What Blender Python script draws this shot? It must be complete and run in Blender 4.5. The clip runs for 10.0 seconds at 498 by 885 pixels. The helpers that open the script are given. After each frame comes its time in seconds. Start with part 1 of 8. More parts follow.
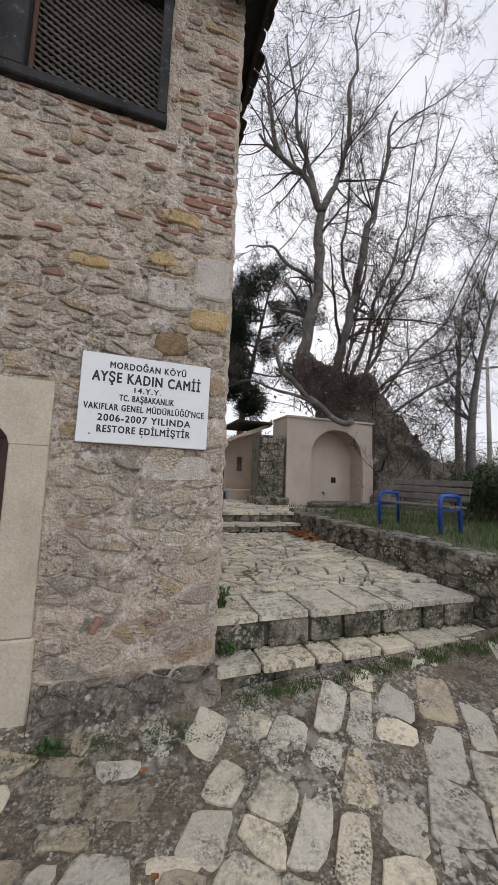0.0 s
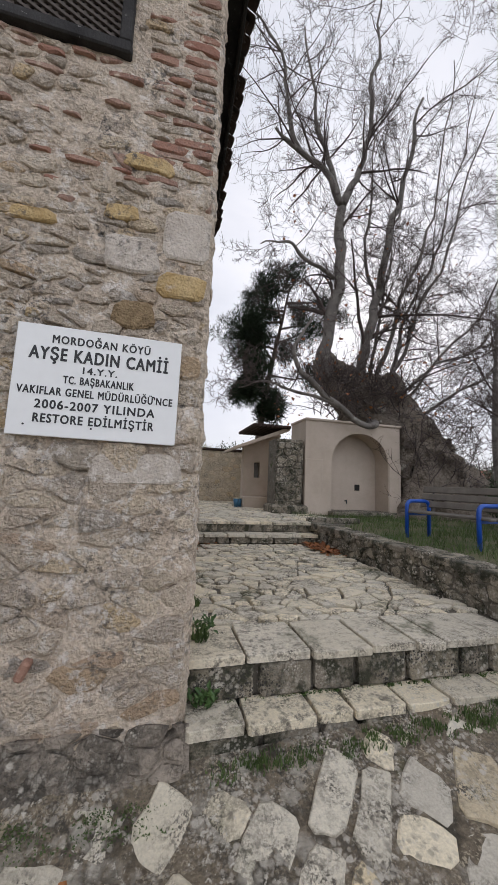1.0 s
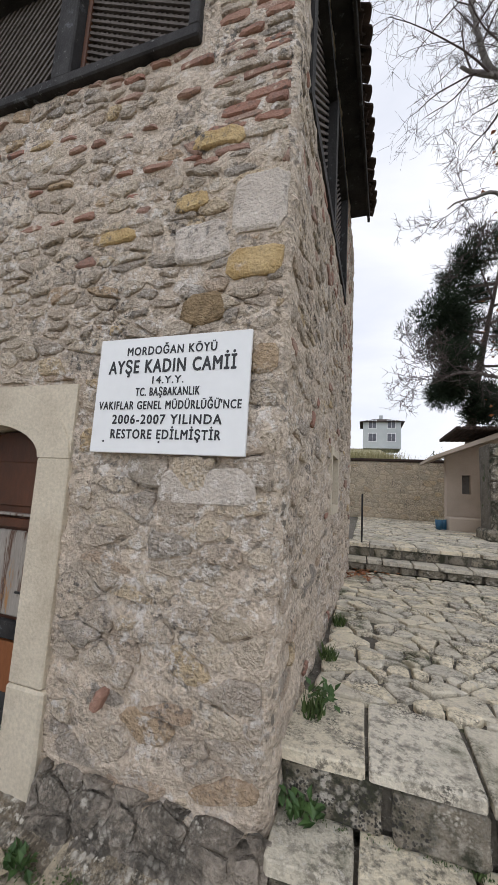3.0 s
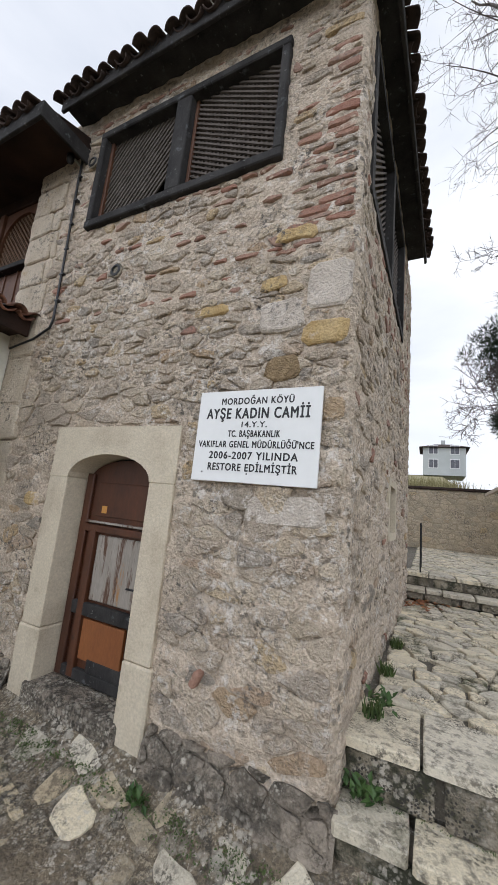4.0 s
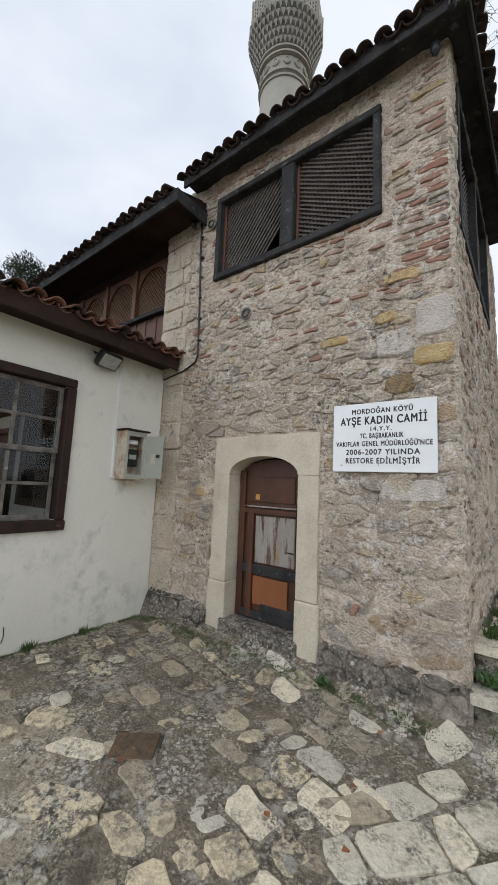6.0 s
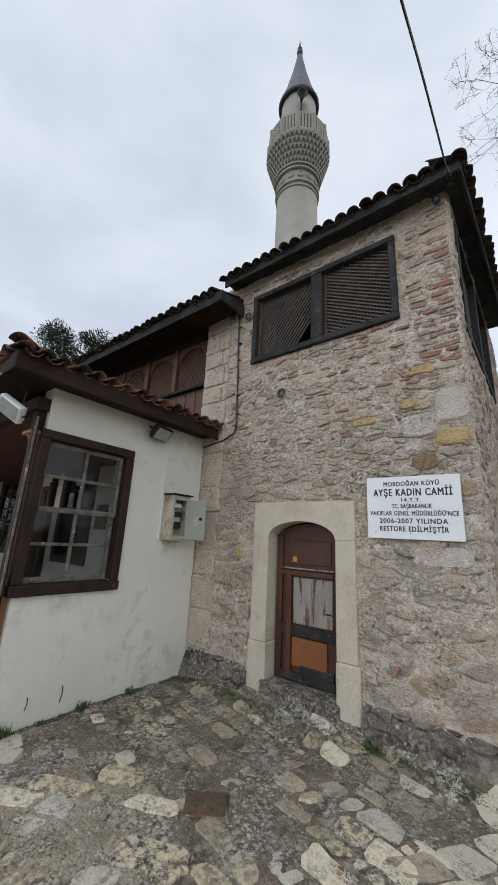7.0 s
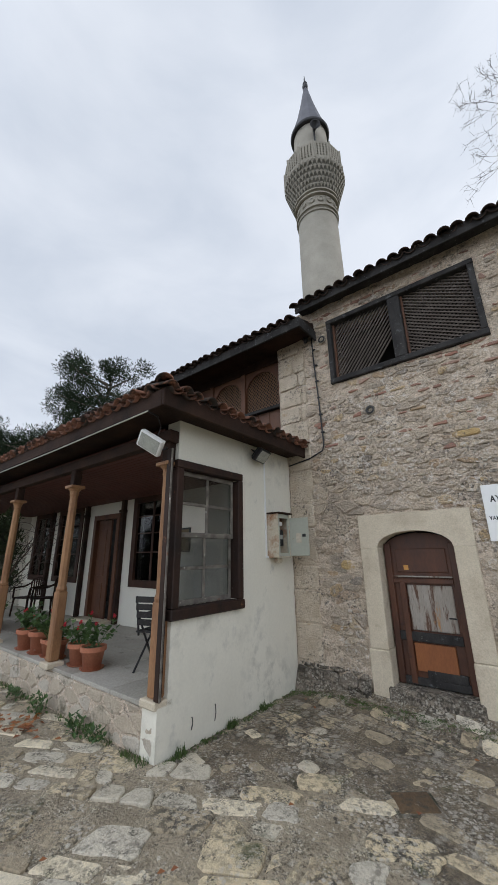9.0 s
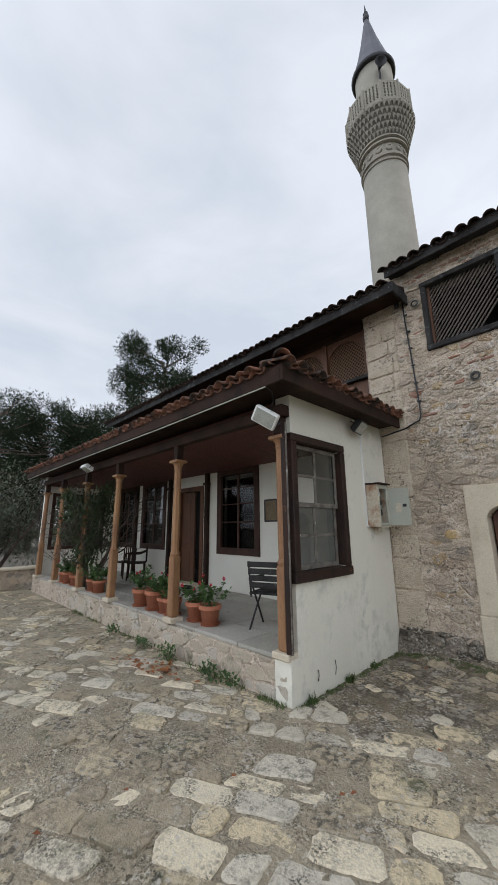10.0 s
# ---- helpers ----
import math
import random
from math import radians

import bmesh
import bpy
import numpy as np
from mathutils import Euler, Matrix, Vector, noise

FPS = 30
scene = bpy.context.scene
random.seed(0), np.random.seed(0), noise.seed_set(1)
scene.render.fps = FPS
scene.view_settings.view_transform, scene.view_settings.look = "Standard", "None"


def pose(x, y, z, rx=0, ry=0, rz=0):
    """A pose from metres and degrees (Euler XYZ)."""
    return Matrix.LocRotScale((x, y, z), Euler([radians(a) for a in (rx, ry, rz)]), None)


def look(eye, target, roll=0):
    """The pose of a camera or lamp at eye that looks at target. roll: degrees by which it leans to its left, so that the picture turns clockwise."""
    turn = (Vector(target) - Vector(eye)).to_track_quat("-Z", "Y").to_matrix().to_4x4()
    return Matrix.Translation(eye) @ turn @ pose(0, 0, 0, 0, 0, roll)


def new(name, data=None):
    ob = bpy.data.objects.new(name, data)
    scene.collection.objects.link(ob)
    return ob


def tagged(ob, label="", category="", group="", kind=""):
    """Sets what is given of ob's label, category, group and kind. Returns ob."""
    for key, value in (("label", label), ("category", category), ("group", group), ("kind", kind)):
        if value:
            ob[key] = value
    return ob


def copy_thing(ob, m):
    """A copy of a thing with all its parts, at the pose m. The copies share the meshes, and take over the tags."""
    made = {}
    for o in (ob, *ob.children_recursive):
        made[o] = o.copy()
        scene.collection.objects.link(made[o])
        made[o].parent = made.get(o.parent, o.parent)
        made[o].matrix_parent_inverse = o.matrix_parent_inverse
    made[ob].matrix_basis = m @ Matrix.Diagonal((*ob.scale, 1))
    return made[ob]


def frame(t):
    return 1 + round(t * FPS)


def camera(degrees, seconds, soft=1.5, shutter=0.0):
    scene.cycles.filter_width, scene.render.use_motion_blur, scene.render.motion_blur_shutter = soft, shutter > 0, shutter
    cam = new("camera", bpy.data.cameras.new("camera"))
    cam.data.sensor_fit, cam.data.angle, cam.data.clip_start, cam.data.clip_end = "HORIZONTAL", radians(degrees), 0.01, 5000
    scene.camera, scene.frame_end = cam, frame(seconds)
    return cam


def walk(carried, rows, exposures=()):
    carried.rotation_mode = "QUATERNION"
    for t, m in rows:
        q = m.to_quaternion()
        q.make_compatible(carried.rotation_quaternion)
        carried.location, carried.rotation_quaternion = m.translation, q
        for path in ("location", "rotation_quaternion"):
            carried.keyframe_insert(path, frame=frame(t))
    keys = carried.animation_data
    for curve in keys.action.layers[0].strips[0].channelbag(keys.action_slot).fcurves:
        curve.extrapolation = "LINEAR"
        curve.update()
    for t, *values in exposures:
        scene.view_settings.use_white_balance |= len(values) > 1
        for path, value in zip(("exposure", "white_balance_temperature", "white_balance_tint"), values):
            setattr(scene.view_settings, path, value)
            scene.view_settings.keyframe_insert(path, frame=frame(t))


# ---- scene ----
cam = camera(69.8, 10.0)
PATH = [
    (0, (0.102, 0.088, 1.679), (0.726, 1.978, 1.876), 2.2),
    (0.5, (0.272, 0.379, 1.682), (0.795, 2.291, 1.954), 3.2),
    (1, (0.546, 0.563, 1.666), (1.029, 2.490, 1.899), 2.5),
    (1.5, (0.892, 0.718, 1.680), (1.436, 2.638, 1.804), 2.4),
    (2, (1.069, 0.923, 1.673), (1.595, 2.848, 1.810), 2.6),
    (2.5, (1.126, 1.104, 1.721), (1.086, 3.084, 1.999), 2.7),
    (3, (1.161, 1.137, 1.728), (0.540, 3.021, 1.984), 3.2),
    (3.2, (1.134, 1.072, 1.732), (0.400, 2.910, 2.020), 3.7),
    (4.3, (1.245, 0.520, 1.726), (0.277, 2.233, 2.085), 5.4),
    (4.5, (1.270, 0.432, 1.725), (0.218, 2.101, 2.049), 4.7),
    (5, (1.215, 0.177, 1.715), (0.064, 1.781, 2.037), 5.3),
    (5.5, (1.108, -0.140, 1.703), (-0.114, 1.423, 1.954), 4.1),
    (6, (1.134, -0.473, 1.695), (-0.062, 1.110, 1.944), 2.5),
    (6.2, (1.145, -0.599, 1.706), (-0.115, 0.941, 1.902), 1.4),
    (7.3, (1.075, -1.307, 1.805), (-0.022, 0.233, 2.457), 1.2),
    (7.5, (1.005, -1.398, 1.795), (-0.001, 0.194, 2.470), 0.2),
    (8, (0.830, -1.565, 1.782), (-0.242, -0.003, 2.422), -0.1),
    (8.5, (0.473, -1.946, 1.774), (-0.570, -0.341, 2.354), -1.4),
    (9, (0.228, -2.182, 1.771), (-0.963, -0.692, 2.372), -0.8),
    (9.5, (-0.065, -2.428, 1.764), (-1.364, -1.016, 2.328), -0.9),
    (10, (-0.272, -2.784, 1.744), (-1.672, -1.433, 2.205), -0.5),
]
walk(cam, [(t, look(eye, target, roll)) for t, eye, target, roll in PATH],
     exposures=[(0.0, -0.03, 6470, 14), (2.0, -0.08, 6450, 15), (3.0, 0.16, 6440, 13), (4.5, 0.25, 6380, 11), (5.5, 0.22, 6340, 10), (6.2, 0.2, 6320, 10), (7.3, -0.05, 6200, 10), (8.0, -0.09, 6200, 10), (9.0, 0.02, 6300, 10),
                (10.0, 0.06, 6350, 10)])

# ---- world and light: thin bright overcast, the sun behind the cloud over the plane tree ----
SUN_AZ, SUN_EL = radians(34.0), radians(29.5)
SUN_DIR = Vector((math.sin(SUN_AZ) * math.cos(SUN_EL), math.cos(SUN_AZ) * math.cos(SUN_EL), math.sin(SUN_EL)))


def build_world():
    w = bpy.data.worlds.new("overcast_sky")
    scene.world = w
    w.use_nodes = True
    nt = w.node_tree
    nt.nodes.clear()
    N, L = nt.nodes.new, nt.links.new
    out, mix = N("ShaderNodeOutputWorld"), N("ShaderNodeMixShader")
    blue, cloud = N("ShaderNodeBackground"), N("ShaderNodeBackground")
    sky = N("ShaderNodeTexSky")
    sky.sky_type = "NISHITA"
    sky.sun_disc = False
    sky.sun_elevation, sky.sun_rotation = SUN_EL, SUN_AZ
    blue.inputs["Strength"].default_value = 0.1
    L(sky.outputs[0], blue.inputs["Color"])
    tc, mp = N("ShaderNodeTexCoord"), N("ShaderNodeMapping")
    mp.inputs["Scale"].default_value = (1.0, 1.0, 2.6)
    L(tc.outputs["Generated"], mp.inputs["Vector"])
    nz = N("ShaderNodeTexNoise")
    nz.inputs["Scale"].default_value = 1.9
    nz.inputs["Detail"].default_value = 6
    nz.inputs["Roughness"].default_value = 0.52
    nz.inputs["Distortion"].default_value = 0.35
    L(mp.outputs[0], nz.inputs["Vector"])
    cr = N("ShaderNodeValToRGB")
    cr.color_ramp.elements[0].position, cr.color_ramp.elements[0].color = 0.36, (0.66, 0.71, 0.79, 1)
    cr.color_ramp.elements[1].position, cr.color_ramp.elements[1].color = 0.62, (0.83, 0.865, 0.925, 1)
    L(nz.outputs["Fac"], cr.inputs[0])
    # the veil of cloud glows round the hidden sun
    dot = N("ShaderNodeVectorMath")
    dot.operation = "DOT_PRODUCT"
    dot.inputs[1].default_value = SUN_DIR
    L(tc.outputs["Generated"], dot.inputs[0])
    glow = N("ShaderNodeMapRange")
    glow.inputs["From Min"].default_value, glow.inputs["From Max"].default_value = 0.55, 1.0
    glow.clamp = True
    L(dot.outputs["Value"], glow.inputs["Value"])
    pw = N("ShaderNodeMath")
    pw.operation = "POWER"
    pw.inputs[1].default_value = 3.0
    L(glow.outputs[0], pw.inputs[0])
    sc = N("ShaderNodeVectorMath")
    sc.operation = "SCALE"
    sc.inputs[0].default_value = (0.32, 0.30, 0.27)
    L(pw.outputs[0], sc.inputs["Scale"])
    add = N("ShaderNodeVectorMath")
    add.operation = "ADD"
    L(cr.outputs["Color"], add.inputs[0])
    L(sc.outputs[0], add.inputs[1])
    # unseen sky behind the forecourt, brightened as added fill for the house front
    sep = N("ShaderNodeSeparateXYZ")
    L(tc.outputs["Generated"], sep.inputs[0])
    thin = N("ShaderNodeMapRange")
    thin.interpolation_type = "SMOOTHSTEP"
    thin.inputs["From Min"].default_value, thin.inputs["From Max"].default_value = 0.15, -0.75
    thin.inputs["To Min"].default_value, thin.inputs["To Max"].default_value = 1.0, 1.9
    L(sep.outputs["Y"], thin.inputs["Value"])
    fill_side = N("ShaderNodeVectorMath")
    fill_side.operation = "SCALE"
    L(add.outputs[0], fill_side.inputs[0])
    L(thin.outputs[0], fill_side.inputs["Scale"])
    L(fill_side.outputs[0], cloud.inputs["Color"])
    cloud.inputs["Strength"].default_value = 1.0
    mix.inputs[0].default_value = 0.9
    L(blue.outputs[0], mix.inputs[1])
    L(cloud.outputs[0], mix.inputs[2])
    L(mix.outputs[0], out.inputs[0])


build_world()
sun = new("sun", bpy.data.lights.new("sun", "SUN"))
sun.data.energy, sun.data.angle, sun.data.color = 0.7, radians(14), (1.0, 0.96, 0.9)
sun.matrix_world = look(SUN_DIR * 50, (0, 0, 0))


# ---- materials ----
def ramp(nt, fac, stops):
    cr = nt.nodes.new("ShaderNodeValToRGB")
    el = cr.color_ramp.elements
    while len(el) < len(stops):
        el.new(0.5)
    for e, (p, c) in zip(el, stops):
        e.position, e.color = p, (*c, 1)
    nt.links.new(fac, cr.inputs[0])
    return cr.outputs["Color"]


def noise_node(nt, scale, detail=4, rough=0.55, stretch=None, offset=None):
    geo = nt.nodes.new("ShaderNodeNewGeometry")
    vec = geo.outputs["Position"]
    if stretch or offset is not None:
        mp = nt.nodes.new("ShaderNodeMapping")
        if stretch:
            mp.inputs["Scale"].default_value = stretch
        nt.links.new(vec, mp.inputs["Vector"])
        vec = mp.outputs[0]
    nz = nt.nodes.new("ShaderNodeTexNoise")
    nz.inputs["Scale"].default_value, nz.inputs["Detail"].default_value, nz.inputs["Roughness"].default_value = scale, detail, rough
    nt.links.new(vec, nz.inputs["Vector"])
    return nz.outputs["Fac"]


def blend(nt, fac, a, b, mode="MIX"):
    mx = nt.nodes.new("ShaderNodeMix")
    mx.data_type, mx.blend_type = "RGBA", mode
    for sock, v in ((mx.inputs[0], fac), (mx.inputs[6], a), (mx.inputs[7], b)):
        if isinstance(v, (int, float)):
            sock.default_value = v
        elif isinstance(v, tuple):
            sock.default_value = (*v, 1)
        else:
            nt.links.new(v, sock)
    return mx.outputs[2]


def window_fac(nt, fac, lo, hi):
    mr = nt.nodes.new("ShaderNodeMapRange")
    mr.inputs["From Min"].default_value, mr.inputs["From Max"].default_value = lo, hi
    mr.clamp = True
    nt.links.new(fac, mr.inputs["Value"])
    return mr.outputs[0]


def random_fac(nt, island=False):
    if island:
        return nt.nodes.new("ShaderNodeNewGeometry").outputs["Random Per Island"]
    return nt.nodes.new("ShaderNodeObjectInfo").outputs["Random"]


def lichen_fac(nt, size, share, edge, broad, lo, hi):
    """Ragged round crusts of many sizes, gathered in patches."""
    geo = nt.nodes.new("ShaderNodeNewGeometry")
    warp = nt.nodes.new("ShaderNodeTexNoise")
    warp.inputs["Scale"].default_value, warp.inputs["Detail"].default_value = 1.6 / size, 3
    nt.links.new(geo.outputs["Position"], warp.inputs["Vector"])
    bend = nt.nodes.new("ShaderNodeVectorMath")
    bend.operation = "MULTIPLY_ADD"
    bend.inputs[1].default_value = (size * 0.7,) * 3
    nt.links.new(warp.outputs["Color"], bend.inputs[0])
    nt.links.new(geo.outputs["Position"], bend.inputs[2])
    vo = nt.nodes.new("ShaderNodeTexVoronoi")
    vo.inputs["Scale"].default_value = 1.0 / size
    nt.links.new(bend.outputs[0], vo.inputs["Vector"])
    sep = nt.nodes.new("ShaderNodeSeparateColor")
    nt.links.new(vo.outputs["Color"], sep.inputs[0])
    rad = nt.nodes.new("ShaderNodeMath")
    rad.operation = "MULTIPLY_ADD"
    rad.inputs[1].default_value, rad.inputs[2].default_value = 0.6, share - 0.5
    nt.links.new(sep.outputs[0], rad.inputs[0])
    diff = nt.nodes.new("ShaderNodeMath")
    diff.operation = "SUBTRACT"
    nt.links.new(rad.outputs[0], diff.inputs[0])
    nt.links.new(vo.outputs["Distance"], diff.inputs[1])
    mu = nt.nodes.new("ShaderNodeMath")
    mu.operation = "MULTIPLY"
    nt.links.new(window_fac(nt, diff.outputs[0], -edge, edge), mu.inputs[0])
    nt.links.new(window_fac(nt, noise_node(nt, broad, 4, 0.65), lo, hi), mu.inputs[1])
    return mu.outputs[0]


def material(name, colors, rough=0.8, scale=6.0, fine=60.0, bump=0.3, bump_dist=0.01, metal=0.0, spots=None, spots2=None,
             rand=None, stretch=None, fine_amount=0.35, spec=0.5, mottle=(), lichen=()):
    """colors: two or more stops over a broad noise; rand: ("object" or "island", stops) picks a tint for each piece.
    spots: (colour, noise scale, threshold, softness) blotches with a shape of their own."""
    m = bpy.data.materials.new(name)
    m.use_nodes = True
    nt = m.node_tree
    bs = nt.nodes["Principled BSDF"]
    n1 = noise_node(nt, scale, 5, 0.6, stretch)
    n2 = noise_node(nt, fine, 3, 0.6, stretch)
    k = len(colors) - 1
    col = ramp(nt, n1, [(0.3 + 0.4 * i / k, c) for i, c in enumerate(colors)])
    if rand:
        rc = ramp(nt, random_fac(nt, rand[0] == "island"), rand[1])
        col = blend(nt, rand[2] if len(rand) > 2 else 0.7, col, rc)
    shade = ramp(nt, n2, [(0.3, (0.55, 0.55, 0.55)), (0.7, (1.25, 1.25, 1.25))])
    col = blend(nt, fine_amount, col, blend(nt, 1.0, col, shade, "MULTIPLY"))
    for sp in (spots, spots2):
        if sp:
            c, sc, th, so, *more = sp
            f = window_fac(nt, noise_node(nt, sc, 6, 0.65, more[0] if more else None), th, th + so)
            col = blend(nt, f, col, c)
    for c, broad, lo, hi, grain, glo, ghi in mottle:
        mu = nt.nodes.new("ShaderNodeMath")
        mu.operation = "MULTIPLY"
        nt.links.new(window_fac(nt, noise_node(nt, broad, 3, 0.6), lo, hi), mu.inputs[0])
        nt.links.new(window_fac(nt, noise_node(nt, grain, 5, 0.7), glo, ghi), mu.inputs[1])
        col = blend(nt, mu.outputs[0], col, c)
    for c, size, share, edge, broad, lo, hi in lichen:
        col = blend(nt, lichen_fac(nt, size, share, edge, broad, lo, hi), col, c)
    nt.links.new(col, bs.inputs["Base Color"])
    bs.inputs["Roughness"].default_value, bs.inputs["Metallic"].default_value = rough, metal
    bs.inputs["Specular IOR Level"].default_value = spec
    if bump:
        bp = nt.nodes.new("ShaderNodeBump")
        bp.inputs["Strength"].default_value, bp.inputs["Distance"].default_value = bump, bump_dist
        ad = nt.nodes.new("ShaderNodeMath")
        ad.operation = "ADD"
        nt.links.new(n2, ad.inputs[0])
        nt.links.new(noise_node(nt, fine * 0.25, 4, 0.6, stretch), ad.inputs[1])
        nt.links.new(ad.outputs[0], bp.inputs["Height"])
        nt.links.new(bp.outputs[0], bs.inputs["Normal"])
    return m


STONE_TINTS = [(0.0, (0.391, 0.320, 0.250)), (0.18, (0.639, 0.520, 0.389)), (0.34, (0.464, 0.380, 0.296)), (0.5, (0.680, 0.560, 0.416)),
               (0.60, (0.680, 0.560, 0.416)), (0.65, (0.597, 0.420, 0.204)), (0.70, (0.453, 0.300, 0.185)), (0.76, (0.556, 0.450, 0.342)), (0.9, (0.309, 0.270, 0.227)), (1.0, (0.639, 0.510, 0.352))]
PAVE_TINTS = [(0.0, (0.845, 0.730, 0.518)), (0.16, (0.824, 0.710, 0.500)), (0.24, (0.515, 0.440, 0.324)), (0.45, (0.350, 0.300, 0.227)), (0.62, (0.700, 0.600, 0.426)), (0.8, (0.309, 0.265, 0.204)), (1.0, (0.577, 0.480, 0.333))]
MORTAR = (0.622, 0.515, 0.40)
FLECKS = [((0.13, 0.115, 0.10), 2.2, 0.44, 0.62, 26.0, 0.50, 0.62), ((0.70, 0.64, 0.57), 1.6, 0.42, 0.6, 17.0, 0.52, 0.62)]
GRIME = [((0.06, 0.052, 0.040), 1.1, 0.38, 0.60, 19.0, 0.46, 0.57), ((0.10, 0.086, 0.066), 6.0, 0.47, 0.64, 60.0, 0.47, 0.57), ((0.60, 0.55, 0.46), 2.3, 0.42, 0.60, 24.0, 0.56, 0.63), ((0.055, 0.065, 0.022), 1.5, 0.56, 0.68, 9.0, 0.40, 0.60)]

M = {}
# dark stretched spots and strong mottling paint crevice shadows into the mortar
M["mortar"] = material("lime_mortar", [(0.484, 0.388, 0.291), MORTAR, (0.556, 0.452, 0.342)], 0.95, 3.0, 45, 0.9, 0.03,
                       spots=((0.247, 0.195, 0.143), 8.0, 0.60, 0.07, (0.5, 0.5, 1.7)), spots2=((0.700, 0.600, 0.481), 2.2, 0.56, 0.12), mottle=FLECKS, lichen=[((0.175, 0.150, 0.120), 0.045, 0.42, 0.16, 1.5, 0.48, 0.64)], fine_amount=0.7)


def rubble_pair(key, name, colors, tints, mix, **kw):
    M[key] = material(name, colors, rand=("object", tints, mix), **kw)
    M[key + "_i"] = material(name + "_small", colors, rand=("island", tints, mix), **kw)


# raised fine_amount adds painted crevice shading to the stones' own mottling
rubble_pair("rubble", "rubble_stone", [(0.453, 0.385, 0.310), (0.618, 0.530, 0.421)], STONE_TINTS, 0.75, rough=0.9, scale=8, fine=60, bump=1.0, bump_dist=0.035, fine_amount=0.6,
            spots=(MORTAR, 4.5, 0.55, 0.12), spots2=((0.175, 0.150, 0.120), 12.0, 0.66, 0.08), mottle=FLECKS)
BRICK_T = [(0.0, (0.30, 0.125, 0.085)), (0.4, (0.36, 0.21, 0.15)), (0.7, (0.40, 0.30, 0.235)), (1.0, (0.24, 0.115, 0.085))]
CRUST = [((0.50, 0.455, 0.38), 0.034, 0.50, 0.16, 2.2, 0.46, 0.62), ((0.56, 0.515, 0.43), 0.016, 0.42, 0.30, 3.0, 0.48, 0.66), ((0.40, 0.365, 0.30), 0.09, 0.46, 0.14, 1.1, 0.44, 0.60)]
BLACK_CRUST = [((0.04, 0.036, 0.03), 0.016, 0.55, 0.12, 3.2, 0.45, 0.60)]
rubble_pair("brick", "old_red_brick", [(0.30, 0.16, 0.11), (0.42, 0.25, 0.18)], BRICK_T, 0.6, rough=0.9, scale=12, fine=80, bump=0.7, bump_dist=0.015,
            spots=(MORTAR, 7.0, 0.57, 0.1), mottle=FLECKS[:1])
M["ashlar"] = material("pale_ashlar", [(0.468, 0.394, 0.290), (0.603, 0.527, 0.403), (0.549, 0.473, 0.353)], 0.85, 2.5, 60, 0.35, 0.008,
                       spots=((0.342, 0.292, 0.210), 5, 0.64, 0.15))
rubble_pair("pave", "paving_stone", [(0.43, 0.355, 0.25), (0.60, 0.51, 0.365)], [(p, (0.88 * c[0], 0.84 * c[1], 0.76 * c[2])) for p, c in PAVE_TINTS], 0.72, rough=0.85, scale=5, fine=70, bump=0.7, bump_dist=0.014, mottle=GRIME[:2] + GRIME[3:], lichen=CRUST[:2])
rubble_pair("flag", "clean_flagstone", [(0.60, 0.53, 0.40), (0.75, 0.67, 0.52)], PAVE_TINTS[:2] + [(0.6, (0.48, 0.44, 0.36)), (0.85, (0.70, 0.64, 0.52)), (1.0, (0.40, 0.37, 0.32))], 0.6,
            rough=0.85, scale=5, fine=70, bump=0.6, bump_dist=0.014, spots=((0.14, 0.12, 0.09), 4.0, 0.60, 0.12), mottle=[((0.16, 0.138, 0.105), 1.1, 0.42, 0.66, 19.0, 0.49, 0.62)] + GRIME[1:], lichen=[((0.14, 0.12, 0.095), 0.03, 0.46, 0.22, 2.0, 0.50, 0.68)])
# base far darker than the tread flagstone, with dark blotches and lichen crusts
M["riser"] = material("dark_riser_stone", [(0.11, 0.095, 0.07), (0.26, 0.225, 0.175)], 0.95, 6, 60, 0.9, 0.02, rand=("object", PAVE_TINTS, 0.2),
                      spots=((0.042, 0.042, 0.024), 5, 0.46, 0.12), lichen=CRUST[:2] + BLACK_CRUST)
M["footing"] = material("dark_stained_mortar", [(0.202, 0.169, 0.133), (0.386, 0.325, 0.257)], 0.95, 5, 50, 0.9, 0.03, mottle=FLECKS[:1] + GRIME[:2], spots=((0.055, 0.046, 0.035), 4, 0.48, 0.14), spots2=((0.055, 0.067, 0.021), 3, 0.66, 0.06), lichen=CRUST[:2])
M["rust"] = material("dark_rust", [(0.085, 0.055, 0.03), (0.15, 0.095, 0.05)], 0.95, 6, 50, 0.8, 0.01, spots=((0.06, 0.05, 0.035), 9, 0.5, 0.12), spots2=((0.26, 0.22, 0.16), 14, 0.6, 0.1))
M["ochre"] = material("ochre_sandstone", [(0.46, 0.31, 0.13), (0.62, 0.46, 0.24)], 0.95, 7, 60, 0.9, 0.02, spots=(MORTAR, 6, 0.60, 0.1), mottle=FLECKS[:1])
M["tufa"] = material("porous_tufa", [(0.20, 0.135, 0.07), (0.42, 0.30, 0.17)], 1.0, 22, 70, 1.0, 0.03)
M["quoin"] = material("porous_cream_block", [(0.50, 0.41, 0.30), (0.66, 0.57, 0.45)], 0.95, 5, 60, 0.9, 0.02, spots=((0.42, 0.29, 0.15), 3.5, 0.63, 0.12), spots2=((0.20, 0.17, 0.135), 26, 0.63, 0.05), mottle=FLECKS[:1])
M["pale"] = material("pale_limestone_block", [(0.50, 0.43, 0.355), (0.66, 0.585, 0.50)], 0.95, 6, 60, 0.9, 0.02, mottle=FLECKS)
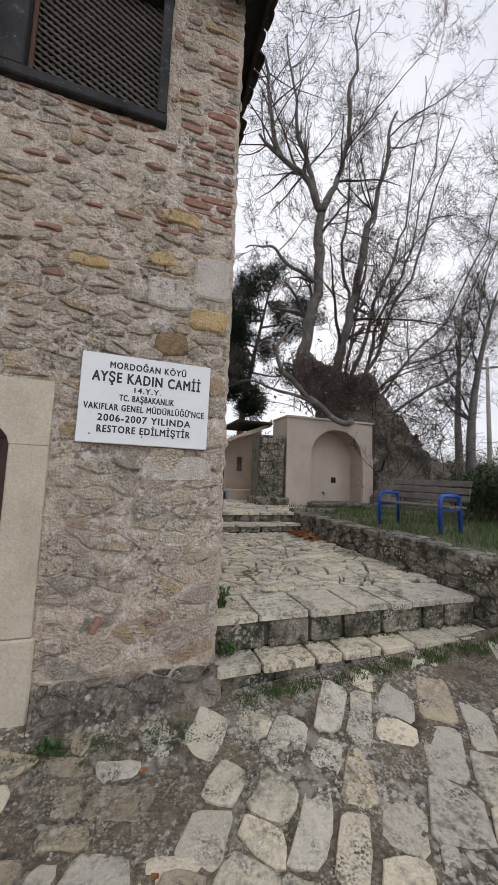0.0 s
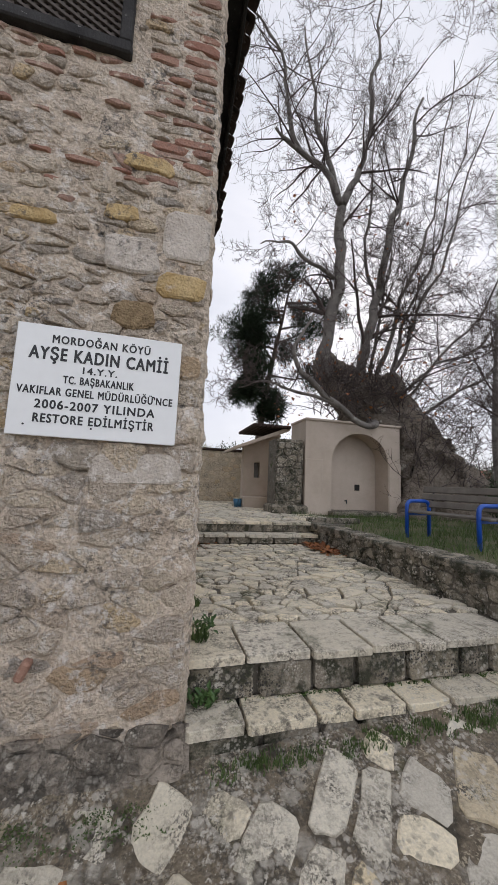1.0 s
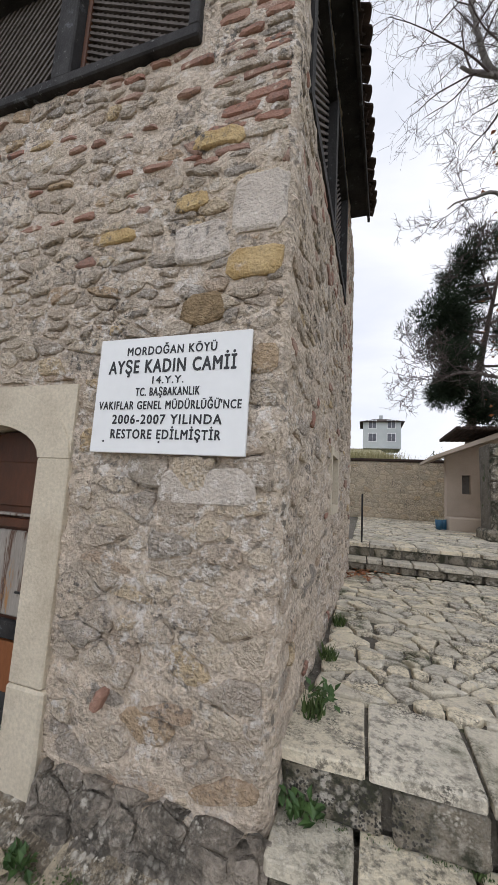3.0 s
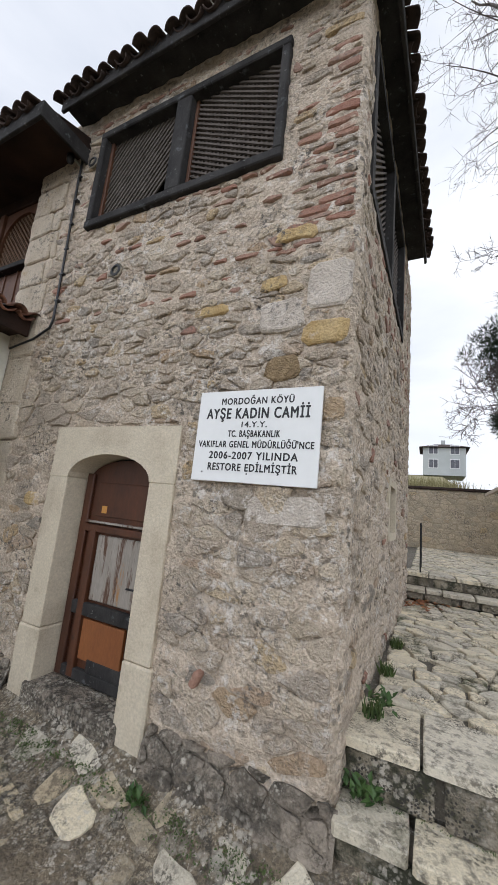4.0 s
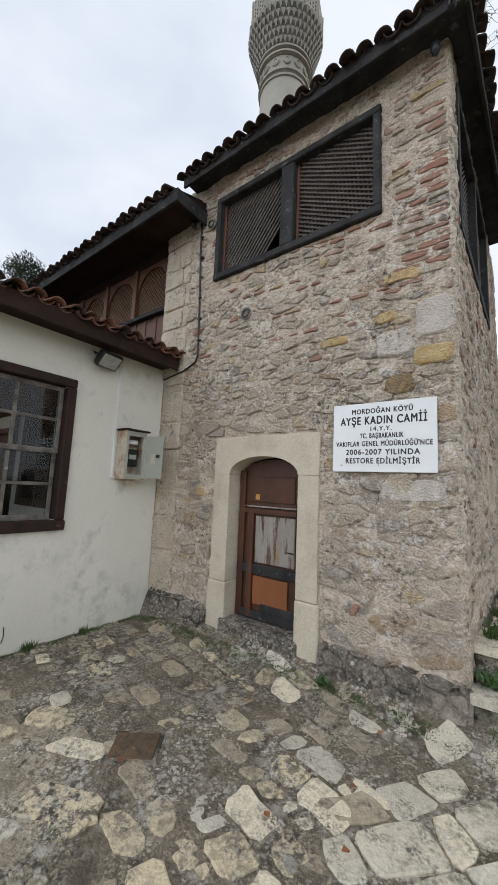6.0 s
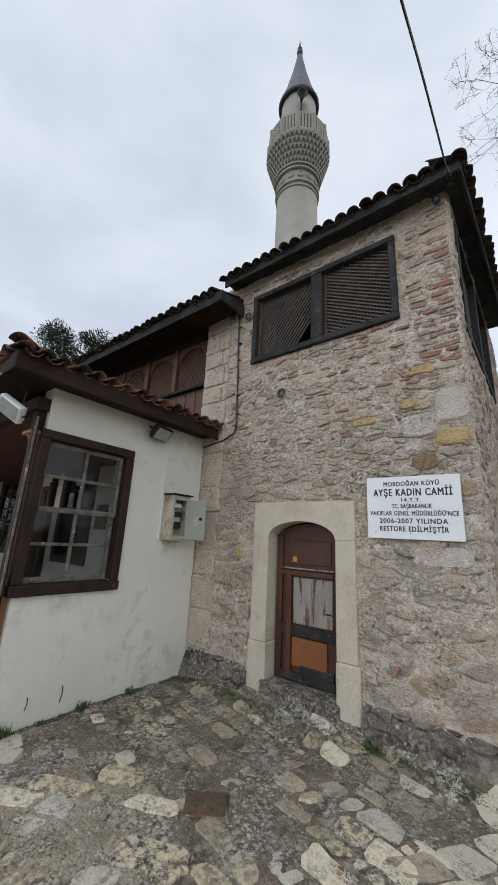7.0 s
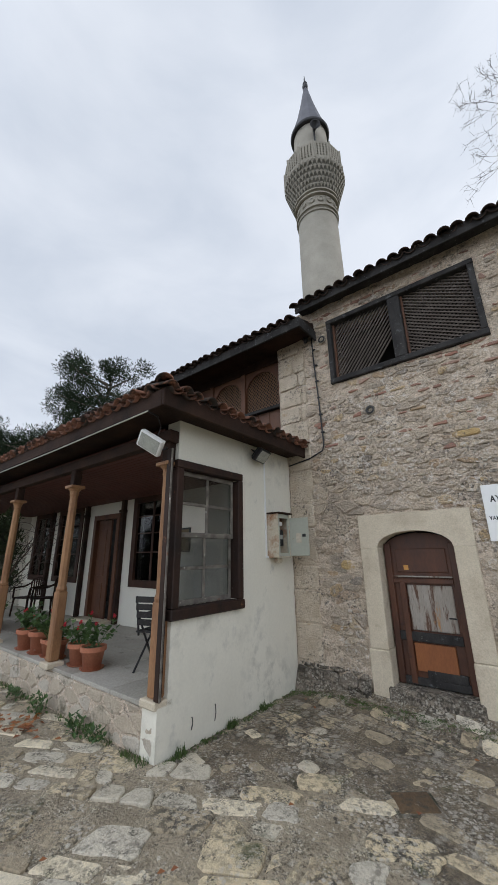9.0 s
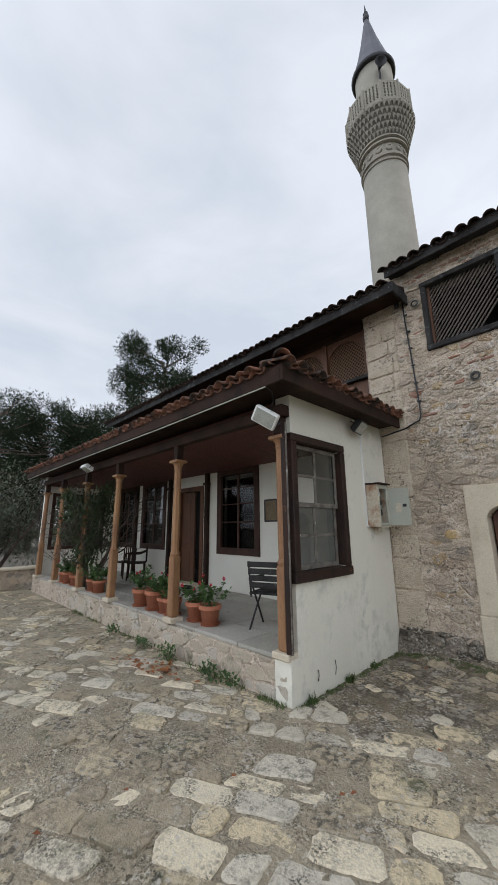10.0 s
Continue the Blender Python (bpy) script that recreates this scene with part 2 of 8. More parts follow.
M["grit"] = material("mossy_gritty_mortar", [(0.086, 0.067, 0.045), (0.211, 0.168, 0.115), (0.131, 0.103, 0.070)], 1.0, 2.6, 45, 1.0, 0.02, mottle=GRIME[:3] + [((0.378, 0.318, 0.226), 4.0, 0.44, 0.60, 55.0, 0.52, 0.60)],
                     spots=((0.054, 0.045, 0.030), 5, 0.54, 0.12), spots2=((0.056, 0.057, 0.017), 1.7, 0.58, 0.10), lichen=CRUST, fine_amount=0.7)
M["grit_pale"] = material("pale_gritty_mortar", [(0.220, 0.181, 0.124), (0.380, 0.318, 0.226), (0.290, 0.241, 0.167)], 1.0, 2.0, 45, 1.0, 0.02, mottle=GRIME[1:3] + [((0.090, 0.074, 0.050), 1.6, 0.44, 0.60, 34.0, 0.50, 0.60), ((0.520, 0.454, 0.331), 3.0, 0.44, 0.60, 48.0, 0.52, 0.60)],
                          spots=((0.115, 0.095, 0.063), 3.0, 0.56, 0.12), spots2=((0.100, 0.097, 0.039), 1.5, 0.64, 0.10), lichen=CRUST[1:2])
M["plinth"] = material("whitewashed_plinth_stone", [(0.38, 0.33, 0.265), (0.54, 0.49, 0.41)], 0.9, 4, 50, 0.8, 0.02, rand=("object", [(0, (0.30, 0.24, 0.17)), (0.5, (0.52, 0.42, 0.30)), (1, (0.60, 0.56, 0.48))], 0.5),
                       spots=((0.15, 0.13, 0.09), 4, 0.55, 0.12))
M["joint"] = material("soil_joints", [(0.07, 0.06, 0.045), (0.17, 0.15, 0.12), (0.11, 0.095, 0.075)], 1.0, 2.5, 40, 0.8, 0.02,
                      spots=((0.05, 0.07, 0.02), 2.6, 0.60, 0.08), spots2=((0.34, 0.32, 0.28), 30, 0.6, 0.05))
M["soil"] = material("garden_soil", [(0.08, 0.06, 0.04), (0.13, 0.12, 0.06), (0.10, 0.09, 0.04)], 1.0, 1.5, 30, 0.8, 0.03,
                     spots=((0.05, 0.085, 0.02), 1.3, 0.5, 0.15))
M["plaster"] = material("white_plaster", [(0.70, 0.67, 0.57), (0.77, 0.74, 0.64)], 0.9, 0.9, 30, 0.15, 0.006, fine_amount=0.08,
                        spots=((0.44, 0.43, 0.38), 2.4, 0.60, 0.16, (1, 1.0, 0.7)), spots2=((0.42, 0.40, 0.34), 5.0, 0.69, 0.09), mottle=[((0.56, 0.54, 0.46), 0.9, 0.46, 0.62, 5.0, 0.48, 0.66)])
M["wall_white"] = material("porch_plaster", [(0.66, 0.63, 0.55), (0.72, 0.70, 0.62)], 0.9, 1.2, 30, 0.1, 0.005, fine_amount=0.08)
M["niche"] = material("cream_render", [(0.43, 0.355, 0.28), (0.53, 0.445, 0.36)], 0.9, 1.6, 40, 0.15, 0.006, fine_amount=0.12,
                      spots=((0.40, 0.33, 0.25), 2.0, 0.65, 0.15))
M["conc"] = material("minaret_render", [(0.28, 0.258, 0.212), (0.37, 0.342, 0.285)], 0.9, 1.4, 25, 0.3, 0.015, fine_amount=0.2,
                     spots=((0.46, 0.44, 0.39), 3.2, 0.66, 0.05), spots2=((0.25, 0.24, 0.21), 1.6, 0.62, 0.15))
M["conc_dark"] = material("weathered_stone_carving", [(0.20, 0.19, 0.165), (0.29, 0.275, 0.24)], 0.95, 4, 40, 0.4, 0.02)
M["lead"] = material("lead_sheet", [(0.10, 0.10, 0.115), (0.16, 0.16, 0.18)], 0.55, 2, 30, 0.15, 0.01, metal=0.6)
M["wood_dark"] = material("weathered_dark_timber", [(0.018, 0.017, 0.017), (0.055, 0.052, 0.05)], 0.9, 5, 90, 0.6, 0.006, stretch=(1, 1, 0.5), spec=0.25, spots=((0.11, 0.115, 0.12), 9, 0.60, 0.10), spots2=((0.17, 0.165, 0.155), 24, 0.64, 0.06))
M["wood_grey"] = material("grey_weathered_timber", [(0.10, 0.095, 0.085), (0.19, 0.18, 0.165)], 0.9, 6, 90, 0.6, 0.006)
M["wood_brown"] = material("brown_stained_timber", [(0.075, 0.028, 0.013), (0.135, 0.055, 0.024)], 0.6, 4, 70, 0.3, 0.004, stretch=(1, 1, 0.35))
M["wood_fascia"] = material("charred_brown_fascia", [(0.016, 0.010, 0.008), (0.05, 0.026, 0.017)], 0.85, 3, 60, 0.5, 0.006, spec=0.25,
                            spots=((0.22, 0.10, 0.035), 5, 0.68, 0.1))
M["ceiling_wood"] = material("porch_ceiling_boards", [(0.07, 0.018, 0.012), (0.11, 0.032, 0.021)], 0.7, 3, 60, 0.3, 0.004)
M["post"] = material("worn_oiled_post", [(0.21, 0.10, 0.045), (0.34, 0.18, 0.08)], 0.65, 5, 80, 0.4, 0.005, stretch=(1, 1, 0.3),
                     spots=((0.24, 0.30, 0.30), 9, 0.70, 0.06), spots2=((0.16, 0.10, 0.06), 7, 0.62, 0.1))
M["door"] = material("dark_red_door_paint", [(0.045, 0.016, 0.008), (0.105, 0.036, 0.015)], 0.5, 4, 60, 0.3, 0.004, stretch=(1, 1, 0.35),
                     spots=((0.03, 0.012, 0.01), 5, 0.6, 0.15))
M["door_orange"] = material("orange_plywood_panel", [(0.20, 0.065, 0.02), (0.31, 0.11, 0.032)], 0.6, 3, 50, 0.15, 0.003, stretch=(2, 2, 0.4))
M["door_pale"] = material("peeled_bare_panel", [(0.25, 0.215, 0.18), (0.38, 0.345, 0.30)], 0.8, 5, 60, 0.3, 0.004, stretch=(1.6, 1, 0.25),
                          spots=((0.10, 0.05, 0.03), 11.0, 0.54, 0.08, (1.3, 1, 0.16)), spots2=((0.36, 0.19, 0.075), 9.0, 0.62, 0.06, (1.2, 1, 0.25)))
M["door_mark"] = material("faded_orange_mark", [(0.55, 0.24, 0.05), (0.62, 0.33, 0.09)], 0.6, 6, 40, 0.0)
M["frame_dark"] = material("dark_oiled_frame", [(0.028, 0.012, 0.008), (0.06, 0.026, 0.015)], 0.6, 4, 70, 0.3, 0.004, spec=0.3)
M["frame_worn"] = material("worn_red_brown_frame", [(0.014, 0.009, 0.007), (0.042, 0.019, 0.012)], 0.65, 5, 70, 0.4, 0.005, stretch=(1, 1, 0.35), spec=0.3,
                           spots=((0.20, 0.085, 0.04), 6, 0.64, 0.08), spots2=((0.15, 0.13, 0.11), 11, 0.66, 0.06))
M["sash_worn"] = material("flaking_grey_sash", [(0.06, 0.05, 0.042), (0.24, 0.215, 0.18)], 0.8, 8, 70, 0.4, 0.004, spots=((0.19, 0.075, 0.035), 7, 0.62, 0.08), spots2=((0.42, 0.40, 0.36), 13, 0.62, 0.06))
M["lattice"] = material("lattice_lath", [(0.07, 0.055, 0.045), (0.12, 0.10, 0.085)], 0.9, 8, 60, 0.2, 0.003)
M["lattice_b"] = material("brown_lattice_lath", [(0.11, 0.055, 0.026), (0.16, 0.085, 0.042)], 0.7, 6, 60, 0.2, 0.003)
TILE_T = [(0.0, (0.16, 0.075, 0.05)), (0.5, (0.26, 0.12, 0.075)), (1.0, (0.11, 0.065, 0.05))]
M["tile"] = material("terracotta_roof_tile", [(0.16, 0.08, 0.055), (0.30, 0.14, 0.09)], 0.9, 7, 60, 0.4, 0.008, rand=("object", TILE_T, 0.6), spec=0.25,
                     spots=((0.045, 0.036, 0.03), 5, 0.45, 0.14))
M["tile_dark"] = material("blackened_roof_tile", [(0.03, 0.024, 0.021), (0.075, 0.05, 0.04)], 0.95, 7, 60, 0.4, 0.008,
                          spots=((0.12, 0.11, 0.095), 9, 0.68, 0.08), spec=0.2)
M["sign"] = material("white_sign_panel", [(0.76, 0.76, 0.74), (0.82, 0.82, 0.80)], 0.4, 1.2, 20, 0.0, fine_amount=0.04)
M["ink"] = material("black_lettering", [(0.012, 0.012, 0.013), (0.02, 0.02, 0.02)], 0.5, 5, 40, 0.0)
M["metal_grey"] = material("grey_painted_metal", [(0.353, 0.361, 0.295), (0.420, 0.426, 0.353)], 0.5, 3, 40, 0.05, 0.002, fine_amount=0.1, spots=((0.235, 0.082, 0.022), 7, 0.66, 0.06))
M["metal_rust"] = material("rusty_cream_metal", [(0.50, 0.44, 0.32), (0.56, 0.50, 0.40)], 0.6, 3, 40, 0.1, 0.003, spots=((0.27, 0.10, 0.03), 4.0, 0.52, 0.15))
M["metal_dark"] = material("dark_metal", [(0.02, 0.02, 0.022), (0.035, 0.035, 0.037)], 0.45, 5, 40, 0.1, 0.002, metal=0.4)
M["white_plastic"] = material("white_plastic", [(0.70, 0.70, 0.68), (0.76, 0.76, 0.74)], 0.45, 3, 30, 0.0, fine_amount=0.08)
M["lens"] = material("floodlight_lens", [(0.30, 0.31, 0.28), (0.42, 0.43, 0.38)], 0.2, 14, 60, 0.1, 0.003)
M["blue"] = material("blue_gloss_paint", [(0.006, 0.055, 0.31), (0.012, 0.085, 0.42)], 0.35, 5, 40, 0.05, 0.002)
M["bench_slat"] = material("grey_bench_slat", [(0.10, 0.085, 0.07), (0.17, 0.15, 0.125)], 0.85, 5, 70, 0.4, 0.004)
M["bark"] = material("plane_bark", [(0.10, 0.08, 0.06), (0.22, 0.18, 0.14), (0.15, 0.12, 0.09)], 0.95, 2.2, 14, 1.0, 0.09,
                     spots=((0.40, 0.37, 0.31), 2.4, 0.62, 0.06), spots2=((0.08, 0.065, 0.05), 3.6, 0.6, 0.1))
M["limb"] = material("pale_plane_limb", [(0.11, 0.096, 0.084), (0.21, 0.188, 0.166)], 0.9, 2.5, 30, 0.5, 0.03, spots=((0.08, 0.068, 0.056), 3.5, 0.55, 0.08), spots2=((0.32, 0.30, 0.26), 4.5, 0.64, 0.06))
M["twig"] = material("bare_twigs", [(0.05, 0.037, 0.033), (0.095, 0.072, 0.064)], 0.95, 4, 40, 0.0)
M["old_bark"] = material("pine_bark", [(0.06, 0.045, 0.035), (0.12, 0.09, 0.07)], 0.95, 5, 40, 0.6, 0.03)
M["pine"] = material("pine_needles", [(0.013, 0.021, 0.011), (0.032, 0.05, 0.025)], 0.9, 1.5, 20, 0.0, spec=0.15, rand=("island", [(0, (0.010, 0.016, 0.009)), (1, (0.045, 0.066, 0.034))], 0.5))
M["olive"] = material("olive_leaves", [(0.06, 0.075, 0.045), (0.13, 0.145, 0.10)], 0.7, 1.5, 20, 0.0, rand=("island", [(0, (0.05, 0.07, 0.035)), (1, (0.19, 0.20, 0.15))], 0.6))
M["leaf"] = material("green_leaves", [(0.03, 0.075, 0.018), (0.07, 0.14, 0.035)], 0.6, 3, 30, 0.0, rand=("island", [(0, (0.025, 0.06, 0.015)), (1, (0.10, 0.17, 0.045))], 0.6))
M["leaf_dark"] = material("vine_leaves", [(0.02, 0.04, 0.014), (0.045, 0.075, 0.026)], 0.65, 3, 30, 0.0, rand=("island", [(0, (0.02, 0.035, 0.012)), (1, (0.07, 0.09, 0.035))], 0.6))
M["dry_leaf"] = material("dry_plane_leaves", [(0.22, 0.07, 0.025), (0.34, 0.13, 0.05)], 0.8, 4, 30, 0.0, rand=("island", [(0, (0.16, 0.05, 0.025)), (1, (0.40, 0.17, 0.05))], 0.6))
M["grass"] = material("grass_blades", [(0.035, 0.075, 0.015), (0.08, 0.13, 0.03)], 0.8, 2, 20, 0.0, rand=("island", [(0, (0.03, 0.06, 0.012)), (1, (0.13, 0.17, 0.05))], 0.6))
M["red"] = material("red_petals", [(0.50, 0.012, 0.03), (0.62, 0.03, 0.05)], 0.6, 5, 30, 0.0)
M["pot"] = material("terracotta_pot", [(0.34, 0.115, 0.06), (0.46, 0.18, 0.10)], 0.85, 5, 50, 0.2, 0.004, spots=((0.50, 0.36, 0.28), 8, 0.66, 0.1))
M["slab"] = material("porch_floor_stone", [(0.30, 0.28, 0.24), (0.42, 0.40, 0.35)], 0.8, 2.5, 40, 0.3, 0.006, rand=("object", [(0, (0.28, 0.26, 0.22)), (1, (0.44, 0.41, 0.36))], 0.5),
                     spots=((0.14, 0.13, 0.11), 3, 0.64, 0.12))
# near-black paint that stands in for shade inside openings
M["black"] = material("interior_shade_black", [(0.012, 0.011, 0.010), (0.02, 0.018, 0.016)], 0.9, 3, 30, 0.0)
M["brass"] = material("tarnished_plaque", [(0.10, 0.075, 0.04), (0.16, 0.12, 0.065)], 0.5, 4, 30, 0.1, 0.002, metal=0.5)
M["house"] = material("pale_house_wall", [(0.42, 0.44, 0.43), (0.50, 0.52, 0.51)], 0.9, 0.4, 6, 0.0, fine_amount=0.08)
M["roof_red"] = material("far_red_roof", [(0.34, 0.09, 0.05), (0.44, 0.14, 0.08)], 0.9, 0.8, 8, 0.2, 0.03)
M["field"] = material("far_meadow", [(0.10, 0.16, 0.04), (0.22, 0.23, 0.10)], 1.0, 0.2, 3, 0.0)
M["dry_grass"] = material("dry_bank_grass", [(0.24, 0.20, 0.10), (0.30, 0.27, 0.14), (0.12, 0.13, 0.05)], 1.0, 0.6, 8, 0.3, 0.05, rand=("island", [(0, (0.16, 0.15, 0.06)), (1, (0.36, 0.31, 0.17))], 0.5))
M["bluepot"] = material("blue_bucket_plastic", [(0.03, 0.12, 0.22), (0.05, 0.17, 0.28)], 0.5, 5, 30, 0.0)


def glass_material(name, tint, ior):
    m = bpy.data.materials.new(name)
    m.use_nodes = True
    nt = m.node_tree
    bs = nt.nodes["Principled BSDF"]
    bs.inputs["Base Color"].default_value = (tint, tint * 1.05, tint * 1.05, 1)
    bs.inputs["Roughness"].default_value = 0.03
    bs.inputs["Transmission Weight"].default_value = 1.0
    bs.inputs["IOR"].default_value = ior
    return m


# low tint and IOR make the panes read dark, with weak reflections
M["glass"] = glass_material("old_window_glass", 0.22, 1.42)
M["glass_dim"] = glass_material("dark_tinted_glass", 0.12, 1.3)


# ---- mesh helpers ----
class Geo:
    """A growing list of vertices and faces."""

    def __init__(self):
        self.v, self.f = [], []

    def add(self, verts, faces, m=None):
        o = len(self.v)
        self.v += [tuple(m @ Vector(p)) for p in verts] if m else [tuple(p) for p in verts]
        self.f += [tuple(i + o for i in q) for q in faces]
        return self

    def box(self, x0, x1, y0, y1, z0, z1, c=0.004, m=None):
        """A box with chamfered edges."""
        c = min(c, 0.45 * min(x1 - x0, y1 - y0, z1 - z0))
        X, Y, Z = (x0, x1), (y0, y1), (z0, z1)
        verts, ix = [], {}
        for i in (0, 1):
            for j in (0, 1):
                for k in (0, 1):
                    p = (X[i], Y[j], Z[k])
                    d = ((c, -c)[i], (c, -c)[j], (c, -c)[k])
                    for a in range(3):
                        ix[i, j, k, a] = len(verts)
                        verts.append(tuple(p[b] + (0 if a == b else d[b]) for b in range(3)))
        faces = []
        for a in range(3):
            b, e = (a + 1) % 3, (a + 2) % 3
            for s in (0, 1):
                def key(u, w):
                    q = [0, 0, 0]
                    q[a], q[b], q[e] = s, u, w
                    return ix[(*q, a)]
                face = [key(0, 0), key(1, 0), key(1, 1), key(0, 1)]
                faces.append(face if s else face[::-1])
            for u in (0, 1):
                for w in (0, 1):
                    q0, q1 = [0, 0, 0], [0, 0, 0]
                    q0[a], q1[a] = 0, 1
                    q0[b] = q1[b] = u
                    q0[e] = q1[e] = w
                    face = [ix[(*q0, b)], ix[(*q1, b)], ix[(*q1, e)], ix[(*q0, e)]]
                    faces.append(face if u == w else face[::-1])
        for i in (0, 1):
            for j in (0, 1):
                for k in (0, 1):
                    face = [ix[i, j, k, 0], ix[i, j, k, 1], ix[i, j, k, 2]]
                    faces.append(face if (i + j + k) % 2 else face[::-1])
        return self.add(verts, faces, m)

    def lathe(self, profile, n=16, m=None, cap=True):
        """profile: (radius, z) from the bottom up."""
        verts = [(r * math.cos(2 * math.pi * i / n), r * math.sin(2 * math.pi * i / n), z) for r, z in profile for i in range(n)]
        faces = [(k * n + i, k * n + (i + 1) % n, (k + 1) * n + (i + 1) % n, (k + 1) * n + i) for k in range(len(profile) - 1) for i in range(n)]
        if cap:
            faces += [tuple(range(n))[::-1], tuple((len(profile) - 1) * n + i for i in range(n))]
        return self.add(verts, faces, m)

    def tube(self, path, radii, n=6, cap=True):
        P = [Vector(p) for p in path]
        o, side = len(self.v), None
        for i, p in enumerate(P):
            d = (P[min(i + 1, len(P) - 1)] - P[max(i - 1, 0)]).normalized()
            if side is None or abs(side.dot(d)) > 0.95:
                side = d.orthogonal().normalized()
            side = (side - d * side.dot(d)).normalized()
            up = d.cross(side)
            r = radii[i] if isinstance(radii, (list, tuple)) else radii
            for k in range(n):
                a = 2 * math.pi * k / n
                self.v.append(tuple(p + r * (math.cos(a) * side + math.sin(a) * up)))
        for i in range(len(P) - 1):
            for k in range(n):
                self.f.append((o + i * n + k, o + i * n + (k + 1) % n, o + (i + 1) * n + (k + 1) % n, o + (i + 1) * n + k))
        if cap:
            self.f.append(tuple(o + k for k in range(n))[::-1])
            self.f.append(tuple(o + (len(P) - 1) * n + k for k in range(n)))
        return self

    def prism(self, poly, d0, d1, m=None):
        """poly: (u, w) corners counter-clockwise, pulled from d0 to d1 along the third axis."""
        n = len(poly)
        verts = [(u, w, d0) for u, w in poly] + [(u, w, d1) for u, w in poly]
        faces = [tuple(range(n))[::-1], tuple(range(n, 2 * n))] + [(i, (i + 1) % n, n + (i + 1) % n, n + i) for i in range(n)]
        return self.add(verts, faces, m)

    def mesh(self, name, mat, smooth=False):
        me = bpy.data.meshes.new(name)
        me.from_pydata(self.v, [], self.f)
        me.materials.append(mat)
        if smooth:
            me.polygons.foreach_set("use_smooth", [True] * len(me.polygons))
        me.update()
        return me


def solid(name, geo, mat, smooth=False):
    return new(name, geo.mesh(name, mat, smooth))


def thing(name, loc, label, category, rz=0.0, group="", kind=""):
    ob = new(name)
    ob.empty_display_size = 0.1
    ob.matrix_basis = pose(*loc, 0, 0, rz)
    return tagged(ob, label, category, group, kind)


def part(name, geo, mat, parent, label="", smooth=False, world=False):
    """Links a mesh as a part under a thing or under a part; world: the vertices are in world places."""
    if world:
        m, p = Matrix.Identity(4), parent
        while p:
            m = p.matrix_basis @ m
            p = p.parent
        inv = m.inverted()
        geo.v = [tuple(inv @ Vector(q)) for q in geo.v]
    ob = new(name, geo.mesh(name, mat, smooth))
    ob.parent = parent
    if label:
        ob["label"] = label
    return ob


def piece(name, me, parent, m=None):
    ob = new(name, me)
    ob.parent = parent
    if m is not None:
        ob.matrix_basis = m
    return ob


WALL_Y = Matrix(((1, 0, 0, 0), (0, 0, -1, 0), (0, 1, 0, 0), (0, 0, 0, 1)))  # (u, w, d) -> x = u, z = w, outwards -y


def clip_poly(poly, px, py, nx, ny):
    """The part of a polygon where (p - (px, py)) . (nx, ny) <= 0."""
    out = []
    for i in range(len(poly)):
        a, b = poly[i - 1], poly[i]
        da, db = (a[0] - px) * nx + (a[1] - py) * ny, (b[0] - px) * nx + (b[1] - py) * ny
        if (da <= 0) != (db <= 0):
            s = da / (da - db)
            out.append((a[0] + s * (b[0] - a[0]), a[1] + s * (b[1] - a[1])))
        if db <= 0:
            out.append(b)
    return out


def cells(seeds, poly, flat=1.0, holes=()):
    """Voronoi cells of the seeds inside a convex polygon; flat > 1 makes them longer than high. holes: (u0, u1, w0, w1)."""
    S = np.array(seeds, float)
    T = S * (1, flat)
    out = []
    for i in range(len(S)):
        d = ((T - T[i]) ** 2).sum(1)
        near = np.argsort(d)[1:22]
        cell = [(u, w * flat) for u, w in poly]
        for j in near:
            mid = (T[i] + T[j]) / 2
            cell = clip_poly(cell, mid[0], mid[1], T[j][0] - T[i][0], T[j][1] - T[i][1])
            if len(cell) < 3:
                break
        cell = [(u, w / flat) for u, w in cell]
        u, w = S[i]
        inside = False
        for u0, u1, w0, w1 in holes:
            if u0 < u < u1 and w0 < w < w1:
                inside = True
                break
            if len(cell) > 2 and min(p[0] for p in cell) < u1 and max(p[0] for p in cell) > u0 and min(p[1] for p in cell) < w1 and max(p[1] for p in cell) > w0:
                gaps = [(u0 - u, (u0, 0, 1, 0)), (u - u1, (u1, 0, -1, 0)), (w0 - w, (0, w0, 0, 1)), (w - w1, (0, w1, 0, -1))]
                cell = clip_poly(cell, *max(gaps)[1])
        if not inside and len(cell) > 2:
            out.append(cell)
    return out


def rounded(poly, gap, rng, jitter=0.0, cut=0.03, mids=False):
    """A cell drawn in by a joint's half width, with its corners cut."""
    cx, cy = sum(p[0] for p in poly) / len(poly), sum(p[1] for p in poly) / len(poly)
    far = [math.hypot(p[0] - cx, p[1] - cy) for p in poly]
    if min(far) < gap * 1.6:
        return None
    q = [(cx + (p[0] - cx) * (1 - gap / r), cy + (p[1] - cy) * (1 - gap / r)) for p, r in zip(poly, far)]
    out = []
    for i in range(len(q)):
        a, b = q[i], q[(i + 1) % len(q)]
        if math.hypot(a[0] - b[0], a[1] - b[1]) < gap:
            out.append(((a[0] + b[0]) / 2, (a[1] + b[1]) / 2))
            continue
        e = min(0.2, cut / math.hypot(a[0] - b[0], a[1] - b[1]))
        for s in ((e, 0.5, 1 - e) if mids and e < 0.2 else (e, 1 - e)):
            out.append((a[0] + s * (b[0] - a[0]) + rng.uniform(-jitter, jitter), a[1] + s * (b[1] - a[1]) + rng.uniform(-jitter, jitter)))
    return out


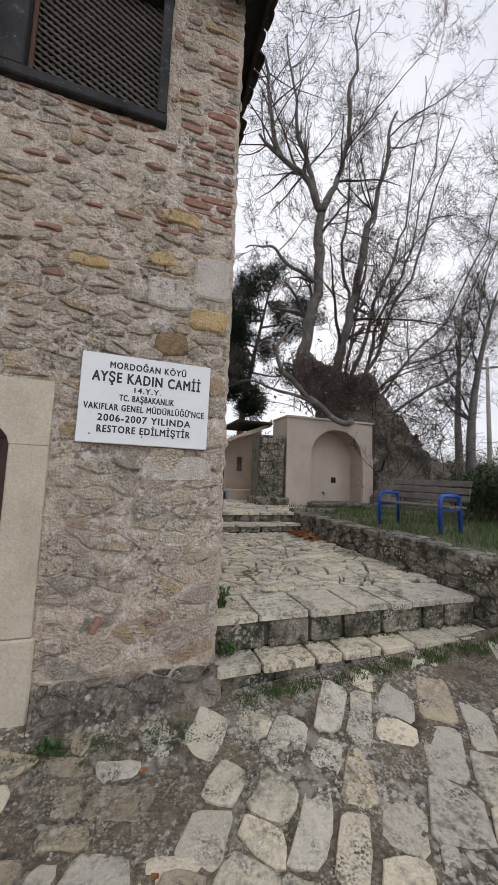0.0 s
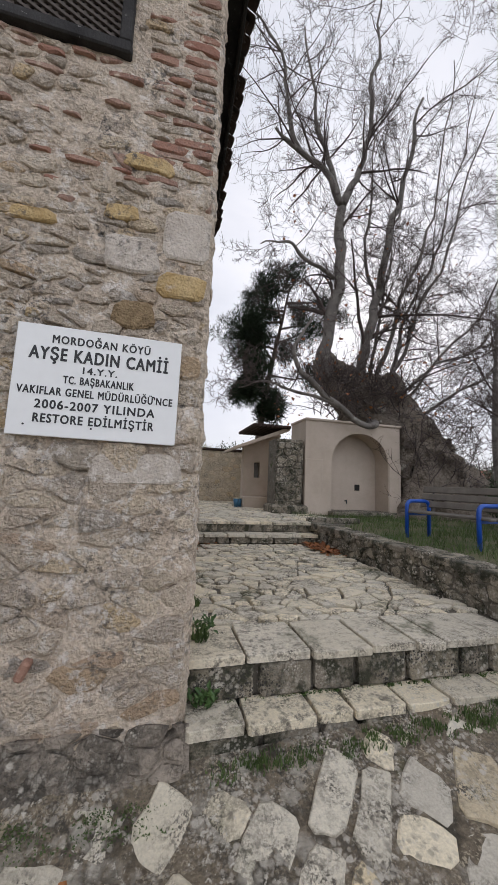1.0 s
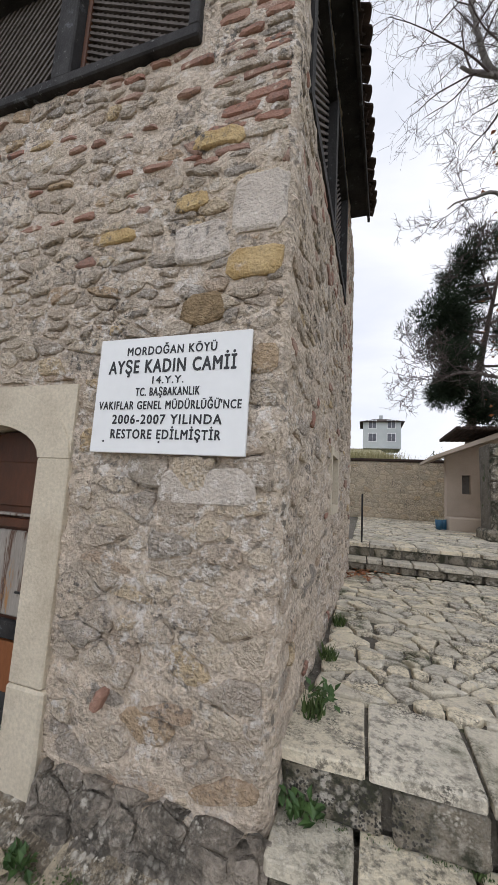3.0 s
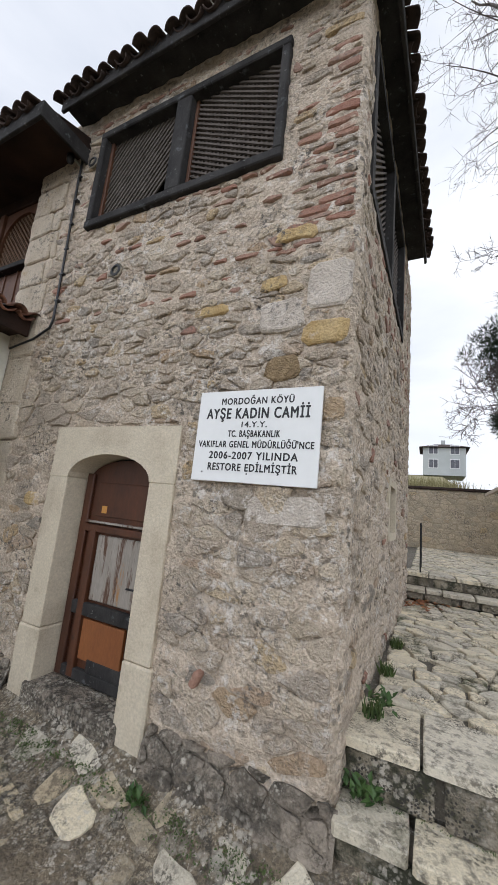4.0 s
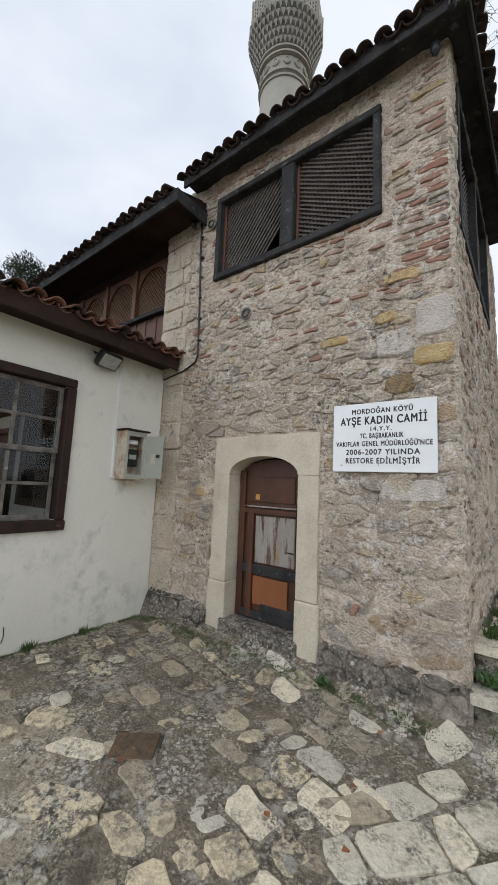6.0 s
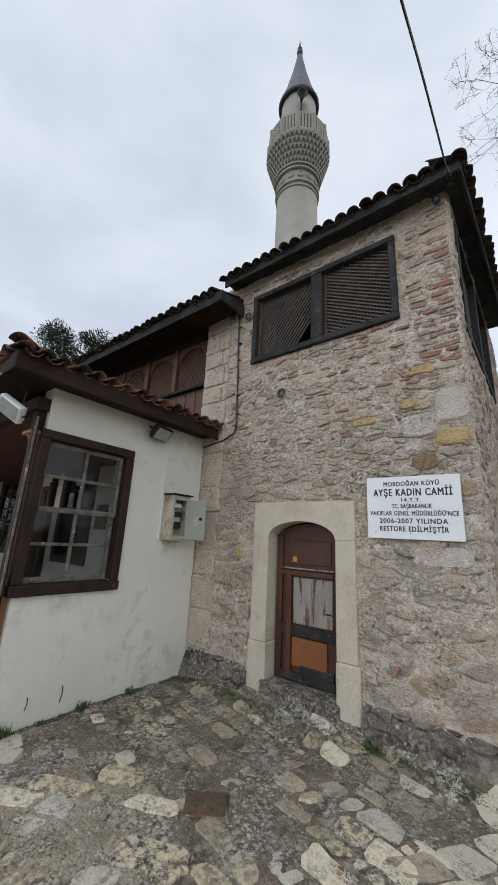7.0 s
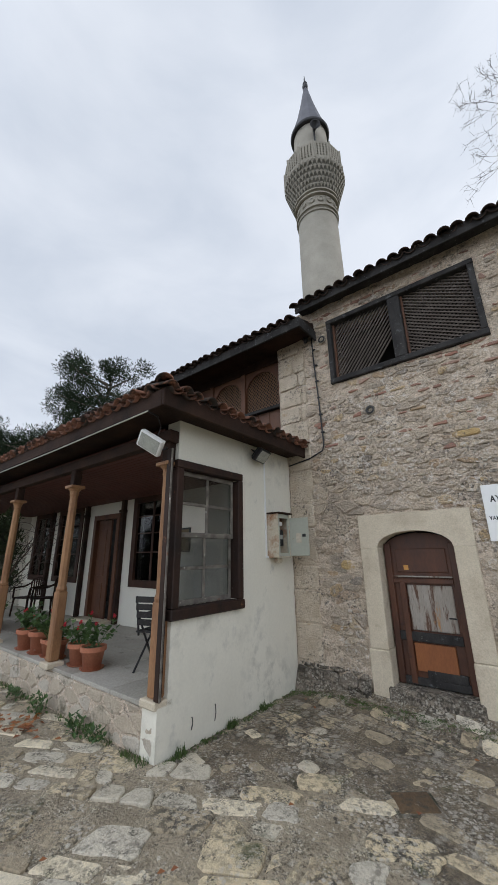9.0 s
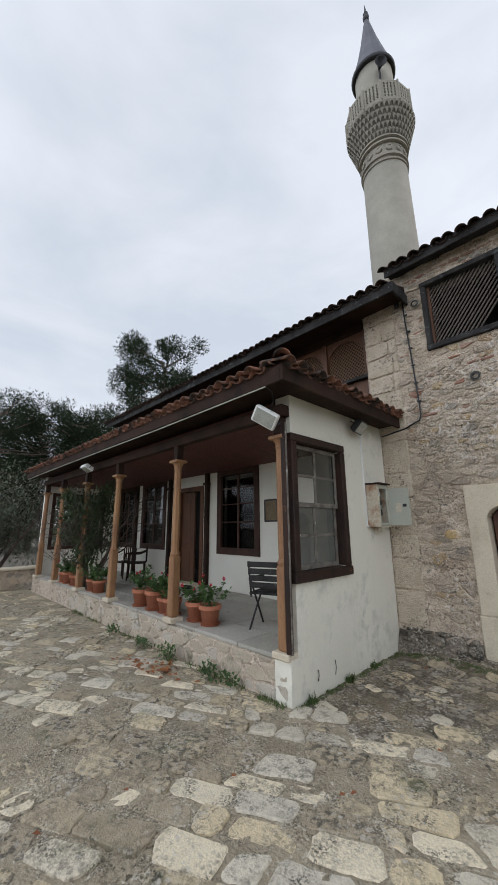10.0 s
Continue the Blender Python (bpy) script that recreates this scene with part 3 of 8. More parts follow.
def stone(geo, poly, base, top, bevel, rng, m=None, tilt=0.0):
    """A flat stone on a polygon: upright sides, a bevelled and slightly uneven face."""
    n = len(poly)
    cx, cy = sum(p[0] for p in poly) / n, sum(p[1] for p in poly) / n
    r = max(0.02, sum(math.hypot(p[0] - cx, p[1] - cy) for p in poly) / n)
    k = max(0.6, 1 - bevel / r)
    tx, ty = rng.uniform(-tilt, tilt), rng.uniform(-tilt, tilt)
    verts = [(u, w, base) for u, w in poly]
    verts += [(u, w, top - bevel * 0.6 + tx * (u - cx) + ty * (w - cy)) for u, w in poly]
    verts += [(cx + (u - cx) * k, cy + (w - cy) * k, top + tx * (u - cx) + ty * (w - cy) + rng.uniform(-0.15, 0.15) * bevel) for u, w in poly]
    faces = [(i, (i + 1) % n, n + (i + 1) % n, n + i) for i in range(n)] + [(n + i, n + (i + 1) % n, 2 * n + (i + 1) % n, 2 * n + i) for i in range(n)]
    faces.append(tuple(range(2 * n, 3 * n)))
    return geo.add(verts, faces, m)


def split_up(poly, lo, hi, rng, flat=1.0):
    """Crazy paving: a polygon cut again and again across its longer way, until the pieces are small."""
    area = abs(sum(poly[i - 1][0] * poly[i][1] - poly[i][0] * poly[i - 1][1] for i in range(len(poly)))) / 2
    if area < lo + (hi - lo) * rng.random() ** 1.6:
        return [poly]
    cx, cy = sum(p[0] for p in poly) / len(poly), sum(p[1] for p in poly) / len(poly)
    best, axis = 0, (1, 0)
    for i in range(8):
        a = math.pi * i / 8
        d = (math.cos(a), math.sin(a))
        w = [(p[0] * d[0] + p[1] * d[1] * flat) for p in poly]
        if max(w) - min(w) > best:
            best, axis = max(w) - min(w), d
    t = math.atan2(axis[1], axis[0]) + rng.gauss(0, 0.17)
    n = (math.cos(t), math.sin(t))
    o = best * rng.uniform(-0.16, 0.16)
    px, py = cx + axis[0] * o, cy + axis[1] * o
    a, b = clip_poly(poly, px, py, *n), clip_poly(poly, px, py, -n[0], -n[1])
    if len(a) < 3 or len(b) < 3:
        return [poly]
    return split_up(a, lo, hi, rng, flat) + split_up(b, lo, hi, rng, flat)


def scatter(rng, u0, u1, w0, w1, step, flat=1.0):
    """Jittered seeds, in courses that are shifted against one another."""
    out, w, row = [], w0 + step / flat / 2, 0
    while w < w1 + step / flat:
        u = u0 - rng.uniform(0, step)
        while u < u1 + step:
            out.append((u + rng.uniform(-0.36, 0.36) * step, w + rng.uniform(-0.36, 0.36) * step / flat))
            u += step * rng.uniform(0.7, 1.35)
        w += step / flat
        row += 1
    return out


# ---- plan ----
FRONT = 2.74          # face of the stone house
CORNER = 0.80         # its outer corner
SKEW = 0.03           # the side wall runs slightly outwards
BACK = 7.05           # end of the side wall
PLASTER = -2.87       # face of the white end wall of the porch
TERR1, TERR2 = 0.572, 0.95


def side_x(y):
    return CORNER + SKEW * (y - FRONT)


SIDE_M = Matrix.Translation((CORNER, FRONT, 0)) @ Matrix.Rotation(-math.atan(SKEW), 4, "Z") @ Matrix(((0, 0, 1, 0), (1, 0, 0, 0), (0, 1, 0, 0), (0, 0, 0, 1)))  # u along the wall, w up, d outwards


def holed(geo, us, ws, holes, d0, d1, m, rough=None):
    """A wall of thickness d0..d1 with rectangular holes that go through it."""
    us = sorted({*us, *[h[0] for h in holes], *[h[1] for h in holes]})
    ws = sorted({*ws, *[h[2] for h in holes], *[h[3] for h in holes]})

    def is_solid(i, j):
        if not (0 <= i < len(us) - 1 and 0 <= j < len(ws) - 1):
            return False
        u, w = (us[i] + us[i + 1]) / 2, (ws[j] + ws[j + 1]) / 2
        return not any(a < u < b and c < w < d for a, b, c, d in holes)

    for i in range(len(us) - 1):
        for j in range(len(ws) - 1):
            if not is_solid(i, j):
                continue
            a, b, c, d = us[i], us[i + 1], ws[j], ws[j + 1]

            def out(u, w):
                du, dd = rough(u, w) if rough else (0.0, 0.0)
                return (u + du, w, d1 + dd)

            geo.add([out(a, c), out(b, c), out(b, d), out(a, d)], [(0, 1, 2, 3)], m)
            geo.add([(a, c, d0), (b, c, d0), (b, d, d0), (a, d, d0)], [(3, 2, 1, 0)], m)
            for di, dj, q in ((-1, 0, (a, c, a, d)), (1, 0, (b, d, b, c)), (0, -1, (b, c, a, c)), (0, 1, (a, d, b, d))):
                if not is_solid(i + di, j + dj):
                    geo.add([(q[0], q[1], d0), out(q[0], q[1]), out(q[2], q[3]), (q[2], q[3], d0)], [(0, 1, 2, 3)], m)
    return geo


def steps_of(a, b, step):
    n = max(1, round((b - a) / step))
    return [a + (b - a) * i / n for i in range(n + 1)]


# ---- ground ----
def ground_rise(x, y):
    """Earth and paving bank up against the house front and, to the east, against the steps."""
    if y > FRONT + 0.05:
        return 0.0
    e = max(0.0, min(1.0, (x - 0.6) / 0.5))
    a = max(0.0, (y - 2.30) / 0.44)
    b = max(0.0, (y - 1.75) / 0.98)
    west = max(0.0, min(1.0, (x + 2.85) / 0.5))
    return (1 - e) * 0.16 * west * min(a, 1.2) ** 1.5 + e * (0.135 + 0.075 * max(0.0, x - 0.8)) * min(b, 1.1) ** 1.2


def lift(geo):
    geo.v = [(x, y, z + ground_rise(x, y)) for x, y, z in geo.v]
    return geo


def build_ground():
    g = Geo()
    g.add([(-600, -600, -0.03), (600, -600, -0.03), (600, 600, -0.03), (-600, 600, -0.03)], [(0, 1, 2, 3)])
    tagged(solid("ground", g, M["joint"]), "dark earthy mortar bed between old paving stones", "ground", kind="structure")


build_ground()


def build_terraces():
    g = Geo().box(-3.0, 3.62, 3.02, 7.14, -0.03, TERR1 - 0.035, 0.01)
    t1 = tagged(solid("terrace", g, M["joint"]), "raised terrace bed of mossy earth under flagstones", "terrace", kind="structure")
    g = Geo().box(-30, 4.62, 7.44, 16.0, -0.03, TERR2 - 0.035, 0.01)
    t2 = tagged(solid("terrace_upper", g, M["joint"]), "upper paved court bed of mossy earth", "terrace", kind="structure")
    # planted ground behind the low retaining wall
    g = Geo()
    for x0, x1, y0, y1, z in ((3.98, 120, -12, 9.7, TERR2 - 0.04), (4.64, 120, 9.7, 160, TERR2 - 0.03), (-80, 4.62, 16.02, 160, TERR2 + 1.2)):
        g.box(x0, x1, y0, y1, -0.03, z, 0.01)
    t3 = tagged(solid("garden_ground", g, M["soil"]), "dark garden soil with patches of grass", "ground", kind="structure")
    return t1, t2, t3


terrace, terrace_upper, garden = build_terraces()

# ---- the stone house: wall cores of lime mortar, into which the stones are set ----
DOOR = (-1.54, -0.64, 0.26, 1.93)
WINDOW = (-1.90, 0.12, 4.44, 5.47)
SLIT = (1.85, 2.42, 1.58, 2.12)
SIDE_WIN = (0.35, 2.75, 4.22, 5.55)


def uneven(u, w):
    """Hand-laid mortar: broad waves, smears that lap over the stones, small lumps."""
    low = max(0.0, min(1.0, (2.9 - w) / 0.8))
    return 0.002 * low - 0.003 + 0.026 * low * noise.noise(Vector((u * 3.1, w * 9.0, 14.0))) + 0.010 * noise.noise(Vector((u * 2.1, w * 2.8, 4.0))) + 0.021 * noise.noise(Vector((u * 5.5, w * 11.0, 9.0))) + 0.010 * noise.noise(Vector((u * 15, w * 24, 2.0))) + 0.005 * noise.noise(Vector((u * 38, w * 46, 6.0)))


def corner_round(w):
    """Radius of the worn house corner at a height."""
    return 0.035 + 0.05 * max(0.0, noise.noise(Vector((0.3, w * 1.7, 5.0))) + 0.25) + 0.10 * max(0.0, 1 - w / 0.9)


def worn_front(u, w):
    R, t = corner_round(w), CORNER - u
    if t >= R:
        return 0.0, uneven(u, w)
    a = radians(45) * (1 - t / R)
    return -R + R * math.sin(a) + t, uneven(CORNER - R, w) * math.cos(a) - R * (1 - math.cos(a))


def worn_side(u, w):
    R = corner_round(w)
    if u >= R:
        return 0.0, uneven(u + 20, w)
    a = radians(45) * (1 - u / R)
    return R - R * math.sin(a) - u, uneven(CORNER - R, w) * math.cos(a) - R * (1 - math.cos(a))


def weld(g):
    seen, ids = {}, []
    for p in g.v:
        ids.append(seen.setdefault(tuple(round(c, 4) for c in p), len(seen)))
    g.v = list(seen)
    g.f = [tuple(ids[i] for i in f) for f in g.f]
    return g


def build_house_walls():
    g = holed(Geo(), steps_of(-3.0, CORNER - 0.14, 0.030) + steps_of(CORNER - 0.14, CORNER, 0.02), steps_of(-0.05, 5.95, 0.024), [(DOOR[0] - 0.12, DOOR[1] + 0.12, -0.05, 2.12), WINDOW], -0.5, 0.0, Matrix.Translation((0, FRONT, 0)) @ WALL_Y, worn_front)
    front = tagged(solid("wall_front", weld(g), M["mortar"], True), "rubble stone and brick wall in pale lime mortar", "wall", kind="structure")
    g = holed(Geo(), steps_of(0.0, 0.14, 0.02) + steps_of(0.14, 4.32, 0.04), steps_of(-0.05, 5.9, 0.03), [SLIT, SIDE_WIN], -0.16, 0.0, SIDE_M, worn_side)
    g = holed(weld(g), [0.52, 4.32], [-0.05, 5.9], [SLIT, SIDE_WIN], -0.5, -0.17, SIDE_M)
    side = tagged(solid("wall_side", g, M["mortar"]), "rubble stone side wall smeared with pale lime mortar", "wall", kind="structure")
    # plain walls close the house behind
    g = Geo().box(-13.0, side_x(BACK) - 0.02, BACK, BACK + 0.4, -0.03, 5.8, 0.01)
    tagged(solid("wall_back", g, M["mortar"]), "plain mortared back wall", "wall", kind="structure")
    # added black sheet: interior shade put into its colour
    g = Geo().box(-3.0, 0.25, FRONT + 1.2, FRONT + 1.3, 0, 5.8, 0.01)
    tagged(solid("wall_inside", g, M["black"]), "near-black sheet painted as the shade behind door and lattice", "wall", kind="structure")
    return front, side


wall_front, wall_side = build_house_walls()


# ---- roofs ----
def barrel(r0, r1, length, thick=0.012, n=7, arc=150):
    """A tapered half-round tile shell along +y, rising with its back up."""
    g, a0 = Geo(), radians((180 - arc) / 2)
    ring = []
    for y, r in ((0, r0), (length, r1)):
        for rr in (r, r - thick):
            ring.append([(rr * math.cos(a0 + radians(arc) * i / n), y, rr * math.sin(a0 + radians(arc) * i / n)) for i in range(n + 1)])
    o0, i0, o1, i1 = ring
    k = n + 1
    g.v = o0 + i0 + o1 + i1
    for i in range(n):
        g.f.append((i, i + 1, 2 * k + i + 1, 2 * k + i))
        g.f.append((k + i, 3 * k + i, 3 * k + i + 1, k + i + 1))
        g.f.append((i, k + i, k + i + 1, i + 1))
        g.f.append((2 * k + i, 2 * k + i + 1, 3 * k + i + 1, 3 * k + i))
    g.f.append((0, 2 * k, 3 * k, k))
    g.f.append((n, k + n, 3 * k + n, 2 * k + n))
    return g


def tile_slope(roof, mat, origin, along, up, width, courses, pitch=0.165, start=None, rng=None, left=None, right=None):
    """Courses of over-and-under tiles on a plane: origin at the eave, along the eave, up the slope."""
    along, up = Vector(along).normalized(), Vector(up).normalized()
    normal = along.cross(up)
    over = barrel(0.085, 0.07, 0.42).mesh("roof_tile", mat, True)
    n = int(width / pitch)
    for c in range(courses):
        for i in range(n + 1):
            u, s = i * pitch, c * 0.34
            if left is not None and u < left * s:
                continue
            if right is not None and u > width - right * s:
                continue
            for under in (False, True):
                if under and (i == n or c > 1):
                    continue
                p = Vector(origin) + along * (u + (pitch / 2 if under else 0) + rng.uniform(-0.012, 0.012)) + up * (s - (0.05 if under else 0.09) + rng.uniform(-0.03, 0.03)) + normal * (0.05 if under else 0.0)
                a, nn = (along, normal) if not under else (-along, -normal)
                m = Matrix(((a.x, up.x, nn.x, p.x), (a.y, up.y, nn.y, p.y), (a.z, up.z, nn.z, p.z), (0, 0, 0, 1)))
                m = m @ Matrix.Rotation(rng.uniform(-0.05, 0.05), 4, "Y") @ Matrix.Rotation(rng.uniform(-0.03, 0.03), 4, "X")
                piece("roof_tile", over, roof, m)


def build_house_roof():
    rng = random.Random(5)
    x0, x1, x2, y0, y1, z = -2.42, 0.95, 1.15, 2.50, 6.25, 5.88
    roof = thing("house_roof", (0, 0, 0), "hipped roof of blackened barrel tiles on dark boards", "roof", kind="structure")
    g = Geo()
    top = 7.0
    A, B, C, D = (x0, y0), (x1, y0), (x2, y1), (x0, y1)
    e = [(*p, z) for p in (A, B, C, D)] + [(*p, z + 0.05) for p in (A, B, C, D)] + [(-2.4, 4.4, top), (-0.9, 4.4, top)]
    g.add(e, [(3, 2, 1, 0), (0, 1, 5, 4), (1, 2, 6, 5), (2, 3, 7, 6), (3, 0, 4, 7), (4, 5, 9, 8), (5, 6, 9), (6, 7, 8, 9), (7, 4, 8)])
    part("sheathing", g, M["wood_dark"], roof)
    g = Geo().box(x0, x1 + 0.02, y0 - 0.035, y0, z - 0.10, z + 0.07, 0.006)
    part("fascia", g, M["wood_dark"], roof)
    d = Vector((x2 - x1, y1 - y0, 0)).normalized()
    m = Matrix(((d.x, d.y, 0, x1), (d.y, -d.x, 0, y0), (0, 0, 1, 0), (0, 0, 0, 1)))
    g = Geo()
    g.box(-0.02, (Vector((x2, y1)) - Vector((x1, y0))).length, -0.005, 0.03, z - 0.12, z + 0.06, 0.006, Matrix(((d.x, d.y, 0, x1), (d.y, -d.x, 0, y0), (0, 0, 1, 0), (0, 0, 0, 1))))
    part("fascia", g, M["wood_dark"], roof)
    up = Vector((0, 4.4 - y0, top - z - 0.05)).normalized()
    tile_slope(roof, M["tile_dark"], (x0, y0 - 0.02, z + 0.03), (1, 0, 0), up, x1 - x0 + 0.05, 4, 0.17, rng=rng, right=0.9)
    side_up = Vector((-(x1 + 0.9), 0.05, top - z - 0.05)).normalized()
    tile_slope(roof, M["tile_dark"], (x1 + 0.0, y0, z + 0.03), d, side_up, y1 - y0, 3, 0.17, rng=rng, left=0.6, right=0.3)
    return roof


def build_long_roof():
    """The long roof over the timber gallery, beside the stone house."""
    rng = random.Random(6)
    x0, x1, y0, z = -12.9, -2.22, 2.22, 5.42
    roof = thing("gallery_roof", (0, 0, 0), "long roof of dark barrel tiles with a plain timber fascia", "roof", kind="structure")
    g = Geo()
    g.add([(x0, y0, z), (x1, y0, z), (x1, 5.0, z + 1.2), (x0, 5.0, z + 1.2), (x0, y0, z - 0.02), (x1, y0, z - 0.02), (x1, 5.0, z - 0.02), (x0, 5.0, z - 0.02)],
          [(0, 1, 2, 3), (7, 6, 5, 4), (0, 4, 5, 1), (1, 5, 6, 2), (2, 6, 7, 3), (3, 7, 4, 0)])
    part("sheathing", g, M["wood_fascia"], roof)
    part("fascia", Geo().box(x0, x1 + 0.02, y0 - 0.04, y0, z - 0.14, z + 0.04, 0.006), M["wood_dark"], roof)
    part("fascia", Geo().box(x1, x1 + 0.035, y0 - 0.04, FRONT, z - 0.14, z + 0.04, 0.006), M["wood_dark"], roof)
    up = Vector((0, 5.0 - y0, 1.2)).normalized()
    tile_slope(roof, M["tile_dark"], (x0, y0 - 0.03, z + 0.04), (1, 0, 0), up, x1 - x0, 2, 0.17, rng=rng)
    return roof


def build_porch_roof():
    rng = random.Random(7)
    x0, x1, y0, y1, z, top = -12.9, -2.56, -0.08, 2.70, 3.40, 4.02
    rise = y1 - y0
    roof = thing("porch_roof", (0, 0, 0), "low hipped porch roof of terracotta barrel tiles with a charred timber fascia", "roof", kind="structure")
    g = Geo()
    v = [(x0, y0, z), (x1, y0, z), (x1, y1, z), (x0, y1, z), (x0, y1, top), (x1 - rise, y1, top)]
    g.add(v, [(3, 2, 1, 0), (0, 1, 5, 4), (1, 2, 5), (2, 3, 4, 5), (0, 4, 3)])
    part("sheathing", g, M["wood_fascia"], roof)
    part("fascia", Geo().box(x0, x1, y0 - 0.04, y0, z - 0.16, z + 0.03, 0.008), M["wood_fascia"], roof)
    part("fascia", Geo().box(x1, x1 + 0.04, y0 - 0.04, y1, z - 0.16, z + 0.03, 0.008), M["wood_fascia"], roof, "charred black timber fascia")
    part("soffit", Geo().box(x0, x1, y0, y1, z - 0.10, z - 0.004, 0.004), M["wood_fascia"], roof)
    up = Vector((0, rise, top - z)).normalized()
    tile_slope(roof, M["tile"], (x0, y0 - 0.03, z + 0.03), (1, 0, 0), up, x1 - x0, 2, 0.185, rng=rng, right=0.97)
    tile_slope(roof, M["tile"], (x1 + 0.03, y0, z + 0.03), (0, 1, 0), Vector((-rise, 0, top - z)).normalized(), y1 - y0, 2, 0.185, rng=rng, left=0.97)
    hip = barrel(0.10, 0.085, 0.42).mesh("hip_tile", M["tile"], True)
    d = Vector((-rise, rise, top - z)).normalized()
    for i in range(8):
        p = Vector((x1 + 0.06, y0 - 0.06, z + 0.08)) + d * 0.36 * i
        side = d.cross(Vector((0, 0, 1))).normalized()
        nn = side.cross(d)
        piece("hip_tile", hip, roof, Matrix(((side.x, d.x, nn.x, p.x), (side.y, d.y, nn.y, p.y), (side.z, d.z, nn.z, p.z), (0, 0, 0, 1))))
    return roof


house_roof = build_house_roof()
gallery_roof = build_long_roof()
porch_roof = build_porch_roof()


# ---- the porch: floor, walls, ceiling ----
PFLOOR, PBACK, PEND = 0.43, 2.50, -12.4
PW = (0.45, 1.41, 1.25, 2.73)      # glazed window in the end wall: y0, y1, z0, z1
PWINS = [(-6.75, -5.50, 1.22, 2.98), (-10.35, -9.10, 1.22, 2.98), (-11.9, -10.85, 1.22, 2.98)]
PDOOR = (-8.40, -7.40, 0.43, 2.68)


def build_porch_shell():
    m = Matrix(((0, 0, 1, PLASTER), (1, 0, 0, 0), (0, 1, 0, 0), (0, 0, 0, 1)))
    g = holed(Geo(), [0.40, FRONT - 0.004], [PFLOOR, 3.30], [PW], -0.22, 0.0, m)
    g = holed(g, [0.285, FRONT - 0.004], [-0.03, PFLOOR], [], -0.22, 0.0, m)
    tagged(solid("wall_porch_end", g, M["plaster"]), "white plastered end wall, stained grey near the ground", "wall", kind="structure")
    m = Matrix.Translation((0, PBACK, 0)) @ WALL_Y
    g = holed(Geo(), [PEND, PLASTER - 0.22], [-0.03, 3.30], [*PWINS, PDOOR], -0.24, 0.0, m)
    tagged(solid("wall_porch_back", g, M["wall_white"]), "white plastered wall at the back of the porch", "wall", kind="structure")
    m = Matrix(((0, 0, 1, PEND), (1, 0, 0, 0), (0, 1, 0, 0), (0, 0, 0, 1)))
    g = holed(Geo(), [0.35, PBACK], [-0.03, 3.30], [(0.6, 2.1, 1.2, 2.75)], -0.2, 0.0, m)
    tagged(solid("wall_porch_far", g, M["wall_white"]), "white plastered far end wall with a framed opening", "wall", kind="structure")
    g = Geo().box(PEND, PLASTER - 0.22, 0.35, PBACK + 0.1, 3.03, 3.24, 0.004)
    for i in range(24):
        y = 0.36 + i * 0.09
        g.box(PEND, PLASTER - 0.22, y + 0.004, y + 0.086, 3.012, 3.03, 0.004)
    tagged(solid("ceiling", g, M["ceiling_wood"]), "reddish brown boarded porch ceiling", "ceiling", kind="structure")
    tagged(solid("eave_beam", Geo().box(PEND, PLASTER, 0.26, 0.40, 3.02, 3.16, 0.008), M["wood_fascia"]), "dark timber beam along the porch eave", "beam", kind="structure")
    g = Geo().box(PEND - 0.2, PLASTER - 0.005, 0.30, PBACK, -0.03, PFLOOR - 0.045, 0.02)
    base = tagged(solid("porch_base", g, M["mortar"]), "low porch plinth of whitewashed rubble", "plinth", kind="structure")
    # near-black sheets paint the shade of the dim room behind porch windows and door
    tagged(solid("wall_room", Geo().box(PEND, -3.3, 4.6, 4.7, 0, 3.2, 0.01), M["black"]), "near-black sheet painted as the shade at the room's back", "wall", kind="structure")
    tagged(solid("floor_room", Geo().box(PEND, -3.3, PBACK + 0.24, 4.6, 0.3, 0.42, 0.01), M["black"]), "near-black floor sheet painted as the room's shade", "floor", kind="structure")
    return base


porch_base = build_porch_shell()


def lattice(g, u0, u1, w0, w1, pitch, width, d0, d1, angle, m, skip=None):
    """Laths at an angle, cut to a rectangle."""
    ca, sa = math.cos(radians(angle)), math.sin(radians(angle))
    nx, ny = -sa, ca
    offs = [u * nx + w * ny for u in (u0, u1) for w in (w0, w1)]
    o = min(offs) + pitch / 2
    while o < max(offs):
        poly = clip_poly(clip_poly([(u0, w0), (u1, w0), (u1, w1), (u0, w1)], nx * (o + width / 2), ny * (o + width / 2), nx, ny), nx * (o - width / 2), ny * (o - width / 2), -nx, -ny)
        if skip:
            poly = clip_poly(poly, *skip) if poly else poly
        if len(poly) > 2:
            g.prism(poly, d0, d1, m)
        o += pitch


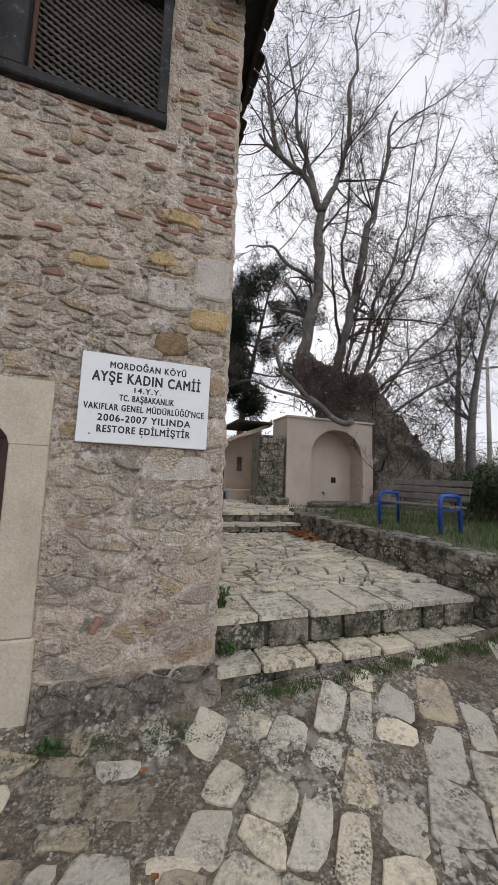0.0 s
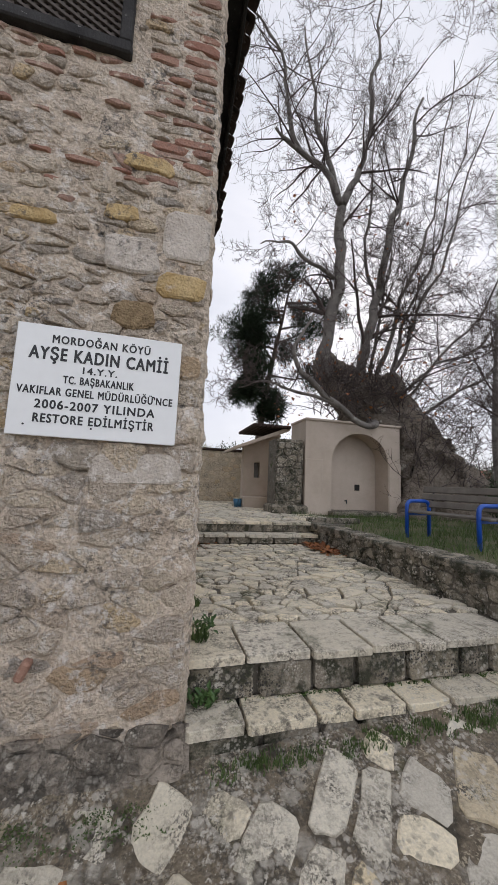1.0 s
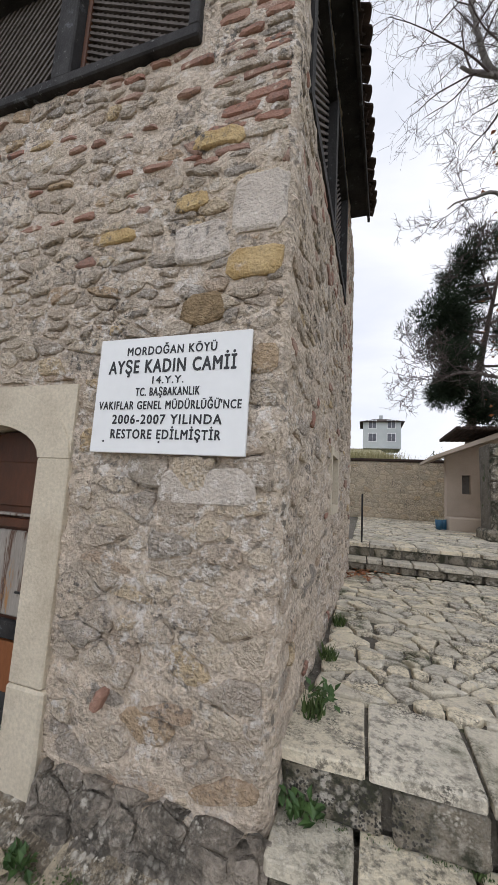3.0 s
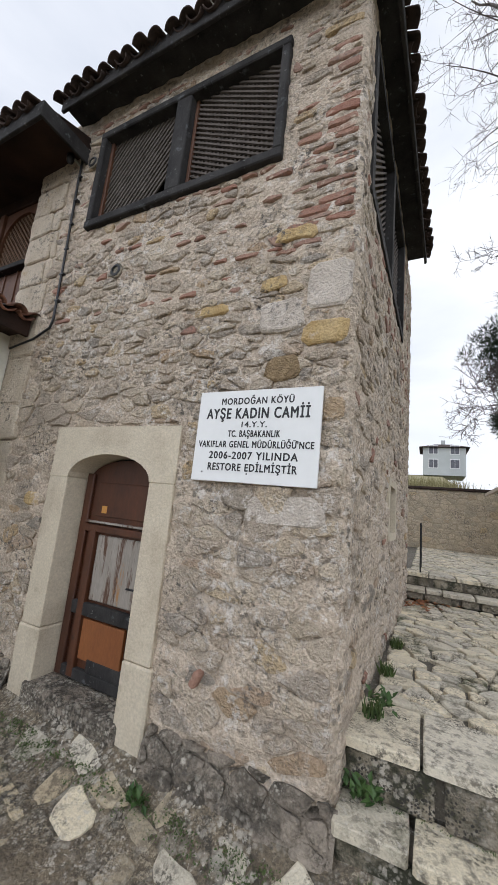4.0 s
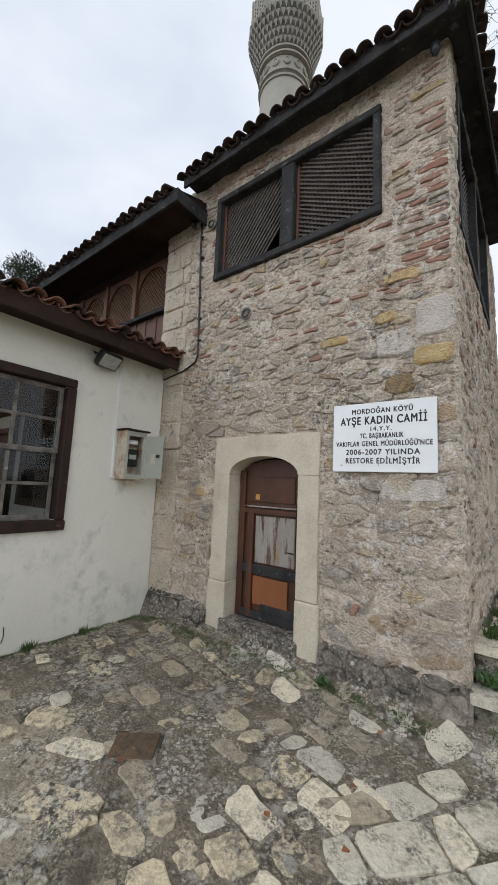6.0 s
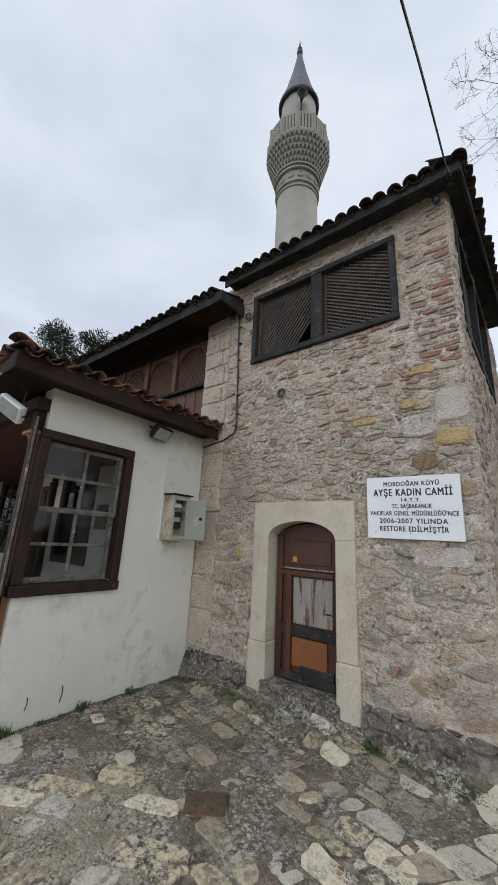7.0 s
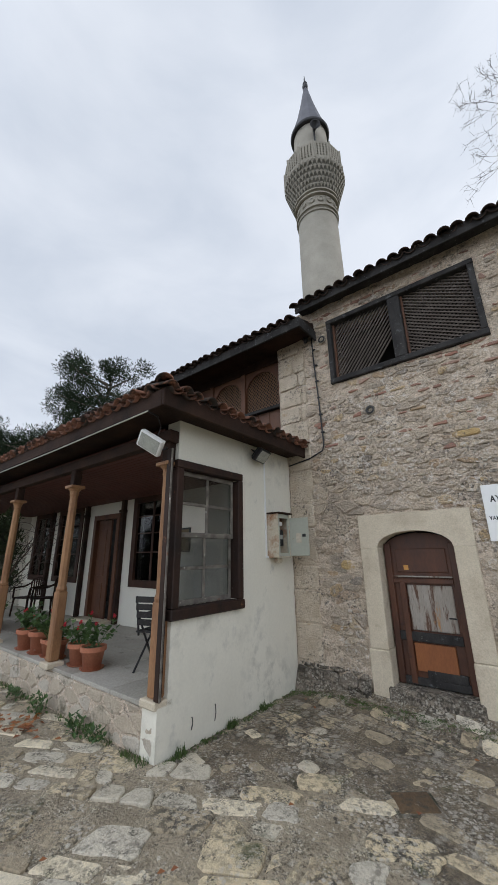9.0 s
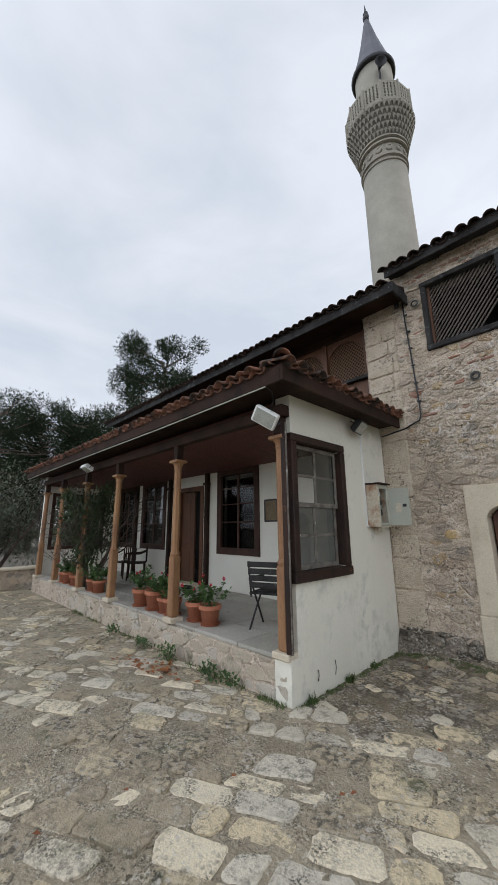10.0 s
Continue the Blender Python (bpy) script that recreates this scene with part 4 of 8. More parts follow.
def build_gallery():
    """Timber front of the gallery over the porch: posts, arched lattices and boards."""
    y = 2.86
    gal = thing("gallery_screen", (-7, y, 3.9), "brown timber gallery front with arched lattice panels", "screen", kind="structure")
    m = Matrix.Translation((0, y, 0)) @ WALL_Y
    # black sheet paints the gallery's inner shade behind the lattices
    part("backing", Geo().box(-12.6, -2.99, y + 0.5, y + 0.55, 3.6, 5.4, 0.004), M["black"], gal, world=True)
    part("sill_board", Geo().box(-12.6, -2.99, y - 0.09, y + 0.02, 4.30, 4.36, 0.006), M["wood_dark"], gal, world=True)
    part("lower_board", Geo().box(-12.6, -2.99, y, y + 0.03, 3.6, 4.30, 0.004), M["wood_brown"], gal, world=True)
    part("head_beam", Geo().box(-12.6, -2.99, y - 0.04, y + 0.06, 5.24, 5.4, 0.006), M["wood_fascia"], gal, world=True)
    w = 0.88
    for i in range(10):
        a = -3.02 - w * (i + 1)
        part("post", Geo().box(a - 0.05 + w, a + 0.05 + w, y - 0.05, y + 0.05, 4.36, 5.24, 0.006), M["wood_brown"], gal, world=True)
        g = Geo()
        u0, u1 = a + 0.06, a + w - 0.06
        um, r = (u0 + u1) / 2, (u1 - u0) / 2
        # board with an arched opening
        arch = [(um + r * math.cos(t), 4.80 + 0.36 * math.sin(t)) for t in [math.pi * k / 12 for k in range(13)]]
        for k in range(12):
            (ua, wa), (ub, wb) = arch[k], arch[k + 1]
            g.prism([(ub, wb), (ua, wa), (ua, 5.24), (ub, 5.24)], -0.015, 0.015, m)
        part("arched_board", g, M["wood_brown"], gal, world=True)
        g = Geo()
        lattice(g, u0, u1, 4.36, 5.17, 0.05, 0.016, -0.03, -0.022, 48, m)
        lattice(g, u0, u1, 4.36, 5.17, 0.05, 0.016, -0.022, -0.014, -48, m)
        part("lattice", g, M["lattice_b"], gal, world=True)
        if i < 3:
            g = Geo()
            for k in range(3):
                g.box(u0 + 0.26 * k, u0 + 0.26 * k + 0.02, y - 0.015, y, 3.6, 4.3, 0.003)
            part("batten", g, M["wood_brown"], gal, world=True)


build_gallery()


# ---- windows and doors of the stone house ----
def build_lattice_window():
    u0, u1, w0, w1 = WINDOW
    win = thing("window_1", ((u0 + u1) / 2, FRONT, w0), "wide upper window with a dark timber frame and diagonal laths, partly broken", "window", kind="structure")
    y = FRONT
    t = 0.075
    part("frame_sill", Geo().box(u0 - t, u1 + t, y - 0.055, y + 0.12, w0 - t, w0 + 0.01, 0.01), M["wood_dark"], win, world=True)
    part("frame_head", Geo().box(u0 - t, u1 + t, y - 0.05, y + 0.12, w1 - 0.006, w1 + t, 0.01), M["wood_dark"], win, world=True)
    for u in (u0 - t + 0.006, u1 - 0.006):
        part("frame_jamb", Geo().box(u, u + t, y - 0.05, y + 0.12, w0 + 0.012, w1 - 0.008, 0.01), M["wood_dark"], win, world=True)
    mid = (u0 + u1) / 2 + 0.02
    part("mullion", Geo().box(mid - 0.085, mid + 0.085, y - 0.045, y + 0.12, w0 + 0.012, w1 - 0.008, 0.01), M["wood_dark"], win, world=True)
    part("inner_post", Geo().box(mid + 0.087, mid + 0.12, y + 0.03, y + 0.10, w0 + 0.012, w1 - 0.002, 0.006), M["wood_brown"], win, world=True)
    part("inner_post", Geo().box(u0 + 0.002, u0 + 0.04, y + 0.03, y + 0.10, w0 + 0.012, w1 - 0.002, 0.006), M["wood_brown"], win, world=True)
    m = Matrix.Translation((0, y, 0)) @ WALL_Y
    g = Geo()
    lattice(g, u0 + 0.04, mid - 0.085, w0 + 0.012, w1 - 0.004, 0.05, 0.022, -0.075, -0.06, 52, m, skip=(mid - 0.40, w0, 0.788, -0.616))
    part("laths", g, M["lattice"], win, "diagonal laths with a broken corner", world=True)
    g = Geo()
    lattice(g, mid + 0.10, u1, w0 + 0.012, w1 - 0.004, 0.047, 0.019, -0.075, -0.06, 40, m)
    lattice(g, mid + 0.10, u1, w0 + 0.012, w1 - 0.004, 0.047, 0.019, -0.06, -0.045, -28, m)
    part("laths", g, M["lattice"], win, "crossed diagonal laths", world=True)


def build_side_windows():
    u0, u1, w0, w1 = SLIT
    win = thing("window_2", (side_x(FRONT + (u0 + u1) / 2), FRONT + (u0 + u1) / 2, w0), "narrow slit window with a smooth stone reveal", "window", kind="structure")
    g = holed(Geo(), [u0 - 0.05, u1 + 0.05], [w0 - 0.05, w1 + 0.05], [(u0 + 0.03, u1 - 0.03, w0 + 0.03, w1 - 0.03)], -0.12, 0.012, SIDE_M)
    part("reveal", g, M["ashlar"], win, world=True)
    # no real shutter: a black sheet painting the shade deep in the slit
    g = Geo().prism([(u0, w0), (u1, w0), (u1, w1), (u0, w1)], -0.42, -0.40, SIDE_M)
    part("shutter", g, M["black"], win, world=True)
    u0, u1, w0, w1 = SIDE_WIN
    win = thing("window_3", (side_x(FRONT + (u0 + u1) / 2), FRONT + (u0 + u1) / 2, w0), "upper side window in a dark weathered timber frame", "window", kind="structure")
    g = holed(Geo(), [u0 - 0.09, u1 + 0.09], [w0 - 0.09, w1 + 0.09], [(u0 + 0.01, (u0 + u1) / 2 - 0.06, w0 + 0.01, w1 - 0.01), ((u0 + u1) / 2 + 0.06, u1 - 0.01, w0 + 0.01, w1 - 0.01)], -0.1, 0.016, SIDE_M)
    part("frame", g, M["wood_dark"], win, world=True)
    g = Geo()
    lattice(g, u0, u1, w0, w1, 0.05, 0.02, -0.08, -0.065, 45, SIDE_M)
    part("laths", g, M["lattice"], win, world=True)
    # black sheet as painted shade behind the laths
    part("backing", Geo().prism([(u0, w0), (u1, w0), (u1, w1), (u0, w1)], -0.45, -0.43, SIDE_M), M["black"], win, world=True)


build_lattice_window()
build_side_windows()


def arch_ring(um, r, spring, rise, n=14):
    return [(um - r * math.cos(math.pi * k / n), spring + rise * math.sin(math.pi * k / n)) for k in range(n + 1)]


def build_stone_door():
    u0, u1, w0, w1 = DOOR
    spring, rise, um, r = 1.84, 0.20, (u0 + u1) / 2, (u1 - u0) / 2
    m = Matrix.Translation((0, FRONT, 0)) @ WALL_Y
    sur = thing("door_surround", (um, FRONT, 0), "pale carved limestone door surround with a shallow arch", "door surround", kind="structure")
    jl, jr = u0 - 0.23, u1 + 0.23
    # jambs in two blocks each, the lower a little wider
    for a, b in ((jl, u0), (u1, jr)):
        part("jamb_block", Geo().box(a, b, FRONT - 0.026, FRONT + 0.25, 0.635, 1.839, 0.008), M["ashlar"], sur, world=True)
        part("jamb_block", Geo().box(a - (0.02 if b == u0 else 0.008), b + (0.008 if b == u0 else 0.02), FRONT - 0.034, FRONT + 0.25, 0.02, 0.632, 0.014), M["ashlar"], sur, world=True)
    ring = arch_ring(um, r, spring, rise)
    outer = arch_ring(um, r + 0.23, spring, rise + 0.225)
    cuts = [(0, 5), (5, 9), (9, 14)]
    for a, b in cuts:
        g = Geo()
        for k in range(a, b):
            quad = [ring[k], outer[k], outer[k + 1], ring[k + 1]]
            g.prism(quad[::-1], -0.25, 0.026, m)
        part("arch_stone", g, M["ashlar"], sur, world=True)
    for s in (-1, 1):
        g = Geo()
        ks = range(0, 7) if s < 0 else range(7, 14)
        for k in ks:
            (ua, wa), (ub, wb) = outer[k], outer[k + 1]
            g.prism([(ua, wa), (ub, wb), (ub, 2.27), (ua, 2.27)][::-1], -0.2, 0.018, m)
        part("spandrel", g, M["ashlar"], sur, world=True)
    part("threshold", Geo().box(u0 - 0.05, u1 + 0.04, FRONT - 0.06, FRONT + 0.35, 0.02, 0.255, 0.02), M["footing"], sur, "dark lichen-covered threshold stone", world=True)
    # leaf, set back in the opening
    y = FRONT + 0.20
    door = thing("door_1", (um, y, w0), "closed dark red timber door, paint peeling, with an orange patch below", "door", kind="structure")
    g = Geo()
    full = [(u0 + 0.02, w0)] + [(u1 - 0.02, w0)] + arch_ring(um, r - 0.02, spring - 0.01, rise - 0.01)[::-1]
    g.prism(full, -0.04, 0.0, Matrix.Translation((0, y, 0)) @ WALL_Y)
    part("leaf", g, M["door"], door, world=True)
    mm = Matrix.Translation((0, y, 0)) @ WALL_Y
    for a, b in ((u0 + 0.02, u0 + 0.10), (u1 - 0.10, u1 - 0.02)):
        part("stile", Geo().box(a, b, y - 0.035, y, w0, spring + 0.05, 0.006), M["door"], door, world=True)
    part("inner_stile", Geo().box(u0 + 0.17, u0 + 0.24, y - 0.05, y, w0 + 0.02, 1.42, 0.006), M["door"], door, world=True)
    for za, zb, mt in ((1.40, 1.46, "door"), (0.74, 0.84, "wood_dark"), (w0 + 0.01, w0 + 0.09, "wood_dark")):
        part("rail", Geo().box(u0 + 0.10, u1 - 0.10, y - 0.045, y, za, zb, 0.006), M[mt], door, world=True)
    part("rail_bead", Geo().box(u0 + 0.10, u1 - 0.10, y - 0.055, y, 1.475, 1.49, 0.003), M["door_pale"], door, world=True)
    part("upper_panel", Geo().box(u0 + 0.15, u1 - 0.14, y - 0.015, y, 1.53, 1.82, 0.012), M["door"], door, world=True)
    part("middle_panel", Geo().box(u0 + 0.25, u1 - 0.13, y - 0.02, y, 0.86, 1.38, 0.01), M["door_pale"], door, "pale bare panel with peeling paint", world=True)
    part("lower_panel", Geo().box(u0 + 0.25, u1 - 0.20, y - 0.03, y, 0.42, 0.72, 0.004), M["door_orange"], door, "orange plywood patch", world=True)
    part("kick_board", Geo().box(u0 + 0.36, u1 - 0.12, y - 0.034, y, w0 + 0.09, 0.44, 0.004), M["wood_dark"], door, world=True)
    # small flat orange square on the upper panel
    part("sticker", Geo().box(u0 + 0.24, u0 + 0.30, y - 0.018, y - 0.0152, 1.56, 1.62, 0.001), M["door_mark"], door, "small faded orange mark", world=True)
    part("handle", Geo().tube([(u1 - 0.13, y - 0.05, 1.02), (u1 - 0.13, y - 0.075, 1.03), (u1 - 0.20, y - 0.08, 1.03)], 0.008, 6), M["metal_dark"], door, world=True, smooth=True)


build_stone_door()


# ---- minaret ----
MIN_X, MIN_Y = -3.97, 7.24


def build_minaret():
    mi = thing("minaret", (MIN_X, MIN_Y, 0), "slender grey rendered minaret with a carved stalactite balcony and lead spire", "minaret")
    mi.matrix_basis = Matrix.Translation((MIN_X, MIN_Y, -0.03)) @ Matrix.Diagonal((0.91, 0.91, 0.975, 1))
    part("shaft", Geo().lathe([(0.84, 0), (0.82, 6), (0.76, 13.6)], 40), M["conc"], mi, smooth=True)
    g = Geo()
    for z, r in ((13.45, 0.80), (13.62, 0.83), (14.15, 0.87), (14.3, 0.90)):
        g.lathe([(r - 0.06, z - 0.05), (r, z - 0.03), (r, z + 0.03), (r - 0.06, z + 0.05)], 40)
    g.lathe([(0.77, 13.55), (0.77, 14.25)], 40)
    part("collar", g, M["conc"], mi, smooth=False)
    # plain round bosses on the collar
    for i in range(14):
        a = 2 * math.pi * i / 14
        d = Vector((math.cos(a), math.sin(a), 0))
        c = d * 0.775 + Vector((0, 0, 13.9))
        q = d.to_track_quat("Z", "Y").to_matrix().to_4x4()
        part("boss", Geo().lathe([(0.12, 0), (0.12, 0.03), (0.07, 0.05), (0.07, 0.03)], 10, Matrix.Translation(c) @ q), M["conc"], mi)
    # flaring tiers of pointed brackets
    tiers = 5
    for k in range(tiers):
        z, r = 14.3 + 0.21 * k, 0.84 + 0.066 * k
        g = Geo().lathe([(r - 0.05, z), (r + 0.02, z + 0.10), (r + 0.09, z + 0.17), (r + 0.09, z + 0.21)], 44)
        part("tier", g, M["conc_dark"], mi)
        n = 44
        g = Geo()
        for i in range(n):
            a = 2 * math.pi * (i + 0.5 * (k % 2)) / n
            d, s = Vector((math.cos(a), math.sin(a), 0)), Vector((-math.sin(a), math.cos(a), 0))
            h = math.pi * (r + 0.12) / n * 0.8
            A, B, C = d * (r + 0.13) - s * h + Vector((0, 0, z + 0.20)), d * (r + 0.13) + s * h + Vector((0, 0, z + 0.20)), d * (r + 0.05) + Vector((0, 0, z + 0.02))
            D = d * (r - 0.05) + Vector((0, 0, z + 0.20))
            g.add([A, B, C, D], [(0, 1, 2), (0, 2, 3), (2, 1, 3), (1, 0, 3)])
        tagged(part("bracket_ring", g, M["conc"], mi), kind="stuff")
    # balcony: twelve pierced panels
    z0, z1, r = 15.36, 16.25, 1.16
    part("balcony_floor", Geo().lathe([(1.1, z0 - 0.05), (r + 0.05, z0 - 0.02), (r + 0.05, z0 + 0.08), (0.8, z0 + 0.08)], 12), M["conc"], mi)
    for i in range(12):
        a = 2 * math.pi * (i + 0.5) / 12
        half = r * math.tan(math.pi / 12)
        m = Matrix.Rotation(a + math.pi / 2, 4, "Z") @ Matrix.Translation((0, -r, 0)) @ WALL_Y
        holes = []
        for c in range(4):
            for q in range(5):
                u, w = -0.18 + 0.12 * c, z0 + 0.24 + 0.13 * q
                holes.append((u - 0.025, u + 0.025, w - 0.04, w + 0.04))
        g = holed(Geo(), [-half, half], [z0 + 0.08, z1], holes, -0.06, 0.0, m)
        p = part("balcony_panel", g, M["conc"], mi)
        part("panel_rib", Geo().box(-half - 0.03, -half + 0.03, -0.03, 0.08, z0 + 0.05, z1 + 0.03, 0.01, Matrix.Rotation(a + math.pi / 2, 4, "Z") @ Matrix.Translation((0, -r, 0))), M["conc"], mi)
    part("upper_shaft", Geo().lathe([(0.74, z0), (0.70, 18.05)], 36), M["conc"], mi, smooth=True)
    part("eaves_ring", Geo().lathe([(0.71, 17.98), (0.82, 18.0), (0.84, 18.13), (0.80, 18.2)], 36), M["metal_dark"], mi, smooth=True)
    spire = part("spire", Geo().lathe([(0.80, 18.18), (0.58, 18.9), (0.34, 19.9), (0.10, 21.15), (0.07, 21.2)], 12), M["lead"], mi)
    part("finial", Geo().lathe([(0.07, 21.15), (0.13, 21.25), (0.13, 21.4), (0.06, 21.46), (0.11, 21.55), (0.05, 21.65), (0.03, 21.9), (0.005, 22.1)], 10), M["metal_dark"], spire, smooth=True)
    d = Vector((0.62, -0.78, 0)).normalized()
    q = (d + Vector((0, 0, -0.15))).normalized().to_track_quat("Z", "Y").to_matrix().to_4x4()
    horn = part("loudspeaker", Geo().lathe([(0.05, 0), (0.07, 0.12), (0.2, 0.30), (0.22, 0.32), (0.19, 0.30), (0.05, 0.15)], 14, Matrix.Translation(d * 0.74 + Vector((0, 0, 17.4))) @ q), M["metal_dark"], mi, "grey horn loudspeaker", smooth=True)
    part("bracket", Geo().tube([d * 0.68 + Vector((0, 0, 16.6)), d * 0.78 + Vector((0, 0, 17.0)), d * 0.78 + Vector((0, 0, 17.4))], 0.04, 6), M["metal_dark"], horn)


build_minaret()


# ---- steps and terraces beside the house ----
def build_steps():
    rng = random.Random(11)

    def flight(name, label, x0, x1, y0, rows, skew):
        st = thing(name, ((x0 + x1) / 2, y0, 0), label, "steps", kind="structure")
        for y, depth, za, zb in rows:
            g = Geo().box(x0, x1, y + 0.05, y + depth, za, zb - 0.05, 0.01)
            part("step_core", g, M["joint"], st, world=True)
            x = x0
            while x < x1 - 0.05:
                w = min(rng.uniform(0.22, 0.52), x1 - x)
                if x1 - x - w < 0.2:
                    w = x1 - x
                g = Geo()
                o = rng.uniform(-0.025, 0.02)
                poly = [(x + 0.006, y - 0.03 + o), (x + w - 0.006, y - 0.03 + o + rng.uniform(-0.012, 0.012)), (x + w - 0.006 + rng.uniform(-0.012, 0.004), y + depth + 0.02), (x + 0.006 + rng.uniform(-0.004, 0.012), y + depth + 0.02)]
                stone(g, rounded(poly, 0.003, rng, 0.004, 0.015, True), zb - 0.055, zb + rng.uniform(-0.006, 0.006), 0.009, rng, tilt=0.01)
                part("tread_slab", g, M["flag"], st, world=True)
                x += w
            x = x0
            while x < x1 - 0.05:
                w = min(rng.uniform(0.22, 0.5), x1 - x)
                if x1 - x - w < 0.16:
                    w = x1 - x
                g = Geo()
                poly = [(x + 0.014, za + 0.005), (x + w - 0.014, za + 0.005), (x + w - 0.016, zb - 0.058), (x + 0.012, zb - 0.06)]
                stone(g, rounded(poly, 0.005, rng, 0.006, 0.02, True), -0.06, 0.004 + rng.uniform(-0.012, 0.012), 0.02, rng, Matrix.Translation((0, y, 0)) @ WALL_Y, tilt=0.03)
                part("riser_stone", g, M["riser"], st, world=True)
                x += w

    flight("steps_lower", "two worn limestone steps with mossy joints", 0.79, 3.52, 2.73, [(2.73, 0.24, 0.0, 0.293), (2.95, 0.48, 0.293, TERR1)], 0)
    flight("steps_upper", "two low limestone steps to the upper court", 0.90, 3.68, 7.12, [(7.12, 0.31, TERR1, 0.75), (7.42, 0.4, 0.75, TERR2)], 0)


build_steps()


def rubble_face(wall, m, u0, u1, w0, w1, step, flat, mat, mat_i, seed, limit, gap=0.012, proud=0.02, holes=(), name="stone"):
    """Rubble stones set into a wall's face; past the limit they are joined into one part."""
    rng = random.Random(seed)
    cs = cells(scatter(rng, u0, u1, w0, w1, step, flat), [(u0, w0), (u1, w0), (u1, w1), (u0, w1)], flat, holes)
    rest, n = Geo(), 0
    for c in cs:
        poly = rounded(c, gap * rng.uniform(0.6, 1.5), rng, 0.006, 0.05, True)
        if not poly:
            continue
        if n < limit:
            part(name, stone(Geo(), poly, -0.03, proud * rng.uniform(0.2, 1.3), 0.022, rng, m, 0.06), M[mat], wall, world=True)
            n += 1
        else:
            stone(rest, poly, -0.03, proud * rng.uniform(0.2, 1.3), 0.022, rng, m, 0.06)
    if rest.v:
        tagged(part("stones", rest, M[mat_i], wall, world=True), kind="stuff")


def build_retaining_wall():
    m = Matrix.Translation((3.66, 0, 0)) @ Matrix(((0, 0, -1, 0), (-1, 0, 0, 0), (0, 1, 0, 0), (0, 0, 0, 1)))  # faces -x
    g = Geo().box(3.66, 3.98, 1.4, 7.6, -0.03, TERR2 - 0.05, 0.02)
    w = tagged(solid("retaining_wall", g, M["joint"]), "low retaining wall of dark rubble", "wall", kind="structure")
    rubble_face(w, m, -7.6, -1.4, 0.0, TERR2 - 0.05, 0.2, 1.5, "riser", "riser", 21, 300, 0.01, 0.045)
    rng = random.Random(22)
    y = 1.4
    while y < 7.5:
        d = rng.uniform(0.3, 0.6)
        g = Geo()
        stone(g, rounded([(3.62 + rng.uniform(-0.03, 0.02), y + 0.01), (4.0, y + 0.01), (4.0 + rng.uniform(-0.05, 0.05), y + d - 0.01), (3.61 + rng.uniform(-0.03, 0.03), y + d - 0.01)], 0.01, rng, 0.01), TERR2 - 0.06, TERR2 + rng.uniform(-0.01, 0.03), 0.02, rng, tilt=0.03)
        part("coping_stone", g, M["riser"], w, world=True)
        y += d
    # low kerb that closes the upper court
    g = Geo().box(3.7, 4.9, 7.62, 7.85, TERR2 - 0.05, TERR2 + 0.07, 0.03)
    tagged(solid("kerb", g, M["riser"]), "rough pale kerb stones", "kerb", kind="structure")


build_retaining_wall()


def build_niche():
    x0, x1, y, z0, z1 = 4.45, 7.46, 9.7, 0.92, 3.52
    um, r, spring = 6.16, 0.90, 2.44
    f = thing("fountain_niche", (um, y, z0), "cream rendered fountain with a deep round-arched niche", "fountain")
    m = Matrix.Translation((0, y, 0)) @ WALL_Y
    ring = arch_ring(um, r, spring, 0.82, 20)
    g = Geo().prism([(x0, z0), (um - r, z0), *ring, (um + r, z0), (x1, z0), (x1, z1), (x0, z1)], -1.1, 0.0, m)
    part("body", g, M["niche"], f, world=True)
    # slightly proud border slabs
    for a, b in ((x0 - 0.01, x0 + 0.52), (um + r + 0.02, x1 + 0.01)):
        part("pilaster", Geo().box(a, b, y - 0.035, y + 0.01, z0, spring, 0.008), M["niche"], f, world=True)
    part("cornice", Geo().box(x0 - 0.03, x1 + 0.03, y - 0.05, y + 1.12, z1, z1 + 0.07, 0.015), M["niche"], f, world=True)
    part("back_panel", Geo().box(um - r, um + r, y + 0.62, y + 0.72, z0, z1, 0.004), M["niche"], f, world=True)
    # flat black box, the shade of a small recess painted on the panel
    part("tap_recess", Geo().box(6.34, 6.50, y + 0.60, y + 0.625, 1.62, 1.80, 0.004), M["black"], f, "small black square painted as a shaded recess", world=True)
    part("tap", Geo().tube([(6.02, y + 0.62, 1.30), (6.02, y + 0.52, 1.32), (6.02, y + 0.50, 1.22)], 0.018, 6), M["metal_dark"], f, world=True)
    part("basin", Geo().box(um - r - 0.1, um + r + 0.1, y - 0.35, y + 0.6, z0, z0 + 0.12, 0.03), M["riser"], f, world=True)


build_niche()


